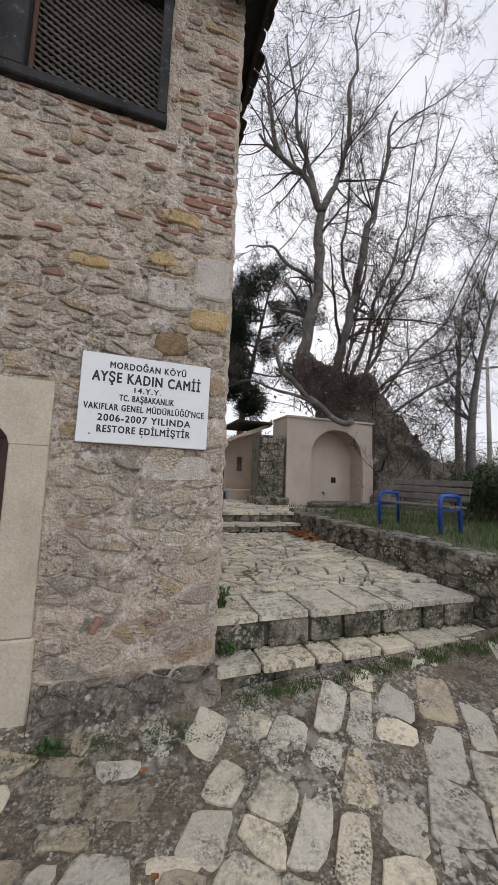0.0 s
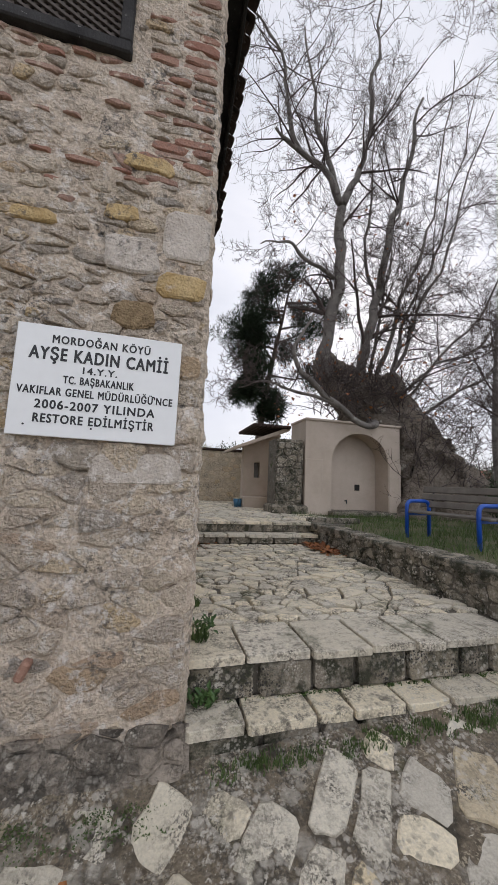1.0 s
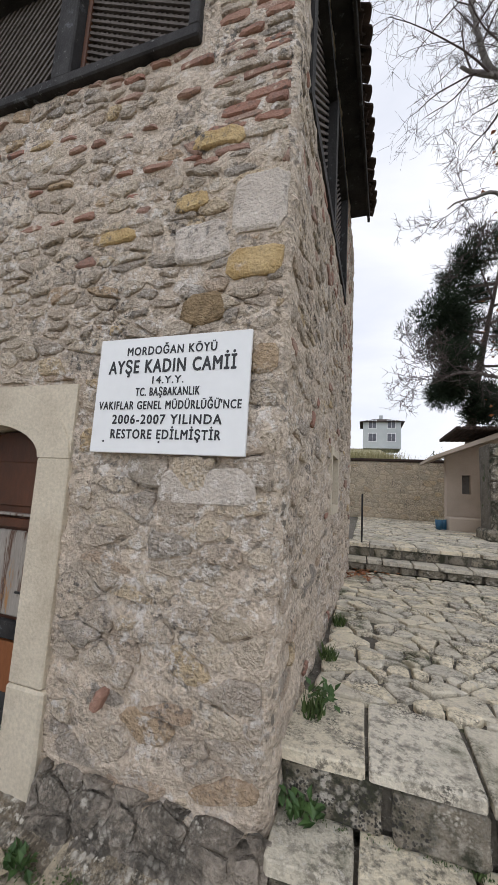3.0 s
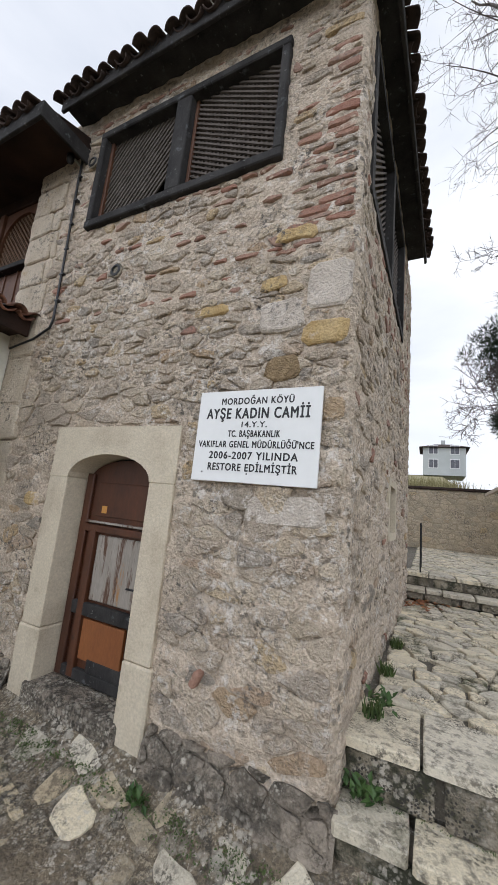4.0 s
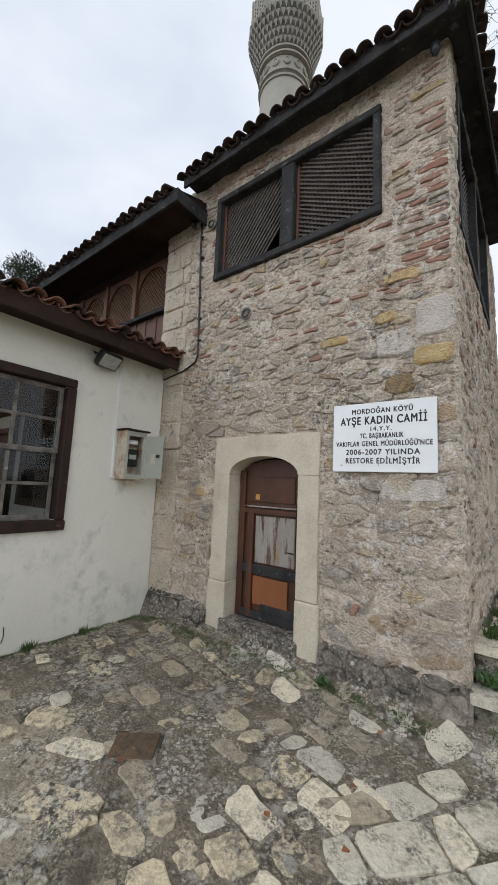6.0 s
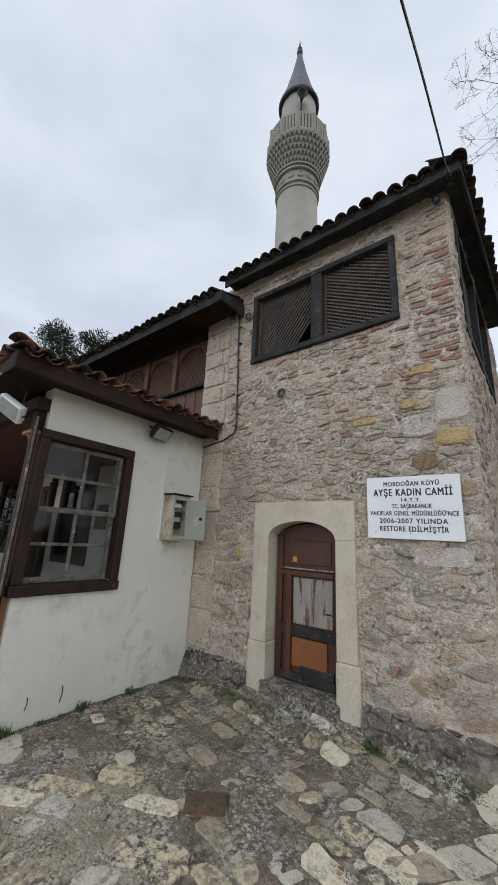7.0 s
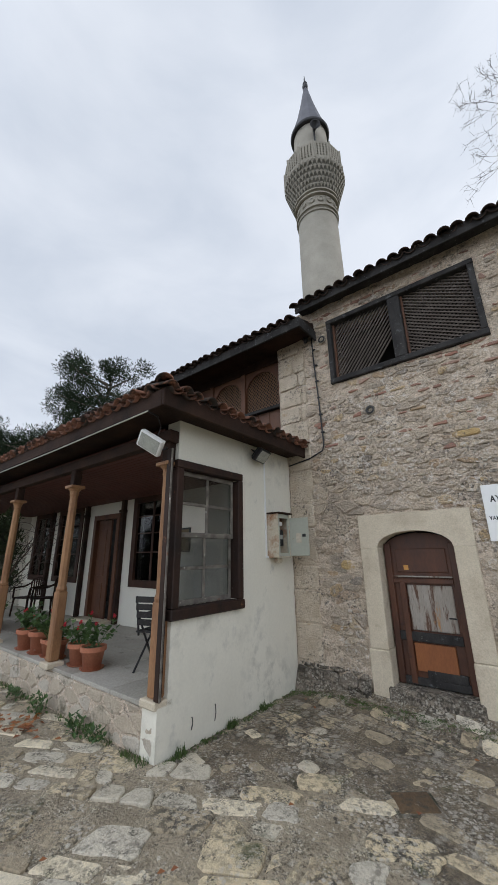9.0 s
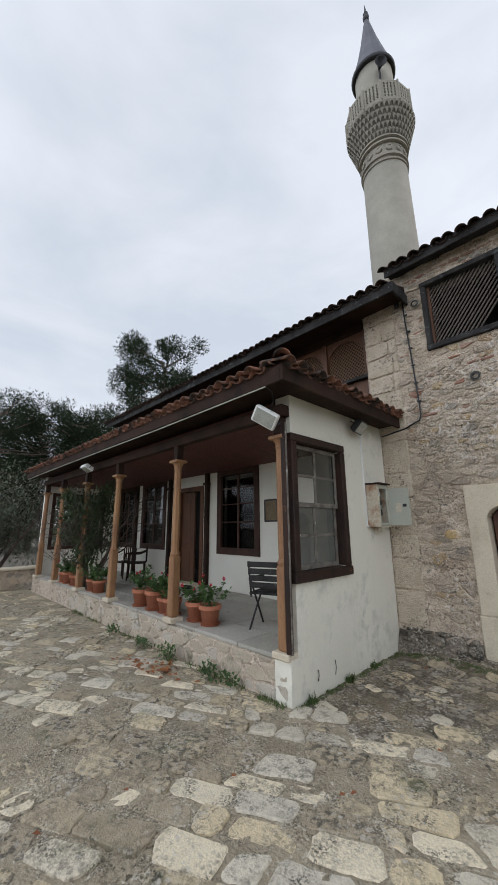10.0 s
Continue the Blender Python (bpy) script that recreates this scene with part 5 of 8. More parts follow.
def build_kiosk():
    k = thing("well_house", (3.9, 11.5, TERR2), "small whitewashed well house with a tilted roof and stone pier", "shelter")
    g = Geo().box(3.62, 4.40, 9.75, 10.45, TERR2 - 0.05, 2.95, 0.02)
    pier = part("pier", g, M["joint"], k, "dark rubble stone pier", world=True)
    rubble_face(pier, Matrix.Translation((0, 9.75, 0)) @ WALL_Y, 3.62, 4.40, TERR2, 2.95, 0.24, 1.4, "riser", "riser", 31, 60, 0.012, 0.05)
    part("pier_base", Geo().box(3.5, 4.5, 9.5, 10.4, TERR2 - 0.03, TERR2 + 0.22, 0.05), M["riser"], k, world=True)
    wm = Matrix.Translation((0, 12.0, 0)) @ WALL_Y
    g = holed(Geo(), [3.25, 4.5], [TERR2 - 0.03, 2.78], [(3.62, 3.82, 1.9, 2.4)], -0.3, 0.0, wm)
    part("wall", g, M["niche"], k, world=True)
    part("niche_back", Geo().box(3.6, 3.84, 12.15, 12.2, 1.88, 2.42, 0.004), M["wood_grey"], k, world=True)
    part("bench_block", Geo().box(3.2, 4.3, 11.5, 12.0, TERR2 - 0.03, TERR2 + 0.34, 0.03), M["niche"], k, "cream rendered bench block", world=True)
    g = Geo()
    g.add([(2.75, 11.2, 2.72), (4.55, 11.2, 3.42), (4.55, 13.2, 3.42), (2.75, 13.2, 2.72), (2.75, 11.2, 2.80), (4.55, 11.2, 3.56), (4.55, 13.2, 3.56), (2.75, 13.2, 2.80)],
          [(3, 2, 1, 0), (4, 5, 6, 7), (0, 1, 5, 4), (1, 2, 6, 5), (2, 3, 7, 6), (3, 0, 4, 7)])
    part("roof", g, M["niche"], k, world=True)
    part("gable", Geo().prism([(3.25, 2.78), (4.5, 2.78), (4.5, 3.40), (3.25, 2.90)], -0.25, -0.01, wm), M["niche"], k, world=True)
    g = Geo()
    for i in range(9):
        g.box(3.3 + 0.14 * i, 3.42 + 0.14 * i, 11.05, 13.2, 3.46, 3.56, 0.02)
    part("roof_edge", g, M["tile_dark"], k, world=True)
    lamp = part("wall_lamp", Geo().lathe([(0.02, 0), (0.06, 0.04), (0.05, 0.2), (0.08, 0.22), (0.0, 0.3)], 6, Matrix.Translation((3.95, 11.9, 2.5))), M["metal_dark"], k, "black lantern")
    for i in range(3):
        b = thing("bucket", (3.0 + 0.14 * i, 11.7 + 0.15 * i, TERR2), "small blue plastic bucket on the paving", "bucket", group="buckets beside the well house")
        part("pail", Geo().lathe([(0.07, 0), (0.09, 0.26), (0.085, 0.26), (0.065, 0.02)], 12), M["bluepot"], b, smooth=True)
        part("rim", Geo().lathe([(0.088, 0.25), (0.096, 0.255), (0.096, 0.27), (0.085, 0.27)], 12), M["metal_grey"], b, smooth=True)


build_kiosk()


rubble_pair("court", "yellowish_court_stone", [(0.50, 0.42, 0.29), (0.66, 0.57, 0.42)], STONE_TINTS, 0.4, rough=0.9, scale=5, fine=40, bump=0.9, bump_dist=0.03, mottle=FLECKS[:1])
M["court_mortar"] = material("yellowish_mortar", [(0.40, 0.33, 0.23), (0.56, 0.48, 0.35)], 0.95, 2.0, 30, 0.8, 0.03, mottle=FLECKS)


def build_far_wall():
    g = Geo().box(-6, 3.9, 15.0, 15.5, TERR2 - 0.05, 2.98, 0.02)
    w = tagged(solid("court_wall", g, M["court_mortar"]), "pale rubble boundary wall with a dark coping", "wall", kind="structure")
    rubble_face(w, Matrix.Translation((0, 15.0, 0)) @ WALL_Y, 0.0, 3.9, TERR2, 2.95, 0.26, 1.5, "court", "court_i", 41, 240, 0.02, 0.02)
    tagged(solid("coping", Geo().box(-6, 3.95, 14.93, 15.55, 2.98, 3.08, 0.02), M["tile_dark"]), "dark weathered wall coping", "coping", kind="structure")
    rng = random.Random(43)
    g = Geo()
    for i in range(4):
        g.add([(-25 + 7 * i, 15.6, 2.6), (-18 + 7 * i, 15.6, 2.6), (-18 + 7 * i, 56, 8.5), (-25 + 7 * i, 56, 8.5)], [(0, 1, 2, 3)])
    tagged(solid("bank", g, M["dry_grass"]), "sloping bank of dry pale grass", "bank", kind="structure")
    g = Geo()
    for i in range(2600):
        x, y = rng.uniform(-3, 3), 15.8 + 14 * rng.random() ** 1.5
        z = 2.6 + (y - 15.6) * 5.9 / 40.4
        h, a = rng.uniform(0.25, 0.8), rng.uniform(0, math.pi)
        dx, dy = 0.02 * math.cos(a), 0.02 * math.sin(a)
        lx, ly = rng.uniform(-0.2, 0.2), rng.uniform(-0.2, 0.2)
        g.add([(x - dx, y - dy, z), (x + dx, y + dy, z), (x + lx, y + ly, z + h)], [(0, 1, 2)])
    tagged(solid("dry_grass", g, M["dry_grass"]), "tufts of dry pale grass on the bank", "grass", kind="stuff")


build_far_wall()


def build_far_house(name, x, y, z, w, d, h, label, roofmat, rz=0.0, storeys=2, hip=0.9, cols=2):
    ho = thing(name, (x, y, z), label, "house", rz)
    part("wall", Geo().box(-w / 2, w / 2, -d / 2, d / 2, 0, h, 0.03), M["house"], ho)
    g = Geo()
    o = 0.45
    g.add([(-w / 2 - o, -d / 2 - o, h), (w / 2 + o, -d / 2 - o, h), (w / 2 + o, d / 2 + o, h), (-w / 2 - o, d / 2 + o, h), (-w / 5, 0, h + hip), (w / 5, 0, h + hip)],
          [(3, 2, 1, 0), (0, 1, 5, 4), (1, 2, 5), (2, 3, 4, 5), (3, 0, 4)])
    roof = part("roof", g, M[roofmat], ho)
    part("chimney", Geo().box(-0.25, 0.25, 0.2, 0.7, h + 0.2, h + hip + 0.6, 0.03), M["house"], roof)
    for s in range(storeys):
        for c in range(cols):
            u = -w / 2 + w * (c + 0.5) / cols
            zc = h / storeys * s + 0.9
            wi = part("window", Geo().box(u - 0.55, u + 0.55, -d / 2 - 0.05, -d / 2 + 0.02, zc, zc + 1.2, 0.02), M["white_plastic"], ho)
            for k in (0, 1):
                part("pane", Geo().box(u - 0.48 + 0.5 * k, u - 0.02 + 0.5 * k, -d / 2 - 0.06, -d / 2, zc + 0.08, zc + 1.12, 0.01), M["lead"], wi)
    return ho


build_far_house("village_house", 3.2, 54, 8.0, 4.8, 5, 3.6, "pale two-storey village house with a low roof", "tile_dark", cols=2)
build_far_house("village_house", -4.6, 54, 7.6, 6, 5, 2.6, "pale flat-looking house beyond the bank", "lead", hip=0.5, storeys=1)
build_far_house("cottage", 42, 40, 0.9, 6.5, 6, 2.8, "low white cottage with a red tiled roof", "roof_red", rz=-45, storeys=1, hip=1.2, cols=3)


def build_pole():
    p = thing("utility_pole", (22.2, 17.1, TERR2 - 0.05), "tall grey concrete utility pole with a crossarm", "utility pole")
    part("mast", Geo().lathe([(0.17, 0), (0.10, 9.3)], 10), M["conc"], p, smooth=True)
    arm = part("crossarm", Geo().box(-0.8, 0.8, -0.05, 0.05, 8.6, 8.72, 0.01, Matrix.Rotation(radians(-40), 4, "Z")), M["wood_grey"], p)
    for u in (-0.7, 0, 0.7):
        part("insulator", Geo().lathe([(0.04, 8.72), (0.06, 8.8), (0.03, 8.9)], 8, Matrix.Rotation(radians(-40), 4, "Z") @ Matrix.Translation((u, 0, 0))), M["white_plastic"], arm)
    part("street_lamp_head", Geo().tube([(0, 0, 6.6), (-0.8, 0.6, 6.9), (-1.2, 0.9, 6.85)], [0.03, 0.03, 0.10], 6), M["metal_grey"], p)


build_pole()


def build_bench():
    b = thing("park_bench", (4.95, 5.2, TERR2 - 0.04), "park bench of grey weathered slats with blue tubular arms", "bench", 8)
    for y in (-0.62, 0.62):
        # one bent tube is both legs and arm
        path = [(-0.24, y, 0), (-0.24, y, 0.50)]
        path += [(-0.14 - 0.10 * math.cos(t), y, 0.50 + 0.10 * math.sin(t)) for t in [math.pi / 2 * k / 5 for k in range(1, 6)]]
        path += [(0.16 + 0.10 * math.sin(t), y, 0.50 + 0.10 * math.cos(t)) for t in [math.pi / 2 * k / 5 for k in range(0, 6)]]
        path += [(0.26, y, 0)]
        part("arm_frame", Geo().tube(path, 0.032, 10), M["blue"], b, "glossy blue tubular frame", smooth=True)
        part("seat_bracket", Geo().box(-0.24, 0.26, y - 0.02, y + 0.02, 0.36, 0.40, 0.005), M["blue"], b)
    for i in range(3):
        x = -0.24 + 0.15 * i
        part("seat_slat", Geo().box(x, x + 0.125, -0.78, 0.78, 0.405, 0.44, 0.008), M["bench_slat"], b)
    for i in range(3):
        m = Matrix.Translation((0.25 + 0.035 * i, 0, 0.50 + 0.125 * i)) @ Matrix.Rotation(radians(14), 4, "Y")
        part("back_slat", Geo().box(-0.018, 0.018, -0.78, 0.78, 0, 0.105, 0.008, m), M["bench_slat"], b)
    for y in (-0.6, 0.6):
        part("back_stay", Geo().tube([(0.27, y, 0.36), (0.38, y, 0.86)], 0.018, 6), M["metal_dark"], b)


build_bench()


def build_rail():
    r = thing("handrail", (1.12, 7.5, TERR2), "thin dark iron handrail beside the upper steps", "handrail")
    for dy in (0, 0.9):
        part("post", Geo().tube([(0, dy, -0.02), (0, dy, 0.8)], 0.014, 6), M["metal_dark"], r)
    part("rail", Geo().tube([(0, -0.02, 0.78), (0, 0.92, 0.78)], 0.014, 6), M["metal_dark"], r)
    part("rail", Geo().tube([(0, 0, 0.4), (0, 0.9, 0.4)], 0.01, 6), M["metal_dark"], r)


build_rail()


# ---- on the stone wall ----
def lettering(text, width, height, mat, parent, x, z, y):
    cu = bpy.data.curves.new("lettering", "FONT")
    cu.body, cu.align_x, cu.align_y, cu.resolution_u = text, "CENTER", "CENTER", 3
    cu.space_character, cu.space_word = 1.16, 1.1
    tmp = bpy.data.objects.new("lettering", cu)
    me = bpy.data.meshes.new_from_object(tmp)
    bpy.data.objects.remove(tmp)
    co = np.empty(len(me.vertices) * 3)
    me.vertices.foreach_get("co", co)
    co = co.reshape(-1, 3)
    lo, hi = co.min(0), co.max(0)
    co[:, 0] = (co[:, 0] - (lo[0] + hi[0]) / 2) * width / (hi[0] - lo[0])
    co[:, 1] = co[:, 1] * height / 0.73
    co[:, 2] = 0
    out = np.stack([co[:, 0] + x, np.full(len(co), y), co[:, 1] + z], 1)
    # bold strokes: the outline laid over itself, a little shifted
    k = 0.040 * height
    faces = [tuple(q.vertices) for q in me.polygons]
    g = Geo()
    for n, (dx, dz) in enumerate(((-1, 0), (1, 0), (0, -0.8), (0, 0.8), (-0.7, 0.6), (0.7, 0.6), (-0.7, -0.6), (0.7, -0.6), (0, 0))):
        g.add([(p[0] + dx * k, p[1] - 0.00012 * n, p[2] + dz * k) for p in out.tolist()], faces)
    bpy.data.meshes.remove(me)
    ob = new("lettering", g.mesh("lettering", mat))
    ob.parent = parent
    return ob


def build_sign():
    w, h = 0.888, 0.625
    s = thing("sign", (0.186, FRONT - 0.03, 1.875), "white marble sign with black capital lettering on the stone wall", "sign", 0.0)
    s.matrix_basis = pose(0.186, FRONT - 0.032, 1.875, 0, 0.4, 0)
    part("panel", Geo().box(-w / 2, w / 2, -0.012, 0.006, 0, h, 0.003), M["sign"], s)
    part("back_frame", Geo().box(-w / 2 + 0.03, w / 2 - 0.03, 0.006, 0.034, 0.03, h - 0.03, 0.003), M["wood_grey"], s)
    for text, f, fw, ch in (("MORDOĞAN KÖYÜ", 0.125, 0.59, 0.047), ("AYŞE KADIN CAMİİ", 0.265, 0.835, 0.074), ("14.Y.Y.", 0.385, 0.205, 0.040), ("TC. BAŞBAKANLIK", 0.485, 0.42, 0.045),
                            ("VAKIFLAR GENEL MÜDÜRLÜĞÜ'NCE", 0.60, 0.925, 0.045), ("2006-2007 YILINDA", 0.72, 0.71, 0.050), ("RESTORE EDİLMİŞTİR", 0.845, 0.71, 0.050)):
        lettering(text, fw * w, ch, M["ink"], s, 0.0, h * (1 - f), -0.0135)
    for u in (-0.02, 0.3, -0.36):
        part("screw", Geo().lathe([(0.006, 0), (0.004, 0.004)], 8, Matrix.Translation((u, -0.0125, h * 0.44 if u > 0 else 0.06)) @ Matrix.Rotation(radians(90), 4, "X")), M["metal_dark"], s)


build_sign()


def build_wall_cable():
    c = thing("wall_cable", (-2.25, FRONT, 3.3), "black cable clipped down the stone wall", "cable")
    y = FRONT - 0.025
    path = [(-2.27, y, 5.62), (-2.26, y, 5.0), (-2.22, y, 4.2), (-2.19, y, 3.40), (-2.22, y, 3.31), (-2.45, y, 3.22), (-2.84, y, 3.16)]
    part("cable", Geo().tube(path, 0.012, 6), M["metal_dark"], c, world=True)
    for z in (5.4, 5.1, 4.8, 4.5, 4.2, 3.9, 3.6):
        part("clip", Geo().box(-2.28 + (5.4 - z) * 0.03, -2.22 + (5.4 - z) * 0.03, y - 0.012, y + 0.03, z, z + 0.02, 0.003), M["metal_dark"], c, world=True)
    for x, z in ((-1.41, 3.775), (-2.08, 5.25)):
        v = thing("vent_plug", (x, FRONT, z), "dark round plug set in the stone wall", "vent")
        q = Matrix.Rotation(radians(90), 4, "X")
        part("plug", Geo().lathe([(0.062, -0.02), (0.06, 0.03), (0.04, 0.035), (0.035, 0.02)], 12, q), M["metal_dark"], v)
        part("ring", Geo().lathe([(0.07, 0.0), (0.075, 0.02), (0.062, 0.025)], 12, q), M["riser"], v)
    for x, y2, z in ((-2.33, 2.62, 5.28), (0.70, 2.62, 5.66)):
        l = thing("security_camera", (x, y2, z), "small grey dome security camera under the eaves", "camera")
        part("bracket", Geo().tube([(0, 0.12, 0.05), (0, 0, 0.05)], 0.015, 6), M["metal_grey"], l)
        part("dome", Geo().lathe([(0.0, -0.05), (0.03, -0.035), (0.04, 0), (0.04, 0.05), (0.01, 0.06)], 10), M["metal_dark"], l, smooth=True)


build_wall_cable()


def build_cover():
    c = thing("drain_cover", COVER, "rusty brown square drain cover sunk in the paving", "drain cover", 38)
    part("frame", Geo().box(-0.17, 0.17, -0.14, 0.14, -0.02, 0.004, 0.004), M["riser"], c)
    part("lid", Geo().box(-0.145, 0.145, -0.115, 0.115, -0.01, 0.012, 0.006), M["rust"], c, "rusty brown lid")


COVER = (-0.92, 1.16, 0.0)
build_cover()


def build_stubs():
    for y, z, h in ((0.72, 0.14, 0.10), (1.05, 0.12, 0.14)):
        st = thing("cable_stub", (PLASTER, y, z), "short black cable end hanging from the white wall", "cable", group="cable ends in the plaster")
        part("sleeve", Geo().tube([(-0.02, 0, h), (0.012, 0, h), (0.014, 0.004, h * 0.5), (0.012, -0.01, 0)], 0.0045, 5), M["metal_dark"], st)


build_stubs()


# ---- the porch and what belongs to it ----
def build_porch_window():
    y0, y1, z0, z1 = PW
    x = PLASTER
    win = thing("window_4", (x, (y0 + y1) / 2, z0), "weathered brown sash window with eight panes in the white end wall", "window", kind="structure")
    t = 0.09
    part("frame_head", Geo().box(x - 0.12, x + 0.045, y0 - t, y1 + t, z1 - 0.006, z1 + t, 0.01), M["frame_worn"], win, world=True)
    part("frame_sill", Geo().box(x - 0.12, x + 0.06, y0 - t - 0.01, y1 + t + 0.01, z0 - t - 0.01, z0 + 0.006, 0.012), M["frame_worn"], win, "dark weathered sill", world=True)
    part("frame_jamb", Geo().box(x - 0.12, x + 0.045, y1 - 0.006, y1 + t, z0 + 0.008, z1 - 0.008, 0.01), M["frame_worn"], win, world=True)
    part("frame_jamb", Geo().box(x - 0.12, x + 0.05, y0 - t, y0 + 0.006, z0 + 0.008, z1 - 0.008, 0.01), M["frame_worn"], win, world=True)
    zm = (z0 + z1) / 2
    for a, b, xo in ((zm - 0.02, z1 - 0.010, -0.05), (z0 + 0.010, zm + 0.03, -0.085)):
        sash = part("sash", Geo().box(x + xo - 0.03, x + xo, y0 + 0.010, y0 + 0.052, a, b, 0.004).box(x + xo - 0.03, x + xo, y1 - 0.052, y1 - 0.010, a, b, 0.004)
                    .box(x + xo - 0.03, x + xo, y0 + 0.054, y1 - 0.054, a, a + 0.055, 0.004).box(x + xo - 0.03, x + xo, y0 + 0.054, y1 - 0.054, b - 0.05, b, 0.004), M["sash_worn"], win, world=True)
        ym, zc = (y0 + y1) / 2, (a + b) / 2
        part("glazing_bar", Geo().box(x + xo - 0.025, x + xo - 0.004, ym - 0.019, ym + 0.019, a + 0.056, b - 0.052, 0.003), M["sash_worn"], sash, world=True)
        for ya, yb in ((y0 + 0.054, ym - 0.019), (ym + 0.019, y1 - 0.054)):
            part("glazing_bar", Geo().box(x + xo - 0.025, x + xo - 0.004, ya, yb, zc - 0.017, zc + 0.017, 0.003), M["sash_worn"], sash, world=True)
            for za, zb in ((a + 0.056, zc - 0.018), (zc + 0.018, b - 0.052)):
                if za > zm and ya < ym and zb < z1 - 0.3:
                    continue
                pane = part("pane", Geo().box(x + xo - 0.016, x + xo - 0.012, ya - 0.004, yb + 0.004, za - 0.004, zb + 0.004, 0.0005), M["glass"], sash, world=True)
                pane.visible_shadow = False


build_porch_window()


def build_back_windows():
    for n, (u0, u1, z0, z1) in enumerate(PWINS):
        win = thing("window_%d" % (5 + n), ((u0 + u1) / 2, PBACK, z0), "dark brown casement window with small panes under the porch", "window", kind="structure")
        y, t = PBACK, 0.09
        part("frame", holed(Geo(), [u0 - 0.05, u1 + 0.05], [z0 - 0.05, z1 + 0.05], [(u0 + t, u1 - t, z0 + t, z1 - t)], -0.08, 0.03, Matrix.Translation((0, y, 0)) @ WALL_Y), M["frame_dark"], win, world=True)
        um, zm = (u0 + u1) / 2, z0 + (z1 - z0) * 0.55
        part("mullion", Geo().box(um - 0.03, um + 0.03, y + 0.01, y + 0.05, z0 + t, z1 - t, 0.004), M["frame_dark"], win, world=True)
        for a, b in ((u0 + t, um - 0.03), (um + 0.03, u1 - t)):
            for z in (z0 + (z1 - z0) * f for f in (0.36, 0.58, 0.78)):
                part("glazing_bar", Geo().box(a, b, y + 0.015, y + 0.045, z - 0.012, z + 0.012, 0.003), M["frame_dark"], win, world=True)
            pane = part("pane", Geo().box(a - 0.003, b + 0.003, y + 0.028, y + 0.032, z0 + t, z1 - t, 0.0005), M["glass_dim"], win, world=True)
            pane.visible_shadow = False
    u0, u1, z0, z1 = PDOOR
    d = thing("door_2", ((u0 + u1) / 2, PBACK, z0), "half-open brown timber door under the porch", "door", kind="structure")
    part("frame", holed(Geo(), [u0 - 0.06, u1 + 0.06], [z0, z1 + 0.06], [(u0 + 0.05, u1 - 0.05, z0, z1 - 0.05)], -0.1, 0.03, Matrix.Translation((0, PBACK, 0)) @ WALL_Y), M["wood_brown"], d, world=True)
    part("leaf", Geo().box(u0 + 0.06, u0 + 0.60, PBACK + 0.06, PBACK + 0.11, z0 + 0.02, z1 - 0.06, 0.006), M["wood_brown"], d, world=True)
    for za, zb in ((0.55, 1.2), (1.35, 2.4)):
        part("door_panel", Geo().box(u0 + 0.16, u0 + 0.45, PBACK + 0.045, PBACK + 0.07, za, zb, 0.012), M["wood_brown"], d, world=True)
    part("step_stone", Geo().box(u0 - 0.1, u1 + 0.1, PBACK - 0.3, PBACK, PFLOOR - 0.01, PFLOOR + 0.05, 0.012), M["ashlar"], d, world=True)
    # half posts against the wall
    for x in (-7.15, -8.78, -10.7):
        p = thing("wall_post", (x, PBACK - 0.05, PFLOOR), "slim dark timber post against the porch wall", "post", group="posts against the porch wall")
        part("shaft", Geo().box(-0.05, 0.05, -0.05, 0.05, 0, 2.74, 0.01), M["wood_fascia"], p)
        part("capital", Geo().box(-0.08, 0.08, -0.08, 0.05, 2.3, 2.36, 0.01), M["wood_fascia"], p)
    q = thing("plaque", (-5.12, PBACK, 1.85), "dark tarnished metal plaque on the white wall", "plaque")
    part("plate", Geo().box(-0.17, 0.17, -0.02, 0, 0, 0.42, 0.004), M["brass"], q)
    part("rim", holed(Geo(), [-0.18, 0.18], [-0.01, 0.43], [(-0.15, 0.15, 0.02, 0.40)], -0.0, 0.026, WALL_Y), M["metal_dark"], q)
    # far opening's frame
    y0, y1, z0, z1 = 0.6, 2.1, 1.2, 2.75
    f = thing("window_8", (PEND, (y0 + y1) / 2, z0), "timber framed opening in the far end wall", "window", kind="structure")
    m = Matrix(((0, 0, 1, PEND), (1, 0, 0, 0), (0, 1, 0, 0), (0, 0, 0, 1)))
    part("frame", holed(Geo(), [y0 - 0.06, y1 + 0.06], [z0 - 0.06, z1 + 0.06], [(y0 + 0.03, y1 - 0.03, z0 + 0.03, z1 - 0.03)], -0.1, 0.03, m), M["frame_dark"], f, world=True)
    for k in (1, 2, 3):
        z = z0 + (z1 - z0) * k / 4
        part("bar", Geo().box(PEND - 0.07, PEND - 0.03, y0 + 0.03, y1 - 0.03, z - 0.015, z + 0.015, 0.003), M["frame_dark"], f, world=True)
    part("bar", Geo().box(PEND - 0.07, PEND - 0.03, 1.33, 1.37, z0 + 0.03, z1 - 0.03, 0.003), M["frame_dark"], f, world=True)


build_back_windows()


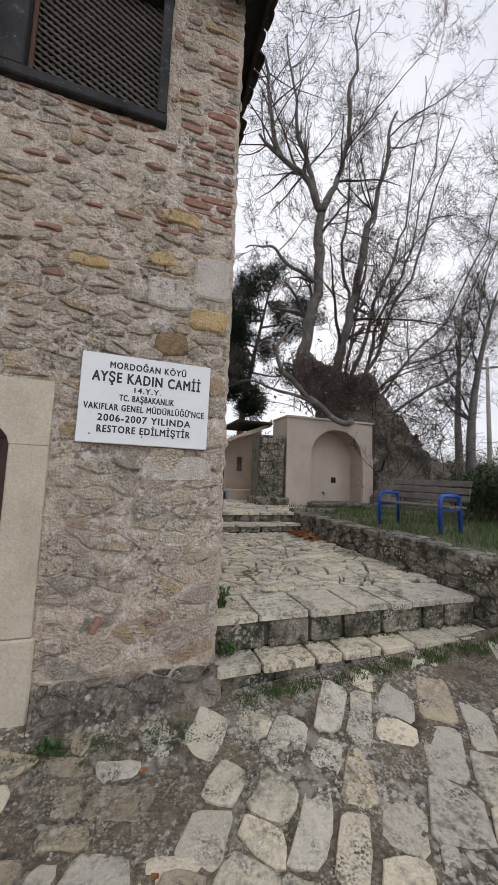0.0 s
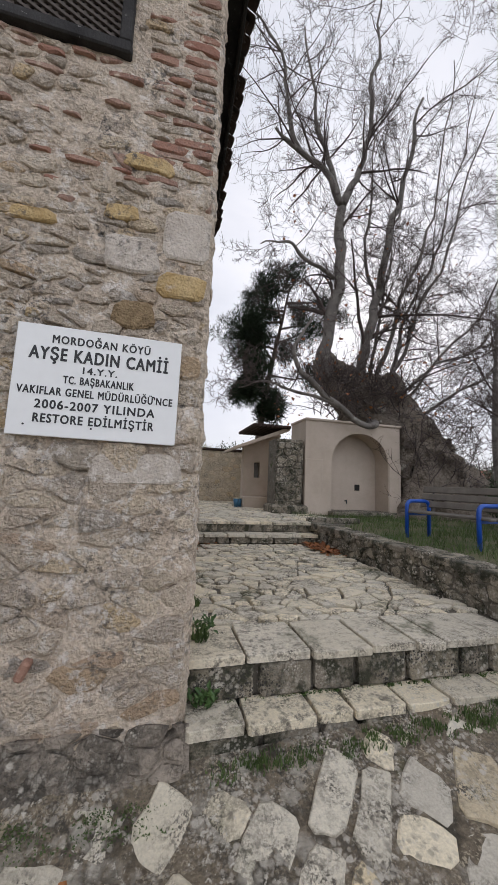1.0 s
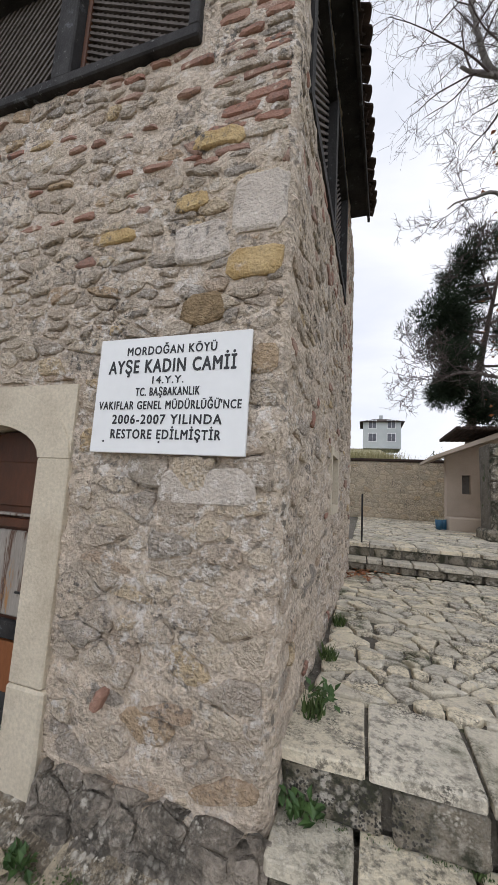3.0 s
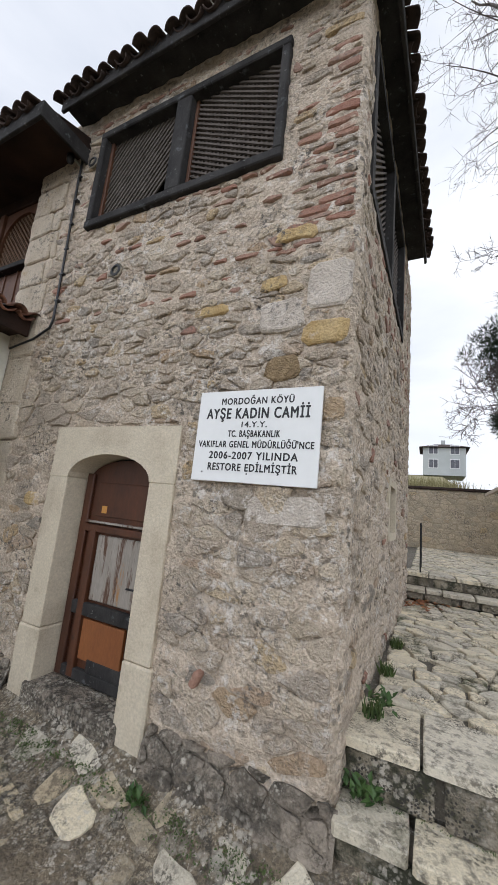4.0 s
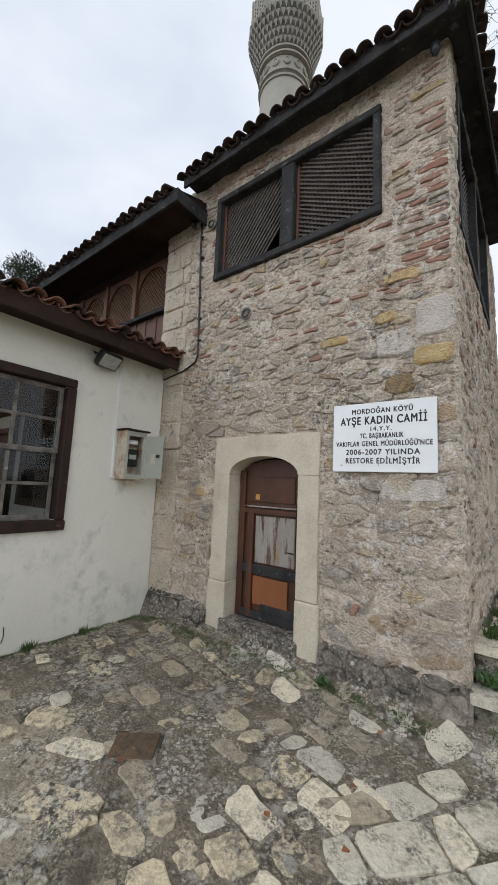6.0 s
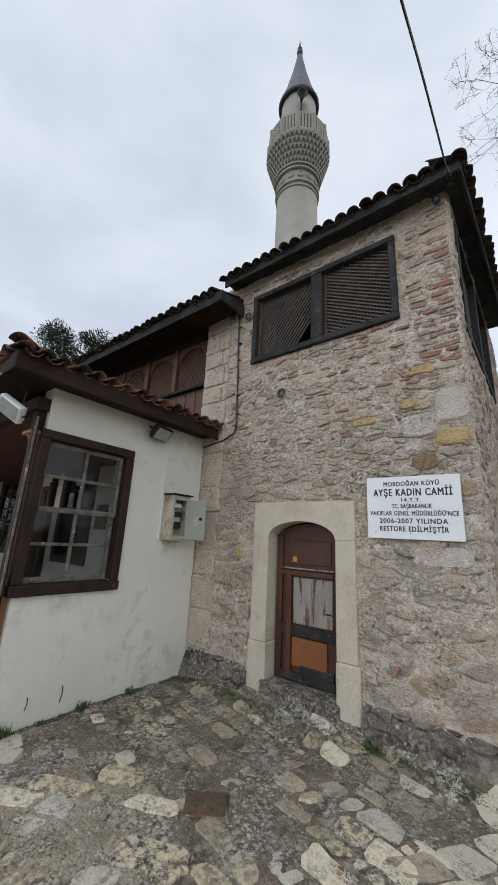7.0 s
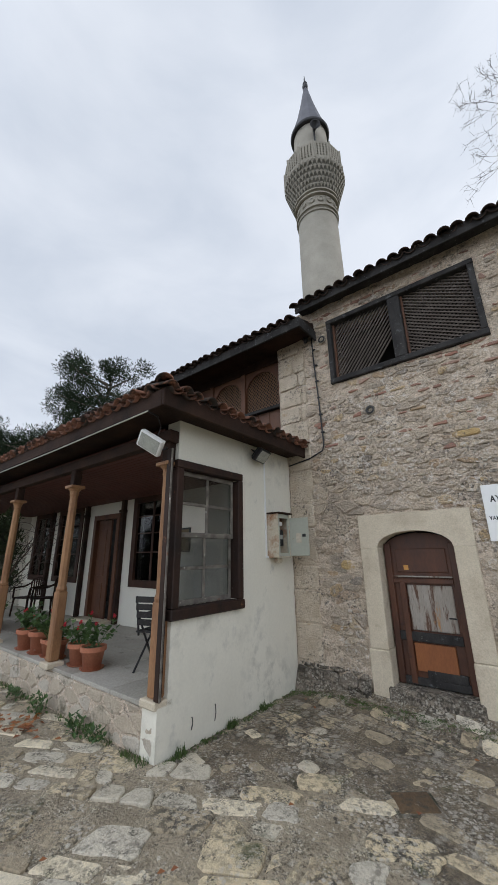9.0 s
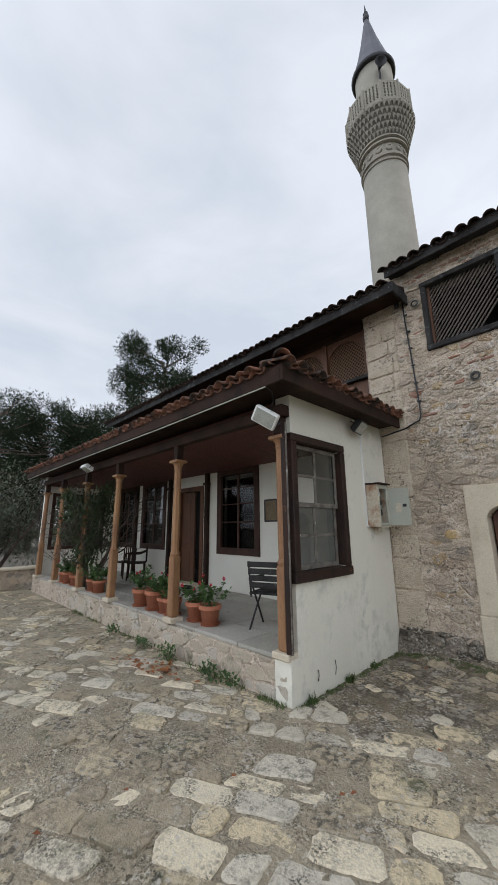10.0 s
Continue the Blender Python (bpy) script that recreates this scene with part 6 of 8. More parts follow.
def build_posts():
    first = thing("porch_post", (-2.99, 0.36, PFLOOR - 0.02), "worn brown timber porch post with turned capital on stone", "post", group="porch posts")
    part("pad", Geo().box(-0.12, 0.12, -0.11, 0.11, 0.0, 0.07, 0.012), M["ashlar"], first, "pale stone pad")
    part("lower_shaft", Geo().box(-0.068, 0.068, -0.068, 0.068, 0.07, 0.92, 0.018), M["post"], first)
    part("upper_shaft", Geo().lathe([(0.068, 0.92), (0.075, 0.95), (0.058, 0.99), (0.062, 1.5), (0.056, 2.22), (0.066, 2.25), (0.056, 2.28)], 8), M["post"], first)
    part("capital", Geo().lathe([(0.058, 2.26), (0.066, 2.30), (0.095, 2.34)], 10).box(-0.105, 0.105, -0.105, 0.105, 2.34, 2.385, 0.008), M["post"], first)
    part("upper_block", Geo().box(-0.06, 0.06, -0.06, 0.06, 2.385, 2.62, 0.01), M["wood_fascia"], first)
    for x in (-5.14, -7.3, -8.98, -10.72, -12.2):
        copy_thing(first, pose(x, 0.33, PFLOOR - 0.02, 0, 0, 0))
    # worn timber board against the end wall
    b = thing("corner_board", (PLASTER - 0.03, 0.30, PFLOOR), "grey split corner board beside the porch post", "board")
    part("board", Geo().box(-0.02, 0.05, -0.03, 0.02, 0.05, 2.5, 0.008), M["frame_worn"], b)
    part("batten", Geo().box(0.05, 0.062, -0.026, -0.002, 0.05, 2.5, 0.004), M["sash_worn"], b)


build_posts()


def build_meter_box():
    x = PLASTER
    b = thing("meter_box", (x, 2.235, 1.73), "open rust-stained metal electricity meter box", "meter box")
    g = Geo().box(0.0, 0.19, -0.155, -0.14, 0, 0.60, 0.003).box(0, 0.19, 0.14, 0.155, 0, 0.60, 0.003).box(0, 0.19, -0.14, 0.14, 0, 0.015, 0.003).box(0, 0.015, -0.14, 0.14, 0.015, 0.60, 0.003)
    part("case", g, M["metal_rust"], b)
    part("hood", Geo().box(-0.0, 0.23, -0.18, 0.18, 0.602, 0.622, 0.006), M["wood_fascia"], b, "rusty brown hood")
    part("front_frame", holed(Geo(), [-0.139, 0.139], [0.02, 0.598], [(-0.105, 0.105, 0.06, 0.54)], 0.165, 0.185, Matrix(((0, 0, 1, 0), (1, 0, 0, 0), (0, 1, 0, 0), (0, 0, 0, 1)))), M["metal_grey"], b)
    me = part("meter", Geo().box(0.02, 0.12, -0.085, 0.085, 0.16, 0.38, 0.01), M["metal_dark"], b, "black electricity meter")
    part("dial", Geo().box(0.12, 0.124, -0.05, 0.06, 0.25, 0.31, 0.002), M["lens"], me)
    part("fuse_row", Geo().box(0.02, 0.11, -0.085, 0.085, 0.44, 0.50, 0.008), M["white_plastic"], b)
    m = Matrix.Translation((0.19, 0.157, 0)) @ Matrix.Rotation(radians(8), 4, "Z")
    d = part("box_door", Geo().box(0.0, 0.29, -0.016, 0.0, 0.02, 0.55, 0.004, m), M["metal_grey"], b, "open grey metal door")
    part("latch", Geo().box(0.20, 0.25, -0.035, -0.016, 0.28, 0.32, 0.004, m), M["metal_dark"], d)
    part("rust_patch", Geo().box(0.10, 0.18, -0.019, -0.0165, 0.20, 0.33, 0.001, m), M["metal_rust"], d)
    part("junction", Geo().box(0.03, 0.10, -0.03, 0.07, -0.07, -0.005, 0.008), M["metal_rust"], b)
    c = thing("cable_duct", (x, 2.04, 1.73), "white plastic cable duct on the plaster", "duct")
    part("duct", Geo().box(0, 0.018, -0.012, 0.012, 0.0, 1.40, 0.003), M["white_plastic"], c)
    part("foot", Geo().box(0, 0.018, 0.012, 0.10, 0.0, 0.024, 0.003), M["white_plastic"], c)


build_meter_box()


def floodlight(name, loc, rz, tilt, mat, label, roll=0):
    f = thing(name, loc, label, "floodlight")
    f.matrix_basis = Matrix.Translation(loc) @ Matrix.Rotation(radians(rz), 4, "Z") @ Matrix.Rotation(radians(tilt), 4, "X") @ Matrix.Rotation(radians(roll), 4, "Y")
    part("housing", Geo().box(-0.15, 0.15, -0.03, 0.04, -0.10, 0.10, 0.012), mat, f)
    part("lens", Geo().box(-0.125, 0.125, -0.035, -0.03, -0.08, 0.08, 0.002), M["lens"], f)
    part("bracket", Geo().tube([(-0.165, 0, 0), (-0.165, 0.10, 0), (0.165, 0.10, 0), (0.165, 0, 0)], 0.008, 6), M["metal_dark"], f)
    g = Geo()
    for i in range(7):
        g.box(-0.13 + 0.042 * i, -0.12 + 0.042 * i, 0.04, 0.065, -0.08, 0.08, 0.002)
    part("cooling_fins", g, mat, f)


floodlight("floodlight", (PLASTER + 0.16, 1.78, 3.12), 100, 42, M["metal_dark"], "black floodlight under the porch eave")
floodlight("floodlight", (-2.95, 0.06, 2.96), 15, 28, M["white_plastic"], "white floodlight on the porch corner post", 38)
floodlight("floodlight", (-8.3, 0.02, 3.02), 0, 60, M["white_plastic"], "white strip floodlight under the porch eave")


def build_eave_cable():
    c = thing("eave_cable", (-3, -0.1, 3.2), "white conduit along the porch fascia", "cable")
    part("conduit", Geo().tube([(-2.75, -0.14, 3.22), (-5, -0.14, 3.2), (-9, -0.14, 3.21), (-12.6, -0.14, 3.2)], 0.008, 6), M["metal_grey"], c, world=True)
    part("pigtail", Geo().tube([(-2.75, -0.14, 3.22), (-2.80, 0.02, 3.22), (-2.9, 0.15, 3.16), (-2.97, 0.16, 3.05)], 0.008, 6), M["metal_dark"], c, world=True)


build_eave_cable()


def smooth_line(pts, n=6):
    """A Catmull-Rom line through a few points."""
    P = [Vector(p) for p in pts]
    P = [P[0] * 2 - P[1]] + P + [P[-1] * 2 - P[-2]]
    out = []
    for i in range(1, len(P) - 2):
        for k in range(n):
            t = k / n
            out.append(0.5 * (2 * P[i] + (P[i + 1] - P[i - 1]) * t + (2 * P[i - 1] - 5 * P[i] + 4 * P[i + 1] - P[i + 2]) * t * t + (3 * P[i] - P[i - 1] - 3 * P[i + 1] + P[i + 2]) * t ** 3))
    return out + [P[-2]]


def build_overhead_cable():
    c = thing("overhead_cable", (0.9, 2.4, 5.9), "black overhead cable fixed at the eaves", "cable")
    a = Vector((0.86, 2.40, 5.70))
    path = smooth_line([a, (0.868, 1.1, 5.33), (0.877, -0.23, 4.83), (0.89, -3.5, 4.25), (0.95, -9.0, 4.7), (1.0, -16.0, 6.2)])
    part("wire", Geo().tube(path, 0.009, 6), M["metal_dark"], c, world=True)
    part("anchor", Geo().lathe([(0.02, -0.02), (0.035, 0), (0.02, 0.1)], 8, Matrix.Translation(a)), M["metal_dark"], c, world=True)


build_overhead_cable()


def leaf_quad(g, p, d, up, length, width):
    """A small folded leaf: two triangles along its rib."""
    side = d.cross(up)
    if side.length < 1e-4:
        side = d.orthogonal()
    side = side.normalized() * width / 2
    tip, mid = p + d * length, p + d * length * 0.45
    nn = side.cross(d).normalized() * width * 0.18
    g.add([p, mid + side + nn, tip, mid - side + nn], [(0, 1, 2), (0, 2, 3)])


def rand_dir(rng):
    z, a = rng.uniform(-1, 1), rng.uniform(0, 2 * math.pi)
    s = math.sqrt(1 - z * z)
    return Vector((s * math.cos(a), s * math.sin(a), z))


def build_pots():
    rng = random.Random(51)
    spots = [(-4.55, 0.56, 0.15, True), (-4.88, 0.56, 0.15, True), (-5.42, 0.50, 0.14, False), (-5.66, 0.52, 0.13, False), (-5.98, 0.52, 0.17, True), (-6.42, 0.50, 0.16, True),
             (-8.30, 0.50, 0.14, False), (-8.62, 0.50, 0.14, False), (-9.3, 0.50, 0.15, False), (-9.75, 0.50, 0.13, True), (-10.2, 0.5, 0.15, False), (-10.5, 0.5, 0.14, True)]
    for x, y, r, bloom in spots:
        p = thing("flower_pot", (x, y, PFLOOR), "terracotta pot with a leafy geranium" + (" in red bloom" if bloom else ""), "flower pot", group="flower pots on the porch edge")
        h = r * 1.75
        part("pot", Geo().lathe([(r * 0.68, 0), (r * 0.93, h * 0.8), (r * 0.98, h * 0.8)], 18), M["pot"], p, smooth=True)
        part("rim", Geo().lathe([(r * 0.97, h * 0.78), (r * 1.06, h * 0.80), (r * 1.06, h), (r * 0.92, h), (r * 0.9, h * 0.85)], 18), M["pot"], p)
        part("saucer", Geo().lathe([(r * 0.85, 0.001), (r * 1.0, 0.025), (r * 0.96, 0.025), (r * 0.7, 0.008)], 18), M["pot"], p)
        part("earth", Geo().lathe([(r * 0.93, h * 0.84), (r * 0.93, h * 0.9)], 14), M["soil"], p)
        stems, leaves, heads = Geo(), Geo(), Geo()
        for k in range(rng.randint(8, 13)):
            d = (Vector((0, 0, 1)) + 0.75 * rand_dir(rng)).normalized()
            L = rng.uniform(0.15, 0.42)
            a = Vector((rng.uniform(-0.4, 0.4) * r, rng.uniform(-0.4, 0.4) * r, h * 0.88))
            b = a + d * L
            stems.tube([a, (a + b) / 2 + Vector((0, 0, 0.02)), b], 0.004, 4)
            for j in range(11):
                q = a.lerp(b, rng.uniform(0.4, 1.05))
                dd = (rand_dir(rng) + Vector((0, 0, 0.2))).normalized()
                leaf_quad(leaves, q, dd, Vector((0, 0, 1)), rng.uniform(0.05, 0.10), rng.uniform(0.05, 0.09))
            if bloom and k < 3:
                top = b + Vector((0, 0, 0.08))
                stems.tube([b, top], 0.003, 4)
                for j in range(16):
                    leaf_quad(heads, top, rand_dir(rng), Vector((0, 0, 1)), 0.035, 0.03)
        part("stems", stems, M["leaf"], p)
        part("leaves", leaves, M["leaf"], p)
        if heads.v:
            part("flowers", heads, M["red"], p, "red flower heads")


build_pots()


def build_chairs():
    c = thing("folding_chair", (-3.85, 1.05, PFLOOR), "dark slatted garden chair on the porch floor", "chair", 200)
    for x in (-0.21, 0.21):
        part("leg", Geo().tube([(x, -0.22, 0), (x, 0.18, 0.62)], 0.014, 6), M["metal_dark"], c)
        part("leg", Geo().tube([(x, 0.22, 0), (x, -0.2, 0.45)], 0.014, 6), M["metal_dark"], c)
        part("back_rail", Geo().tube([(x, 0.16, 0.4), (x, 0.25, 0.86)], 0.014, 6), M["metal_dark"], c)
        part("armrest", Geo().box(x - 0.025, x + 0.025, -0.24, 0.2, 0.62, 0.645, 0.006), M["wood_dark"], c)
    for i in range(5):
        part("seat_slat", Geo().box(-0.22, 0.22, -0.2 + 0.085 * i, -0.13 + 0.085 * i, 0.44, 0.46, 0.004), M["wood_dark"], c)
    for i in range(4):
        part("back_slat", Geo().box(-0.22, 0.22, 0.185 + 0.02 * i, 0.205 + 0.02 * i, 0.52 + 0.09 * i, 0.59 + 0.09 * i, 0.004), M["wood_dark"], c)
    for n, (x, y, rz) in enumerate(((-10.1, 1.85, 20), (-9.6, 2.0, -30))):
        c = thing("armchair", (x, y, PFLOOR), "brown moulded plastic armchair against the porch wall", "chair", rz, group="plastic armchairs on the porch")
        for sx in (-0.24, 0.24):
            for sy in (-0.22, 0.22):
                part("leg", Geo().tube([(sx, sy, 0), (sx * 0.92, sy * 0.9, 0.42)], [0.018, 0.024], 6), M["wood_fascia"], c)
            part("armrest", Geo().tube([(sx, -0.22, 0.40), (sx * 1.08, -0.2, 0.64), (sx * 1.08, 0.1, 0.66), (sx, 0.24, 0.72)], 0.022, 6), M["wood_fascia"], c)
        part("seat", Geo().box(-0.24, 0.24, -0.24, 0.24, 0.40, 0.43, 0.012), M["wood_fascia"], c)
        g = Geo()
        for k in range(7):
            u = -0.21 + 0.07 * k
            g.box(u - 0.022, u + 0.022, 0.23 + 0.02 * (1 - (k - 3) ** 2 / 9), 0.25 + 0.02 * (1 - (k - 3) ** 2 / 9), 0.43, 0.84 - 0.012 * (k - 3) ** 2, 0.006)
        part("backrest", g, M["wood_fascia"], c)
        part("top_rail", Geo().tube([(-0.24, 0.24, 0.72), (-0.15, 0.25, 0.83), (0, 0.26, 0.86), (0.15, 0.25, 0.83), (0.24, 0.24, 0.72)], 0.02, 6), M["wood_fascia"], c)
    s = thing("shoes", (-7.35, 2.05, PFLOOR), "pair of black shoes at the porch door", "shoes")
    for k in (0, 1):
        part("shoe", Geo().lathe([(0.04, 0), (0.045, 0.03), (0.03, 0.07), (0.01, 0.08)], 10, Matrix.Translation((0.11 * k, 0, 0)) @ Matrix.Diagonal((1, 2.6, 1, 1))), M["metal_dark"], s, smooth=True)


build_chairs()


# ---- trees and plants ----
def grow(g, p, d, length, r, depth, rng, up=0.12, wander=0.28, twigs=None, kids=(5, 8), low=0.3):
    """A limb that wanders and bears thinner limbs along its length; the last two orders go into twigs."""
    n = 6 if depth > 1 else 4
    path, radii, P, D = [Vector(p)], [r], Vector(p), Vector(d).normalized()
    for i in range(n):
        D = (D + wander * rand_dir(rng) * 0.6 + Vector((0, 0, up))).normalized()
        P = P + D * length / n
        path.append(P.copy())
        radii.append(max(r * (1 - 0.75 * (i + 1) / n), 0.0025))
    out = g if depth > 1 else twigs
    out.tube(path, radii, 6 if depth > 2 else (4 if depth > 1 else 3), cap=False)
    if depth <= 0:
        return
    branch_from(g, path, radii, length, depth, rng, up, wander, twigs, kids, low)


def branch_from(g, path, radii, length, depth, rng, up=0.12, wander=0.28, twigs=None, kids=(5, 8), low=0.3):
    for k in range(rng.randint(*kids)):
        s = rng.uniform(low, 1.0) * (len(path) - 1)
        i = min(int(s), len(path) - 2)
        q = Vector(path[i]).lerp(Vector(path[i + 1]), s - i)
        axis = (Vector(path[i + 1]) - Vector(path[i])).normalized()
        d = (axis * 0.75 + rand_dir(rng) * 0.95).normalized()
        grow(g, q, d, length * rng.uniform(0.34, 0.62), max(0.0058, radii[i] * rng.uniform(0.32, 0.5)), depth - 1, rng, up, wander, twigs, kids, 0.15)


def gnarl(geo, amount, scale, seed):
    off = Vector((seed, seed * 2, 0))
    geo.v = [tuple(Vector(p) + amount * Vector(noise.noise_vector(Vector(p) * scale + off)) + 0.4 * amount * Vector(noise.noise_vector(Vector(p) * scale * 2.7 + off)) + 0.16 * amount * Vector(noise.noise_vector(Vector(p) * scale * 7 + off))) for p in geo.v]
    return geo


def build_plane_tree():
    rng = random.Random(61)
    tr = thing("plane_tree", (8.1, 10.1, TERR2 - 0.04), "huge old bare plane tree with a gnarled leaning trunk", "tree")

    def limb(pts, n=6, sides=12, name="limb", mat="limb", gn=0.05):
        path = [v for v in smooth_line([Vector((*p[:3],)) for p in pts], n)]
        if mat == "limb":
            path = path[:1] + [q + 0.30 * Vector(noise.noise_vector(q * 0.55)) + 0.10 * Vector(noise.noise_vector(q * 1.7)) for q in path[1:]]
        rr = [v.x for v in smooth_line([Vector((p[3], 0, 0)) for p in pts], n)]
        g = gnarl(Geo().tube(path, rr, sides), gn, 1.3, len(path) + pts[0][0])
        part(name, g, M[mat], tr, world=True, smooth=True)
        return path, rr

    limb([(9.3, 10.3, 0.6, 1.85), (9.1, 10.3, 1.4, 1.45), (8.75, 10.5, 2.5, 1.1), (8.2, 11.0, 3.6, 1.05), (7.3, 11.5, 4.6, 0.9), (6.3, 11.5, 5.3, 0.6), (5.7, 11.2, 5.9, 0.34)], 14, 48, "trunk", "bark", 0.45)
    limb([(8.7, 10.6, 2.4, 0.8), (8.9, 10.9, 3.6, 0.7), (8.4, 11.1, 4.7, 0.5), (7.9, 11.0, 5.5, 0.3)], 12, 28, "trunk_lobe", "bark", 0.3)
    limb([(10.4, 9.8, 0.7, 0.7), (9.9, 10.0, 1.7, 0.55), (9.2, 10.3, 2.9, 0.5)], 6, 12, "root_buttress", "bark", 0.22)
    limb([(7.5, 9.2, 0.75, 0.35), (8.0, 9.6, 1.4, 0.5), (8.5, 10.1, 2.5, 0.55)], 6, 12, "root_buttress", "bark", 0.2)
    limb([(6.9, 9.25, 0.85, 0.12), (7.6, 9.4, 1.05, 0.25), (8.4, 9.8, 1.5, 0.45)], 6, 10, "root_buttress", "bark", 0.12)
    L = []
    L.append(limb([(5.7, 11.3, 5.3, 0.288), (5.45, 10.9, 6.1, 0.208), (5.75, 10.7, 8.2, 0.176), (5.97, 10.6, 11.2, 0.152)], 6))
    L.append(limb([(5.97, 10.6, 11.2, 0.136), (6.5, 10.6, 12.4, 0.112), (7.05, 10.6, 14.0, 0.088), (7.15, 10.7, 16.5, 0.068), (7.5, 10.8, 20.5, 0.024)]))
    L.append(limb([(5.97, 10.6, 11.2, 0.128), (5.2, 10.5, 12.1, 0.104), (4.2, 10.4, 12.6, 0.088), (3.5, 10.3, 13.0, 0.040)]))
    L.append(limb([(4.3, 10.4, 12.6, 0.080), (3.9, 10.4, 14.2, 0.064), (3.5, 10.4, 16.2, 0.048), (2.4, 10.3, 17.6, 0.024)]))
    L.append(limb([(5.9, 10.6, 11.2, 0.096), (5.5, 10.7, 13.0, 0.080), (5.0, 10.8, 15.2, 0.056), (4.6, 10.9, 18.2, 0.024)]))
    L.append(limb([(5.7, 10.7, 8.6, 0.072), (4.7, 10.3, 8.5, 0.056), (3.9, 10.0, 8.9, 0.040), (3.0, 9.8, 8.4, 0.016)]))
    L.append(limb([(6.9, 11.3, 5.0, 0.208), (7.2, 11.0, 7.0, 0.160), (7.8, 10.8, 10.2, 0.128), (8.5, 10.7, 13.0, 0.088), (9.2, 10.6, 16.5, 0.040)]))
    L.append(limb([(7.5, 11.2, 5.0, 0.095), (8.1, 11.0, 7.2, 0.074), (8.9, 10.9, 9.2, 0.058), (9.8, 10.7, 12.5, 0.032), (10.9, 10.6, 19.0, 0.016)]))
    L.append(limb([(7.8, 11.0, 5.2, 0.079), (8.8, 10.9, 6.9, 0.063), (9.9, 10.8, 9.5, 0.048), (12.6, 10.7, 17.0, 0.021)]))
    L.append(limb([(7.3, 11.2, 5.0, 0.063), (7.6, 11.1, 7.5, 0.053), (8.2, 11.0, 10.5, 0.037), (8.6, 10.8, 13.5, 0.016)]))
    L.append(limb([(8.0, 11.0, 4.6, 0.063), (9.6, 10.5, 6.0, 0.048), (11.4, 10.2, 7.2, 0.032), (14.2, 10.0, 13.0, 0.016)]))
    L.append(limb([(8.3, 10.8, 3.6, 0.063), (9.8, 10.2, 4.6, 0.048), (11.6, 9.8, 6.4, 0.032), (13.6, 9.6, 13.0, 0.016)]))
    L.append(limb([(8.0, 11.0, 5.0, 0.066), (9.0, 11.2, 8.0, 0.056), (10.6, 11.4, 11.5, 0.040), (13.0, 11.4, 20.0, 0.013)]))
    L.append(limb([(7.6, 11.2, 7.5, 0.059), (7.4, 11.6, 10.5, 0.053), (7.9, 11.9, 14.0, 0.033), (8.4, 12.0, 18.0, 0.013)]))
    L.append(limb([(8.2, 10.9, 4.2, 0.059), (10.2, 10.6, 6.8, 0.046), (12.4, 10.4, 9.6, 0.033), (15.5, 10.4, 17.0, 0.013)]))
    # low drooping limb over the niche
    L.append(limb([(7.1, 10.8, 3.9, 0.120), (6.6, 9.6, 3.72, 0.104), (5.7, 9.3, 3.62, 0.088), (5.0, 9.2, 3.85, 0.080), (4.3, 9.1, 4.6, 0.064), (3.9, 9.0, 5.3, 0.048), (4.3, 9.0, 6.2, 0.024)]))
    L.append(limb([(5.0, 9.2, 3.9, 0.056), (4.1, 9.2, 4.05, 0.040), (3.0, 9.1, 4.3, 0.024), (2.3, 9.0, 4.0, 0.012)]))
    fine, twigs = Geo(), Geo()
    for path, rr in L[1:5]:
        branch_from(fine, path, rr, 5.5, 4, rng, 0.02, 0.34, twigs, (4, 6), 0.15)
        branch_from(fine, path, rr, 3.2, 3, rng, 0.0, 0.38, twigs, (5, 7), 0.25)
    for path, rr in L[6:15]:
        branch_from(fine, path, rr, 6.0, 4, rng, 0.02, 0.34, twigs, (5, 7), 0.12)
        branch_from(fine, path, rr, 3.6, 3, rng, 0.0, 0.38, twigs, (7, 9), 0.2)
    for path, rr in (L[0], L[5], L[16]):
        branch_from(fine, path, rr, 3.0, 4, rng, 0.05, 0.4, twigs, (5, 7), 0.35)
    branch_from(fine, L[15][0], L[15][1], 1.8, 3, rng, 0.10, 0.4, twigs, (6, 8), 0.3)
    # a thicket of suckers over the trunk's head
    for k in range(95):
        p = Vector((rng.uniform(5.2, 8.6), rng.uniform(10.0, 11.0), rng.uniform(3.7, 5.3)))
        grow(fine, p, (rng.uniform(-1, 1), rng.uniform(-1, 0.2), rng.uniform(-0.3, 1.0)), rng.uniform(0.8, 1.8), 0.018, 2, rng, 0.06, 0.5, twigs, (4, 6), 0.1)
    for k in range(70):
        p = Vector((rng.uniform(7.3, 10.2), rng.uniform(8.9, 9.6), rng.uniform(1.2, 4.6)))
        grow(fine, p, (rng.uniform(-1, 1), rng.uniform(-0.8, 0.2), rng.uniform(-0.2, 1.0)), rng.uniform(0.6, 1.5), 0.014, 2, rng, 0.06, 0.5, twigs, (4, 6), 0.1)
    tagged(part("boughs", fine, M["twig"], tr, world=True, smooth=True), kind="stuff")
    tagged(part("twigs", twigs, M["twig"], tr, world=True), kind="stuff")
    dry = Geo()
    for k in range(420):
        p = Vector((rng.uniform(3.8, 10.5), rng.uniform(9.4, 11.0), rng.uniform(3.2, 6.0) + (rng.random() ** 4) * 6))
        leaf_quad(dry, p, rand_dir(rng), Vector((0, 0, 1)), rng.uniform(0.07, 0.14), rng.uniform(0.07, 0.13))
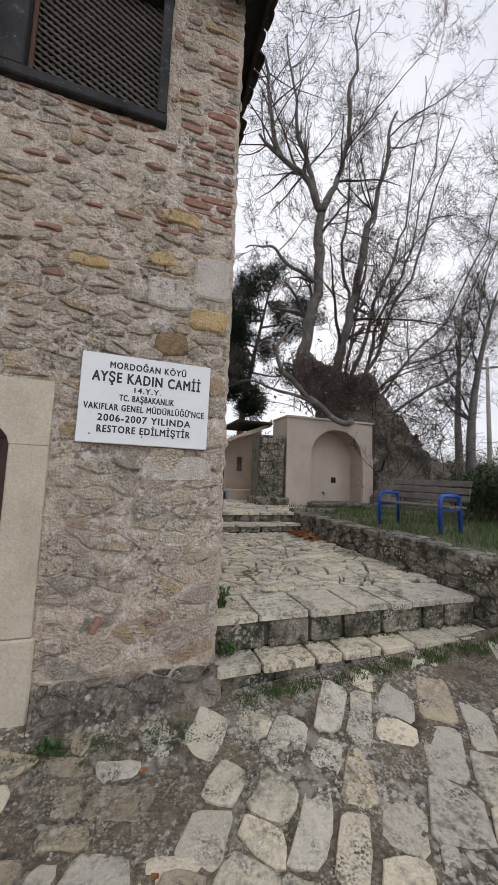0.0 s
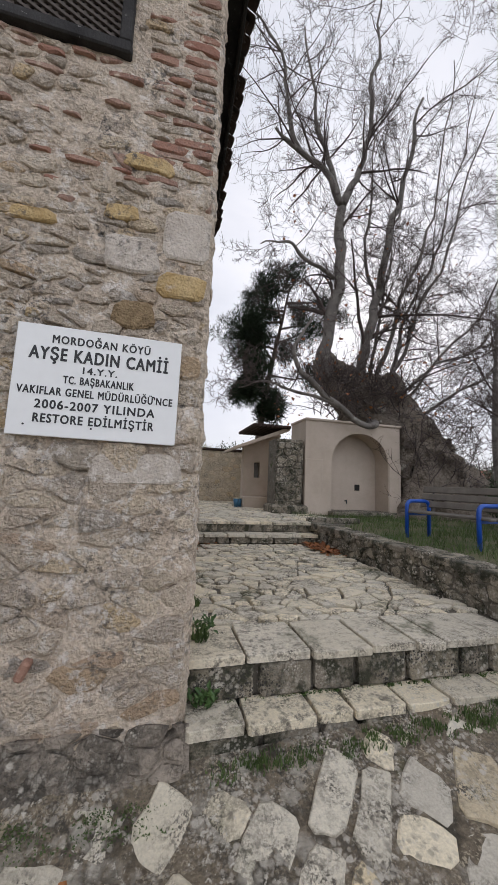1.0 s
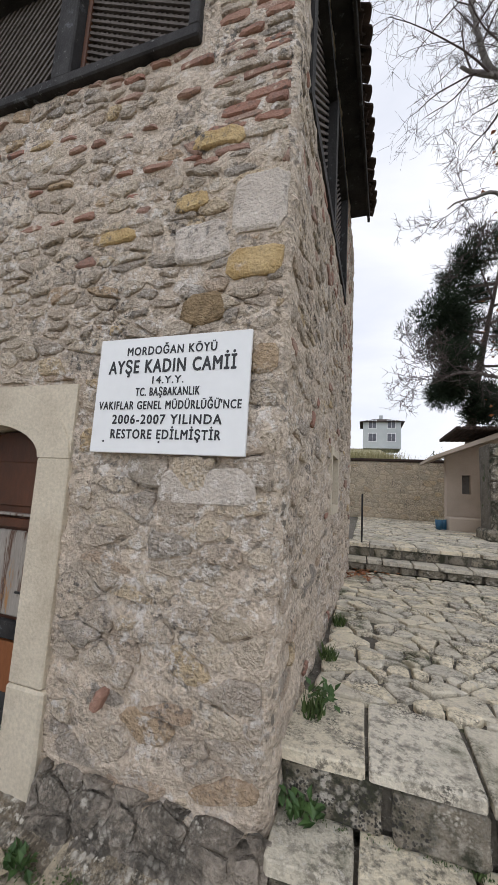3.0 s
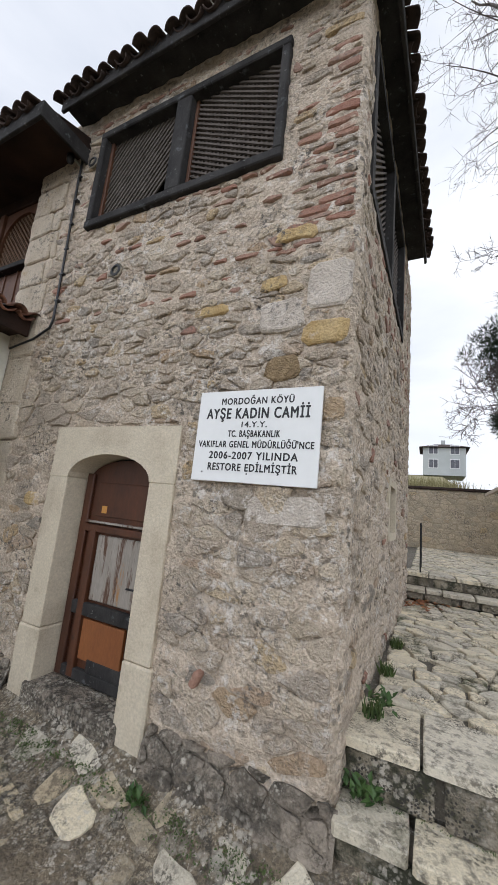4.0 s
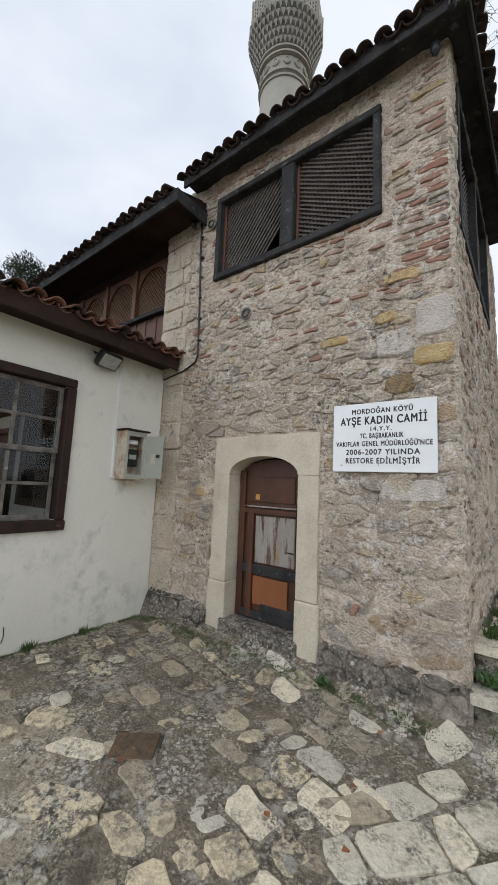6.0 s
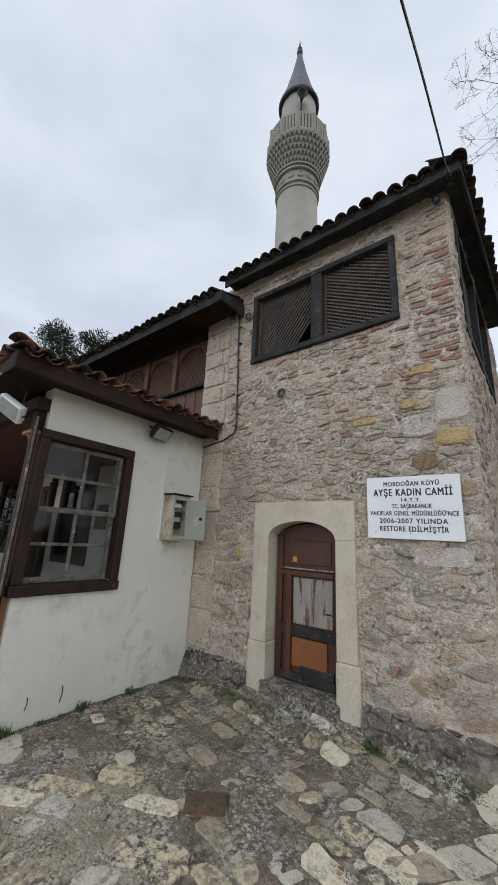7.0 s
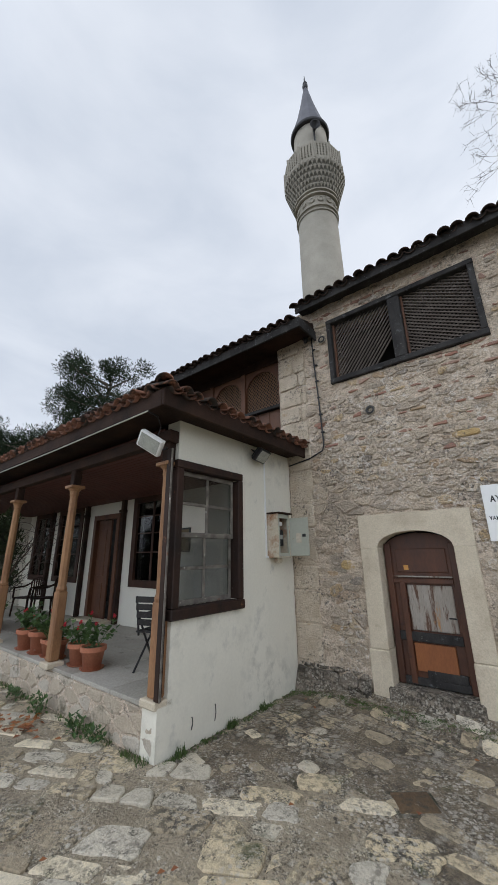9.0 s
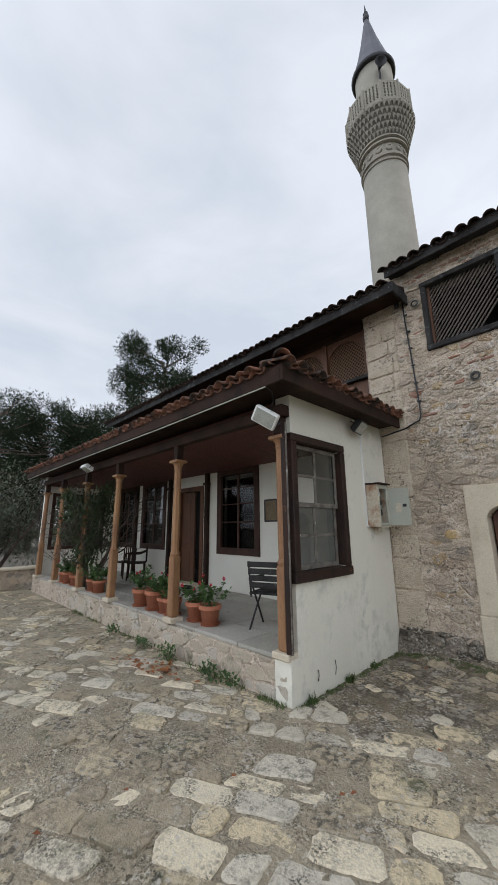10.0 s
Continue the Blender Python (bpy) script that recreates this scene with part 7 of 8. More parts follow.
    tagged(part("dry_leaves", dry, M["dry_leaf"], tr, "few withered brown leaves", world=True), kind="stuff")


build_plane_tree()


def build_bare_tree(x, y, z, h, seed, lean=(0, 0), label="slender bare tree with fine twigs"):
    rng = random.Random(seed)
    tr = thing("bare_tree", (x, y, z), label, "tree", group="bare trees in the garden")
    g, twigs, fine = Geo(), Geo(), Geo()
    path = [Vector((lean[0] * t * t + 0.15 * math.sin(3 * t + seed), lean[1] * t * t + 0.1 * math.sin(5 * t), h * t)) for t in [k / 8 for k in range(9)]]
    rr = [0.16 * (1 - 0.9 * k / 8) * h / 7 + 0.01 for k in range(9)]
    part("trunk", g.tube(path, rr, 8), M["limb"], tr, smooth=True)
    branch_from(fine, path, rr, h * 0.5, 4, rng, 0.1, 0.35, twigs, (6, 8), 0.25)
    tagged(part("boughs", fine, M["twig"], tr), kind="stuff")
    tagged(part("twigs", twigs, M["twig"], tr), kind="stuff")


build_bare_tree(11.0, 9.2, TERR2 - 0.05, 8.0, 71, (1.6, 0))
build_bare_tree(14.5, 12.5, TERR2 - 0.05, 9.0, 72, (0.6, 0.5))


def needles(g, p, r, n, rng, length=0.16, width=0.012):
    """A rounded tuft of needles on a twig's end."""
    for k in range(n):
        d = rand_dir(rng)
        q = p + d * r * rng.random() ** 0.5
        e = (d + 0.6 * rand_dir(rng) + Vector((0, 0, 0.25))).normalized()
        s = e.orthogonal().normalized() * width
        g.add([q - s, q + s, q + e * length], [(0, 1, 2)])


def build_pine(x, y, z, h, spread, seed, label, trunk_r=0.22, bare=0.25, tufts=9, density=26, lean=(0, 0), size=1.0, whorl=4.2):
    rng = random.Random(seed)
    t = thing("pine_tree", (x, y, z), label, "tree", group="dark pines")
    path = [Vector((lean[0] * s + 0.2 * math.sin(4 * s + seed), lean[1] * s + 0.15 * math.sin(3 * s), h * s)) for s in [k / 8 for k in range(9)]]
    part("trunk", Geo().tube(path, [trunk_r * (1 - 0.85 * k / 8) for k in range(9)], 8), M["old_bark"], t, smooth=True)
    limbs, crown = Geo(), Geo()
    nb = int(h * whorl)
    for k in range(nb):
        s = bare + (1 - bare) * (k + rng.random()) / nb
        i = min(int(s * 8), 7)
        a = path[i].lerp(path[i + 1], s * 8 - i)
        reach = spread * (0.35 + 0.9 * math.sin(math.pi * min(1, (1.05 - s) / (1.05 - bare)) ** 0.8)) * rng.uniform(0.55, 1.1)
        az = rng.uniform(0, 2 * math.pi)
        d = Vector((math.cos(az), math.sin(az), rng.uniform(-0.1, 0.5))).normalized()
        b = a + d * reach
        mid = (a + b) / 2 + Vector((0, 0, rng.uniform(-0.2, 0.1)))
        limbs.tube([a, mid, b], [0.05 * size, 0.03 * size, 0.01], 4, cap=False)
        for j in range(tufts):
            q = mid.lerp(b, rng.uniform(0.15, 1.1)) + rand_dir(rng) * 0.36 * size
            needles(crown, q, 0.30 * size, density, rng, 0.10 + 0.05 * size, 0.008 + 0.011 * size)
    tagged(part("limbs", limbs, M["old_bark"], t), kind="stuff")
    tagged(part("needles", crown, M["pine"], t), kind="stuff")


build_pine(4.3, 14.2, TERR2, 9.2, 2.1, 85, "dark green pine leaning behind the fountain", 0.2, 0.36, 17, 150, (1.0, 0), 1.05, 2.8)
build_pine(-22.5, 9.6, 0, 13.6, 3.6, 82, "tall dark umbrella pine beyond the porch", 0.3, 0.45, 10, 90, (0.6, 0), 1.6)
for k, (x, y, h, s) in enumerate(((-32, 8.6, 11.6, 3.4), (-36, 5.4, 12.0, 3.8), (-33, 1.6, 10.6, 3.6), (-29, 10.8, 11.0, 3.0), (-40, -3, 12.5, 4.2), (-38, 12, 12, 4.0), (-44, 5, 13, 4.4))):
    build_pine(x, y, 0, h, s, 90 + k, "dense dark pine in the wood behind the court", 0.3, 0.12, 7, 75, (0, 0), 2.4)


def build_leafy(name, x, y, z, h, rad, seed, mat, label, category, leaf=0.09, n=9000, trunks=3):
    rng = random.Random(seed)
    t = thing(name, (x, y, z), label, category)
    fine, twigs, leaves = Geo(), Geo(), Geo()
    for k in range(trunks):
        d = Vector((rng.uniform(-0.5, 0.5), rng.uniform(-0.5, 0.5), 1))
        grow(fine, (0.1 * k - 0.1, 0, 0), d, h * 0.75, 0.09 if trunks < 4 else 0.03, 2, rng, 0.05, 0.4, twigs, (6, 8), 0.2)
    blobs = [(Vector((rng.uniform(-0.65, 0.65) * rad, rng.uniform(-0.65, 0.65) * rad, h * rng.uniform(0.25, 0.85))), rad * rng.uniform(0.25, 0.5)) for _ in range(22)]
    for k in range(n):
        c, r = blobs[rng.randrange(len(blobs))]
        q = c + rand_dir(rng) * r * rng.random() ** 0.4
        leaf_quad(leaves, q, rand_dir(rng), Vector((0, 0, 1)), leaf * rng.uniform(0.6, 1.3), leaf * 0.4)
    tagged(part("branches", fine, M["old_bark"], t), kind="stuff")
    if twigs.v:
        tagged(part("twigs", twigs, M["twig"], t), kind="stuff")
    tagged(part("foliage", leaves, M[mat], t), kind="stuff")


build_leafy("olive_tree", -15.3, -0.4, 0, 3.9, 1.9, 101, "olive", "silvery olive tree behind the low wall", "tree", 0.13, 8000)
build_leafy("olive_tree", -15.8, 2.4, 0, 4.2, 2.0, 102, "olive", "silvery olive tree behind the low wall", "tree", 0.13, 8000)
build_leafy("shrub", 7.3, 5.6, TERR2 - 0.05, 1.1, 0.9, 103, "leaf_dark", "dark green garden shrub beside the bench", "shrub", 0.09, 5000, 5)
build_leafy("shrub", 8.6, 6.6, TERR2 - 0.05, 1.3, 1.0, 104, "leaf_dark", "dark green garden shrub behind the bench", "shrub", 0.09, 5000, 5)
for k, (x, y, h, r) in enumerate(((12.2, 14.5, 2.4, 1.7), (15.5, 13.4, 2.0, 1.5), (18.5, 17.0, 2.8, 2.2), (10.4, 8.2, 1.2, 0.9), (26, 22, 3.2, 3.0), (32, 28, 3.6, 3.5))):
    build_leafy("bush", x, y, TERR2 - 0.05, h, r, 140 + k, "leaf_dark" if k % 2 else "olive", "dull green bush in the garden under the plane tree", "bush", 0.14, 3500, 5)
build_leafy("vine", -8.9, 0.45, PFLOOR, 2.6, 0.75, 105, "leaf_dark", "leafy vine climbing a porch post", "vine", 0.10, 5200, 5)
for k, (x, y, h, r) in enumerate(((30, 52, 7, 6), (48, 54, 8, 7), (60, 45, 8, 7), (22, 60, 9, 7), (66, 34, 8, 6), (14, 62, 8, 6))):
    build_leafy("far_tree", x, y, 0.9, h, r, 110 + k, "leaf_dark", "dark tree in the distant grove", "tree", 0.5, 2600, 2)


def build_low_wall():
    g = Geo().box(-13.6, -13.2, -9, 0.9, -0.03, 0.55, 0.02)
    w = tagged(solid("boundary_wall", g, M["mortar"]), "low rubble boundary wall beyond the porch", "wall", kind="structure")
    m = Matrix.Translation((-13.2, 0, 0)) @ Matrix(((0, 0, 1, 0), (1, 0, 0, 0), (0, 1, 0, 0), (0, 0, 0, 1)))
    rubble_face(w, m, -3.0, 0.9, 0.0, 0.5, 0.26, 1.5, "rubble", "rubble_i", 121, 60, 0.015, 0.02)
    part("coping", Geo().box(-13.68, -13.12, -9, 0.95, 0.552, 0.62, 0.015), M["ashlar"], w, world=True)


build_low_wall()


def blades(g, rng, x, y, z, n, r, h, w=0.006):
    if z == 0.0 and y < FRONT:
        z = ground_rise(x, y)
    for k in range(n):
        a, d = rng.uniform(0, 2 * math.pi), r * rng.random() ** 0.5
        px, py = x + d * math.cos(a), y + d * math.sin(a)
        b = rng.uniform(0, math.pi)
        hh = h * rng.uniform(0.5, 1.2)
        lx, ly = rng.uniform(-0.5, 0.5) * hh, rng.uniform(-0.5, 0.5) * hh
        g.add([(px - w * math.cos(b), py - w * math.sin(b), z), (px + w * math.cos(b), py + w * math.sin(b), z), (px + lx, py + ly, z + hh)], [(0, 1, 2)])


def build_grass():
    rng = random.Random(131)
    g = Geo()
    for k in range(230):      # garden behind the retaining wall
        blades(g, rng, rng.uniform(4.05, 8.5), rng.uniform(1.6, 9.3), TERR2 - 0.05, 34, 0.3, 0.16)
    tagged(solid("grass", g, M["grass"]), "rough green grass in the raised garden", "grass", kind="stuff")
    g = Geo()
    for k in range(150):      # foot of the first step
        x = rng.uniform(0.95, 3.6)
        blades(g, rng, x, 2.66 - 0.10 * rng.random() * (0.5 + x / 3.6), 0.0, 14, 0.05, 0.035, 0.005)
    for k in range(110):      # moss in the angle of the first step
        blades(g, rng, rng.uniform(0.9, 3.5), 2.94, 0.285, 9, 0.02, 0.022, 0.006)
    for k in range(60):       # foot of the porch and of the white wall
        blades(g, rng, rng.uniform(-9, -2.95), 0.24, 0.0, 10, 0.06, 0.06, 0.006)
    for k in range(90):
        blades(g, rng, PLASTER + 0.03 + 0.04 * rng.random(), rng.uniform(0.3, 2.7), 0.0, 9, 0.04, 0.022, 0.006)
    for y in (0.55, 1.25, 1.30, 1.85):
        blades(g, rng, PLASTER + 0.05, y, 0.0, 40, 0.05, 0.08, 0.008)
    for k in range(240):      # foot of the stone wall
        blades(g, rng, rng.uniform(-2.8, 0.7), FRONT - 0.17 - 0.12 * rng.random() ** 2, 0.0, 16, 0.05, 0.010, 0.007)
    for x, y, z in ((0.90, 2.98, 0.28), (0.92, 3.2, TERR1), (0.93, 3.9, TERR1), (0.95, 4.6, TERR1)):
        blades(g, rng, x, y, z, 70, 0.06, 0.09, 0.008)
    tagged(solid("weeds", g, M["grass"]), "small weeds and moss along the wall feet", "weeds", kind="stuff")
    g = Geo()
    for x, y, n, s in ((-3.7, 0.16, 60, 0.12), (-4.0, 0.14, 70, 0.14), (-4.9, 0.1, 90, 0.16), (-5.6, 0.12, 60, 0.13), (-0.22, 2.52, 30, 0.05), (0.90, 2.90, 50, 0.08), (0.95, 3.3, 40, 0.07), (-6.6, 0.1, 60, 0.13)):
        for k in range(n):
            z0 = 0.29 if x > 0.89 and y < 3 else (TERR1 if x > 0.9 else ground_rise(x, y))
            leaf_quad(g, Vector((x + rng.uniform(-s, s), y + rng.uniform(-s, s) * 0.6, z0 + 0.02 + rng.random() * s)), (rand_dir(rng) + Vector((0, 0, 0.6))).normalized(), Vector((0, 0, 1)), 0.06, 0.035)
    tagged(solid("leafy_weeds", g, M["leaf"]), "small green broad-leaved weeds at the plinth", "weeds", kind="stuff")
    g = Geo()
    for k in range(150):
        x, y = rng.gauss(3.45, 0.12), rng.uniform(6.0, 7.05)
        leaf_quad(g, Vector((min(x, 3.6), y, TERR1 + 0.01 + 0.03 * rng.random())), (rand_dir(rng) * Vector((1, 1, 0.2))).normalized(), Vector((0, 0, 1)), 0.11, 0.09)
    for k in range(120):
        x, y, z = rng.choice(((-5.0, -0.25, 0.0), (-4.6, -0.12, 0.0), (1.05, 6.6, TERR1), (1.1, 6.9, TERR1)))
        leaf_quad(g, Vector((x + rng.gauss(0, 0.18), y + rng.gauss(0, 0.09), z + 0.02 + 0.02 * rng.random())), (rand_dir(rng) * Vector((1, 1, 0.2))).normalized(), Vector((0, 0, 1)), 0.08, 0.07)
    for k in range(40):
        leaf_quad(g, Vector((rng.uniform(-3, 3), rng.uniform(-3, 2.4), 0.035)), (rand_dir(rng) * Vector((1, 1, 0.15))).normalized(), Vector((0, 0, 1)), 0.05, 0.04)
    tagged(solid("fallen_leaves", g, M["dry_leaf"]), "drifts of fallen reddish plane leaves", "leaves", kind="stuff")


build_grass()


# ---- stones of the house walls ----
def set_stones(wall, m, seeds, poly, flat, holes, seed, near, choose, gap=0.011, skip=(0.2, 0.08), high=0.022, extra=(), clear=()):
    rng = random.Random(seed)
    made = []
    for c in cells(seeds, poly, flat, holes) + list(extra):
        q = rounded(c, gap * rng.uniform(0.6, 1.9), rng, 0.008, 0.03, True)
        if q and clear:
            u, w = sum(p[0] for p in q) / len(q), sum(p[1] for p in q) / len(q)
            if any(a < u < b and c0 < w < d for a, b, c0, d in clear) and c not in extra:
                continue
        if q:
            u, w = sum(p[0] for p in q) / len(q), sum(p[1] for p in q) / len(q)
            made.append((math.hypot(u - near[0], (w - near[1]) * 0.8), u, w, q))
    made.sort(key=lambda t: t[0])
    rest = {"rubble_i": Geo(), "brick_i": Geo()}
    for n, (_, u, w, q) in enumerate(made):
        h = max(p[1] for p in q) - min(p[1] for p in q)
        red = choose(u, w, h, rng)
        if not red and rng.random() < (skip[0] if w < 2.4 else skip[1]):
            continue          # smeared over with mortar
        top = rng.uniform(0.002, high) * (1.0 if w > 2.6 else 1.5)
        if n < 300:
            part("brick" if red else "stone", stone(Geo(), q, -0.03, top, 0.016, rng, m, 0.05), M["brick" if red else "rubble"], wall, world=True)
        else:
            stone(rest["brick_i" if red else "rubble_i"], q, -0.03, top, 0.016, rng, m, 0.05)
    for k, g in rest.items():
        if g.v:
            tagged(part("bricks" if k == "brick_i" else "stones", g, M[k], wall, world=True), kind="stuff")


def brick_courses(rng, u0, u1, w0, w1, height, lengths, ragged=0.0, jitter=0.006):
    """Level courses of thin pieces; the inner ends are ragged."""
    out, w = [], w0
    while w < w1:
        h = height * rng.uniform(0.75, 1.35)
        u = u0 + ragged * rng.random()
        tilt = rng.uniform(-0.02, 0.02)
        while u < u1 - 0.03:
            v = min(u + rng.uniform(*lengths), u1)
            if u1 - v < 0.08:
                v = u1
            d = [rng.uniform(-jitter, jitter) for _ in range(4)]
            out.append([(u + 0.004, w + d[0]), (v - 0.004, w + d[1] + tilt * (v - u)), (v - 0.004, w + h - 0.012 + d[2] + tilt * (v - u)), (u + 0.004, w + h - 0.012 + d[3])])
            u = v
        w += h
    return out


def build_front_stones():
    rng = random.Random(141)
    seeds = [q for q in scatter(rng, -2.4, CORNER, 0.0, 2.5, 0.185, 1.75) if rng.random() < 0.66]
    seeds += [q for q in scatter(rng, -2.4, CORNER, 2.55, 5.9, 0.15, 2.3) if rng.random() < 0.70]
    edge = CORNER - 0.03
    quoin = brick_courses(rng, 0.26, edge, 3.62, 4.42, 0.062, (0.16, 0.34), 0.18) + brick_courses(rng, 0.24, edge, 4.42, 5.70, 0.068, (0.14, 0.30), 0.06)
    bands = []
    for u, w, n in ((-1.5, 3.98, 4), (-0.75, 3.86, 4), (-0.2, 4.02, 3), (-1.3, 3.62, 3), (-0.35, 3.58, 4), (0.2, 3.52, 2), (-2.2, 3.35, 3), (-1.1, 3.34, 3), (-0.15, 4.22, 2), (-1.9, 4.15, 3)):
        for k in range(n):
            L = rng.uniform(0.13, 0.26)
            bands.append([(u, w), (u + L, w - 0.004), (u + L, w + 0.034 + rng.uniform(0, 0.012)), (u, w + 0.036)])
            u += L + rng.uniform(0.01, 0.06)
            w += rng.uniform(-0.02, 0.015)
    blocks = brick_courses(rng, -2.86, -2.44, 0.36, 3.1, 0.40, (0.40, 0.5)) + brick_courses(rng, -2.98, -2.44, 3.15, 5.7, 0.33, (0.3, 0.5))
    m = Matrix.Translation((0, FRONT, 0)) @ WALL_Y
    for q in blocks:
        part("quoin_block", stone(Geo(), rounded(q, 0.006, rng, 0.008, 0.03, True), -0.03, rng.uniform(0.014, 0.028), 0.018, rng, m, 0.02), M["quoin"], wall_front, "large porous cream block", world=True)
    clear = [(0.26, CORNER, 3.62, 5.75), (-3.0, -2.44, 0.3, 5.75)]
    clear += [(p[0][0] - 0.01, p[1][0] + 0.01, p[0][1] - 0.035, p[2][1] + 0.035) for p in bands]
    holes = [(DOOR[0] - 0.26, DOOR[1] + 0.26, -0.1, 2.29), (WINDOW[0] - 0.09, WINDOW[1] + 0.09, WINDOW[2] - 0.09, WINDOW[3] + 0.09)]
    quoin = [q for q in quoin if not (q[0][0] < WINDOW[1] + 0.09 and WINDOW[2] - 0.1 < q[0][1] < WINDOW[3] + 0.1)]

    def choose(u, w, h, r):
        if u > 0.2 and w > 3.6:
            return r.random() < (0.6 if w < 4.5 else 0.22)
        if w > 3.3 and u > -2.4 and h < 0.055:
            return r.random() < 0.75
        return w > 2.5 and h < 0.08 and r.random() < 0.05

    set_stones(wall_front, Matrix.Translation((0, FRONT, 0)) @ WALL_Y, seeds, [(-2.99, 0.0), (edge, 0.0), (edge, 5.72), (-2.99, 5.72)], 1.9, holes, 142, (0.0, 2.0), choose, high=0.020, extra=quoin + bands, clear=clear)


def build_side_stones():
    rng = random.Random(151)
    seeds = [q for q in scatter(rng, 0.0, 4.3, 0.5, 5.8, 0.17, 2.2) if rng.random() < 0.7]
    holes = [(SLIT[0] - 0.07, SLIT[1] + 0.07, SLIT[2] - 0.07, SLIT[3] + 0.07), (SIDE_WIN[0] - 0.1, SIDE_WIN[1] + 0.1, SIDE_WIN[2] - 0.1, SIDE_WIN[3] + 0.1)]
    set_stones(wall_side, SIDE_M, seeds, [(0.06, 0.3), (4.31, 0.3), (4.31, 5.7), (0.06, 5.7)], 1.9, holes, 152, (0.5, 2.0), lambda u, w, h, r: r.random() < (0.2 if w > 3.5 else 0.02), 0.018, (0.5, 0.3), 0.011)


def build_footing():
    """A spreading foot of dark stones along the house front."""
    g = Geo()
    prof = [(0.0, 0.0), (0.13, 0.0), (0.10, 0.08), (0.035, 0.26), (-0.02, 0.36)]
    for a, b in ((-2.86, DOOR[0] - 0.26), (DOOR[1] + 0.26, CORNER + 0.02)):
        us = steps_of(a, b, 0.12)
        n = len(prof)
        o = len(g.v)
        for u in us:
            for k, (d, w) in enumerate(prof):
                j = 0.03 * noise.noise(Vector((u * 5, w * 7, 3.1))) if 0 < k < n - 1 else 0
                g.v.append((u, FRONT - d - j, w - 0.03 + (0.05 * noise.noise(Vector((u * 3, 1.7, 0))) if k == n - 1 else 0)))
        for i in range(len(us) - 1):
            for k in range(n - 1):
                g.f.append((o + i * n + k, o + (i + 1) * n + k, o + (i + 1) * n + k + 1, o + i * n + k + 1))
    f = tagged(solid("wall_footing", g, M["footing"]), "dark lichen-stained foot of the stone wall", "wall", kind="structure")
    rng = random.Random(161)
    for a, b in ((-2.8, DOOR[0] - 0.28), (DOOR[1] + 0.28, CORNER)):
        for c in cells(scatter(rng, a, b, 0.02, 0.36, 0.2, 1.4), [(a, 0.02), (b, 0.02), (b, 0.36), (a, 0.36)], 1.4):
            q = rounded(c, 0.014, rng, 0.009, 0.03, True)
            if q:
                m = Matrix.Translation((0, FRONT - 0.125, 0.0)) @ Matrix.Rotation(radians(-15), 4, "X") @ WALL_Y
                part("foot_stone", stone(Geo(), q, -0.06, rng.uniform(-0.01, 0.012), 0.02, rng, m, 0.08), M["footing"], f, world=True)


build_front_stones()
build_side_stones()
build_footing()


def build_marked_stones():
    """The larger stones that stand out on the front by their colour."""
    rng = random.Random(181)
    m = Matrix.Translation((0, FRONT, 0)) @ WALL_Y
    for u, w, a, b, mat, label in ((0.61, 2.88, 0.30, 0.17, "ochre", "ochre sandstone block"), (0.34, 2.655, 0.28, 0.20, "tufa", "porous brown block"), (0.30, 3.04, 0.34, 0.24, "pale", "large pale block"),
                                   (0.36, 3.66, 0.34, 0.10, "ochre", "ochre sandstone block"), (-0.26, 3.16, 0.30, 0.09, "ochre", "ochre sandstone block"), (0.62, 3.22, 0.32, 0.36, "pale", "large pale corner block"),
                                   (0.22, 3.30, 0.22, 0.11, "ochre", "ochre sandstone block"), (0.42, 1.72, 0.52, 0.20, "pale", "long pale block"), (-1.98, 1.62, 0.22, 0.12, "ochre", "ochre sandstone block")):
        q = rounded([(u - a / 2, w - b / 2), (u + a / 2, w - b / 2 + rng.uniform(-0.01, 0.02)), (u + a / 2 - rng.uniform(0, 0.03), w + b / 2), (u - a / 2 + rng.uniform(0, 0.03), w + b / 2 - rng.uniform(0, 0.02))], 0.004, rng, 0.012, 0.045, True)
        part("stone", stone(Geo(), q, -0.03, 0.026, 0.02, rng, m, 0.02), M[mat], wall_front, label, world=True)


build_marked_stones()
part("brick", Geo().box(-0.024, 0.024, -0.065, 0.02, -0.05, 0.05, 0.012, pose(-0.045, FRONT, 0.68, 0, 24, 0)), M["brick"], wall_front, "red brick end sticking out of the mortar", world=True)


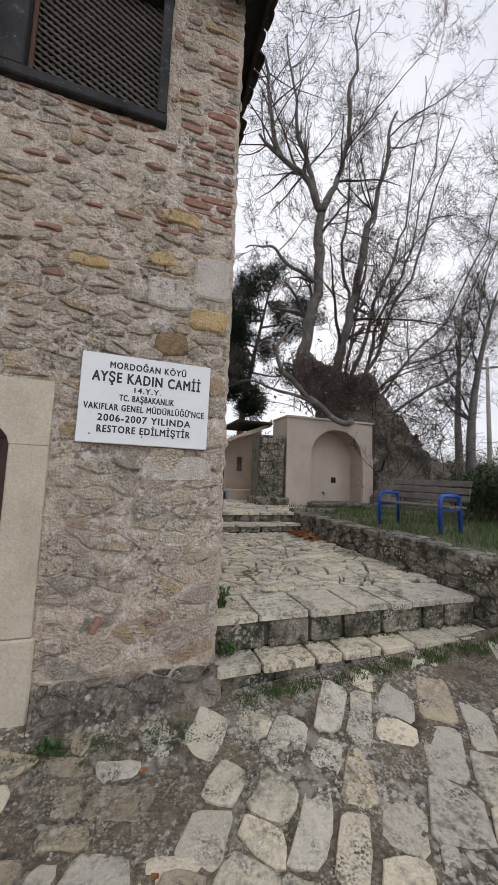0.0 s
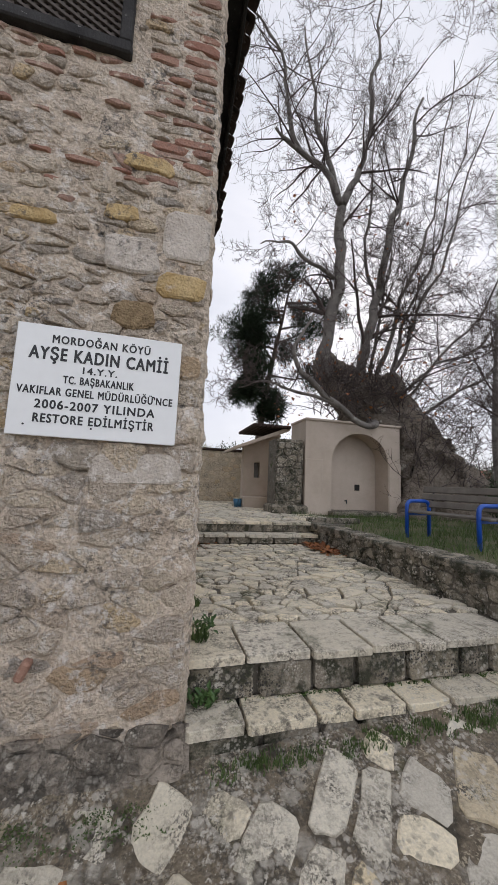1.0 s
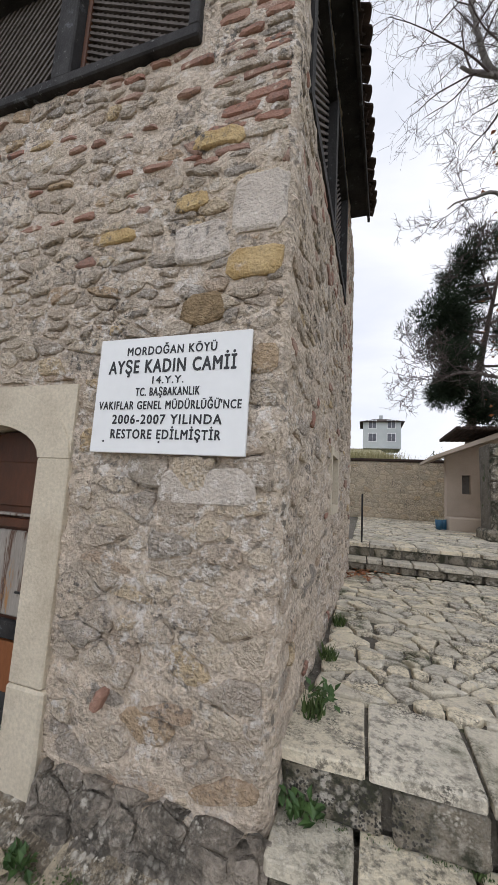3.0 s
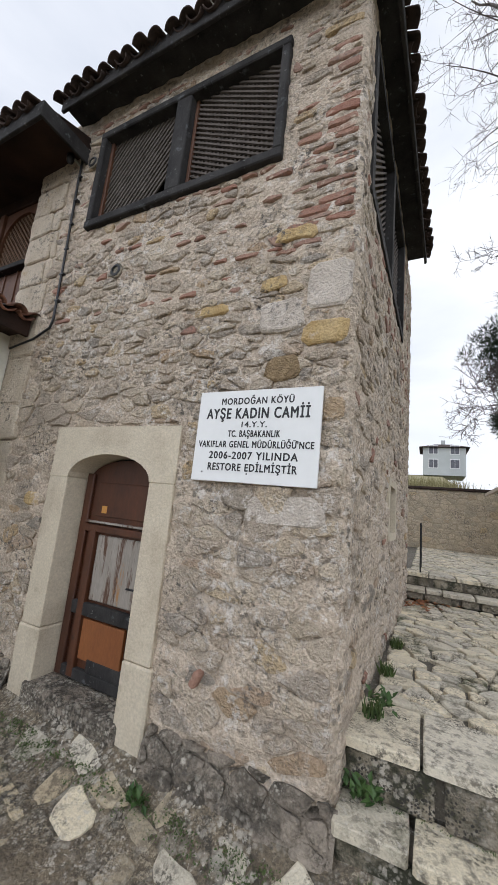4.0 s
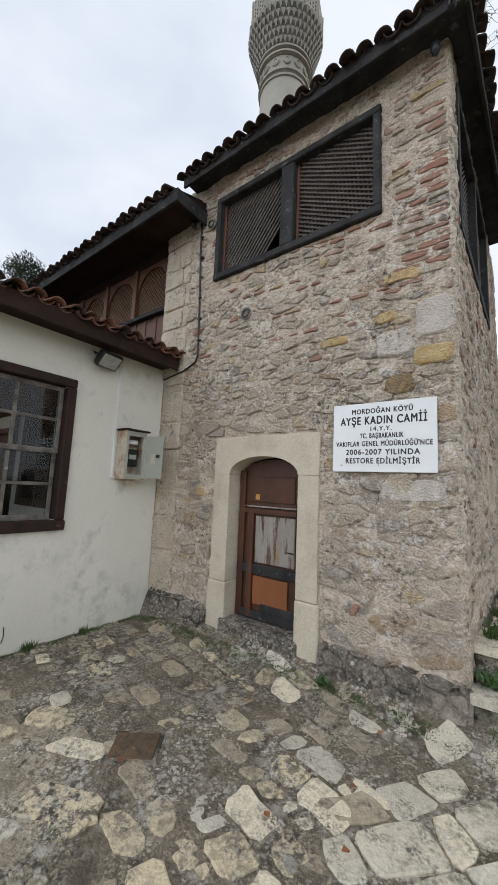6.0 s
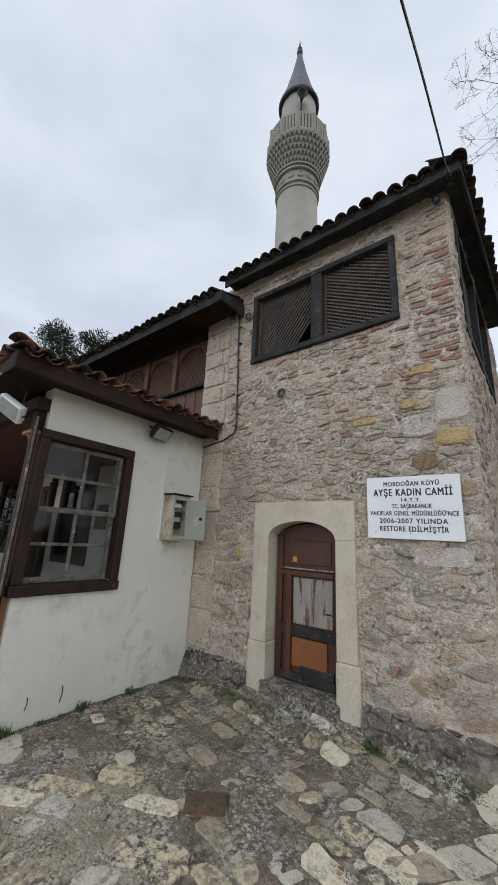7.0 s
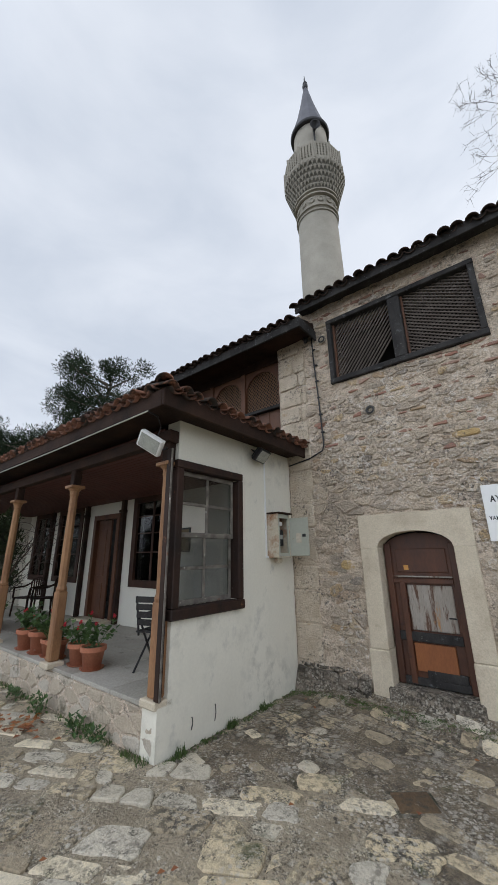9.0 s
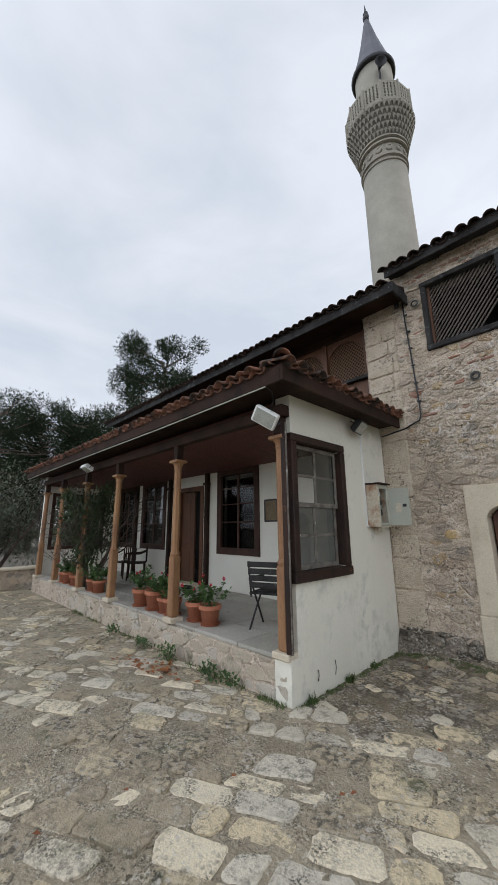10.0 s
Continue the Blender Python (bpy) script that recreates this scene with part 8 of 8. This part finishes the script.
# ---- paving ----
def lay(bed, x0, x1, y0, y1, z, lo, hi, seed, near, keep, gap, holes=(), limit=300, thick=0.05, mat="pave", rise=0.012, flat=1.0, kind=None, turn=0.0, rows=None):
    """Irregular flagstones; the nearest are parts, the rest joined. keep(x, y, rng) tells which stones show, kind(x, y, rng) their stone."""
    rng = random.Random(seed)
    made = []
    ca, sa = math.cos(radians(turn)), math.sin(radians(turn))
    field = [(x * ca + y * sa, y * ca - x * sa) for x, y in ((x0, y0), (x1, y0), (x1, y1), (x0, y1))]
    if rows:
        # rows of rough oblong slabs, their ends askew
        U, W = [p[0] for p in field], [p[1] for p in field]
        split = []
        for c in brick_courses(rng, min(U), max(U), min(W), max(W), rows[0], rows[1], 0.3, rows[0] * 0.12):
            k = [rng.uniform(-0.2, 0.2) * rows[0] for _ in range(2)]
            split.append([(c[0][0] + k[0], c[0][1]), (c[1][0] + k[1], c[1][1]), (c[2][0] - k[1], c[2][1]), (c[3][0] - k[0], c[3][1])])
    else:
        split = split_up(field, lo, hi, rng, flat)
    for c in split:
        c = [(x * ca - y * sa, y * ca + x * sa) for x, y in c]
        for u0, u1, w0, w1 in holes:
            if c and min(p[0] for p in c) < u1 and max(p[1] for p in c) > w0:
                a, b = clip_poly(c, u1, 0, -1, 0), clip_poly(c, 0, w0, 0, 1)
                c = max((a, b), key=lambda q: abs(sum(q[i - 1][0] * q[i][1] - q[i][0] * q[i - 1][1] for i in range(len(q)))) if len(q) > 2 else 0)
        if len(c) < 3 or (kind and len(c) < 4 and rng.random() < 0.5):
            continue
        x, y = sum(p[0] for p in c) / len(c), sum(p[1] for p in c) / len(c)
        if not keep(x, y, rng) or (rows and not (x0 < x < x1 and y0 < y < y1 and max(p[1] for p in c) < FRONT - 0.03)):
            continue
        q = rounded(c, gap(x, y, rng), rng, 0.011, 0.035, True)
        if q:
            made.append((math.hypot(x - near[0], y - near[1]), q, kind(x, y, rng) if kind else mat))
    made.sort(key=lambda t: t[0])
    rest = {}
    for n, (_, q, mt) in enumerate(made):
        top = z + rng.uniform(-0.008, rise)
        if n < limit:
            part("flagstone", lift(stone(Geo(), q, z - thick, top, 0.012, rng, None, 0.02)), M[mt], bed, world=True)
        else:
            stone(rest.setdefault(mt, Geo()), q, z - thick, top, 0.012, rng, None, 0.02)
    for mt, g in rest.items():
        tagged(part("flagstones", lift(g), M[mt + "_i"], bed, world=True), kind="stuff")


def mossy(x, y):
    """The damp zone before the house, with a ragged edge."""
    return y + 0.35 * (x + 1.0) + 1.1 * noise.noise(Vector((x * 0.8, y * 0.8, 1.0))) + 0.5 * noise.noise(Vector((x * 3, y * 3, 7.0))) > 0.45


def build_bed():
    """Lumpy mortar bed of the forecourt."""
    xs = steps_of(-13.1, -3.6, 0.2)[:-1] + steps_of(-3.6, 3.64, 0.045)
    ys = steps_of(-9.0, -3.0, 0.2)[:-1] + steps_of(-3.0, FRONT - 0.01, 0.045)
    g, ids = Geo(), []
    for y in ys:
        for x in xs:
            n = 0.012 * noise.noise(Vector((x * 2, y * 2, 0))) + 0.011 * noise.noise(Vector((x * 9, y * 9, 3))) + 0.006 * noise.noise(Vector((x * 19, y * 19, 5)))
            g.v.append((x, y, -0.006 + n + ground_rise(x, y)))
    k = len(xs)
    for j in range(len(ys) - 1):
        for i in range(k - 1):
            x, y = (xs[i] + xs[i + 1]) / 2, (ys[j] + ys[j + 1]) / 2
            if x < PLASTER - 0.1 and y > 0.35:
                continue
            g.f.append((j * k + i, j * k + i + 1, (j + 1) * k + i + 1, (j + 1) * k + i))
            ids.append(0 if mossy(x, y) else 1)
    me = g.mesh("pavement", M["grit"], True)
    me.materials.append(M["grit_pale"])
    me.polygons.foreach_set("material_index", ids)
    return tagged(new("pavement", me), "lichen-crusted mortar bed of the old paved forecourt", "pavement", kind="structure")


def build_paving():
    bed = build_bed()
    hole = [(-14, PLASTER + 0.02, 0.26, 4.0)]

    def gap(x, y, r):
        return r.uniform(0.008, 0.020) if x > 0.2 or not mossy(x, y) else r.uniform(0.010, 0.035)

    def kind(x, y, r):
        p = max(0.0, min(1.0, (x + 0.2) / 0.8)) * 0.75 + (0.12 if mossy(x, y) else 0.40)
        return "flag" if r.random() < p else "pave"

    def damp(x, y, r):
        return mossy(x, y) and x <= 0.45 and r.random() < 0.62

    def bare(x, y, r):
        return not mossy(x, y) and x <= 0.45 and r.random() < 0.9

    # small damp stones before the house, longer ones in slanting rows further out, broad flags before the steps
    lay(bed, -2.84, 0.6, -1.2, FRONT - 0.04, 0.0, 0, 0, 171, (-0.6, 1.6), damp, gap, (), 120, 0.03, "pave", 0.014, 1.0, kind, -14, (0.17, (0.12, 0.36)))
    lay(bed, -9.0, 0.6, -5.2, FRONT - 0.04, 0.0, 0, 0, 178, (-2.4, -0.6), bare, gap, hole, 120, 0.03, "flag", 0.014, 1.0, kind, 28, (0.20, (0.14, 0.52)))
    lay(bed, 0.2, 3.6, -5.2, FRONT - 0.04, 0.0, 0, 0, 177, (1.2, 2.0), lambda x, y, r: x > 0.35 + 0.3 * noise.noise(Vector((y * 1.5, 0, 0))) and r.random() < 0.93, gap, (), 120, 0.03, "flag", 0.014, 1.0, kind, 52, (0.21, (0.16, 0.46)))
    lay(bed, -13.1, -9.02, -5.2, 0.26, 0.0, 0.05, 0.2, 172, (-9, -1), lambda x, y, r: r.random() < 0.9, lambda x, y, r: r.uniform(0.012, 0.04), (), 0, 0.03)
    lay(terrace, 0.88, 3.62, 3.45, 7.1, TERR1, 0.016, 0.085, 173, (2.2, 3.4), lambda x, y, r: r.random() < 0.97, lambda x, y, r: r.uniform(0.010, 0.022), (), 300, 0.05, "flag", 0.012, 1.6)
    lay(terrace_upper, 0.95, 4.6, 7.84, 15.0, TERR2, 0.04, 0.16, 174, (2.2, 7.4), lambda x, y, r: True, lambda x, y, r: r.uniform(0.01, 0.022), (), 300, 0.05, "flag", 0.012, 1.5)
    # porch floor of squared slabs
    rng = random.Random(175)
    y = 0.30
    for k in range(4):
        x = PEND
        while x < PLASTER - 0.02:
            w = min(rng.uniform(0.55, 0.95), PLASTER - 0.01 - x)
            part("floor_slab", Geo().box(x + 0.004, x + w - 0.004, y + 0.004, y + 0.545, PFLOOR - 0.044, PFLOOR + rng.uniform(-0.003, 0.003), 0.006), M["slab"], porch_base, world=True)
            x += w
        y += 0.55
    # rubble showing along the plinth
    rubble_face(porch_base, Matrix.Translation((0, 0.30, 0)) @ WALL_Y, -9.5, -2.9, 0.0, PFLOOR - 0.05, 0.30, 2.0, "plinth", "plinth", 176, 200, 0.01, 0.012, name="plinth_stone")


build_paving()
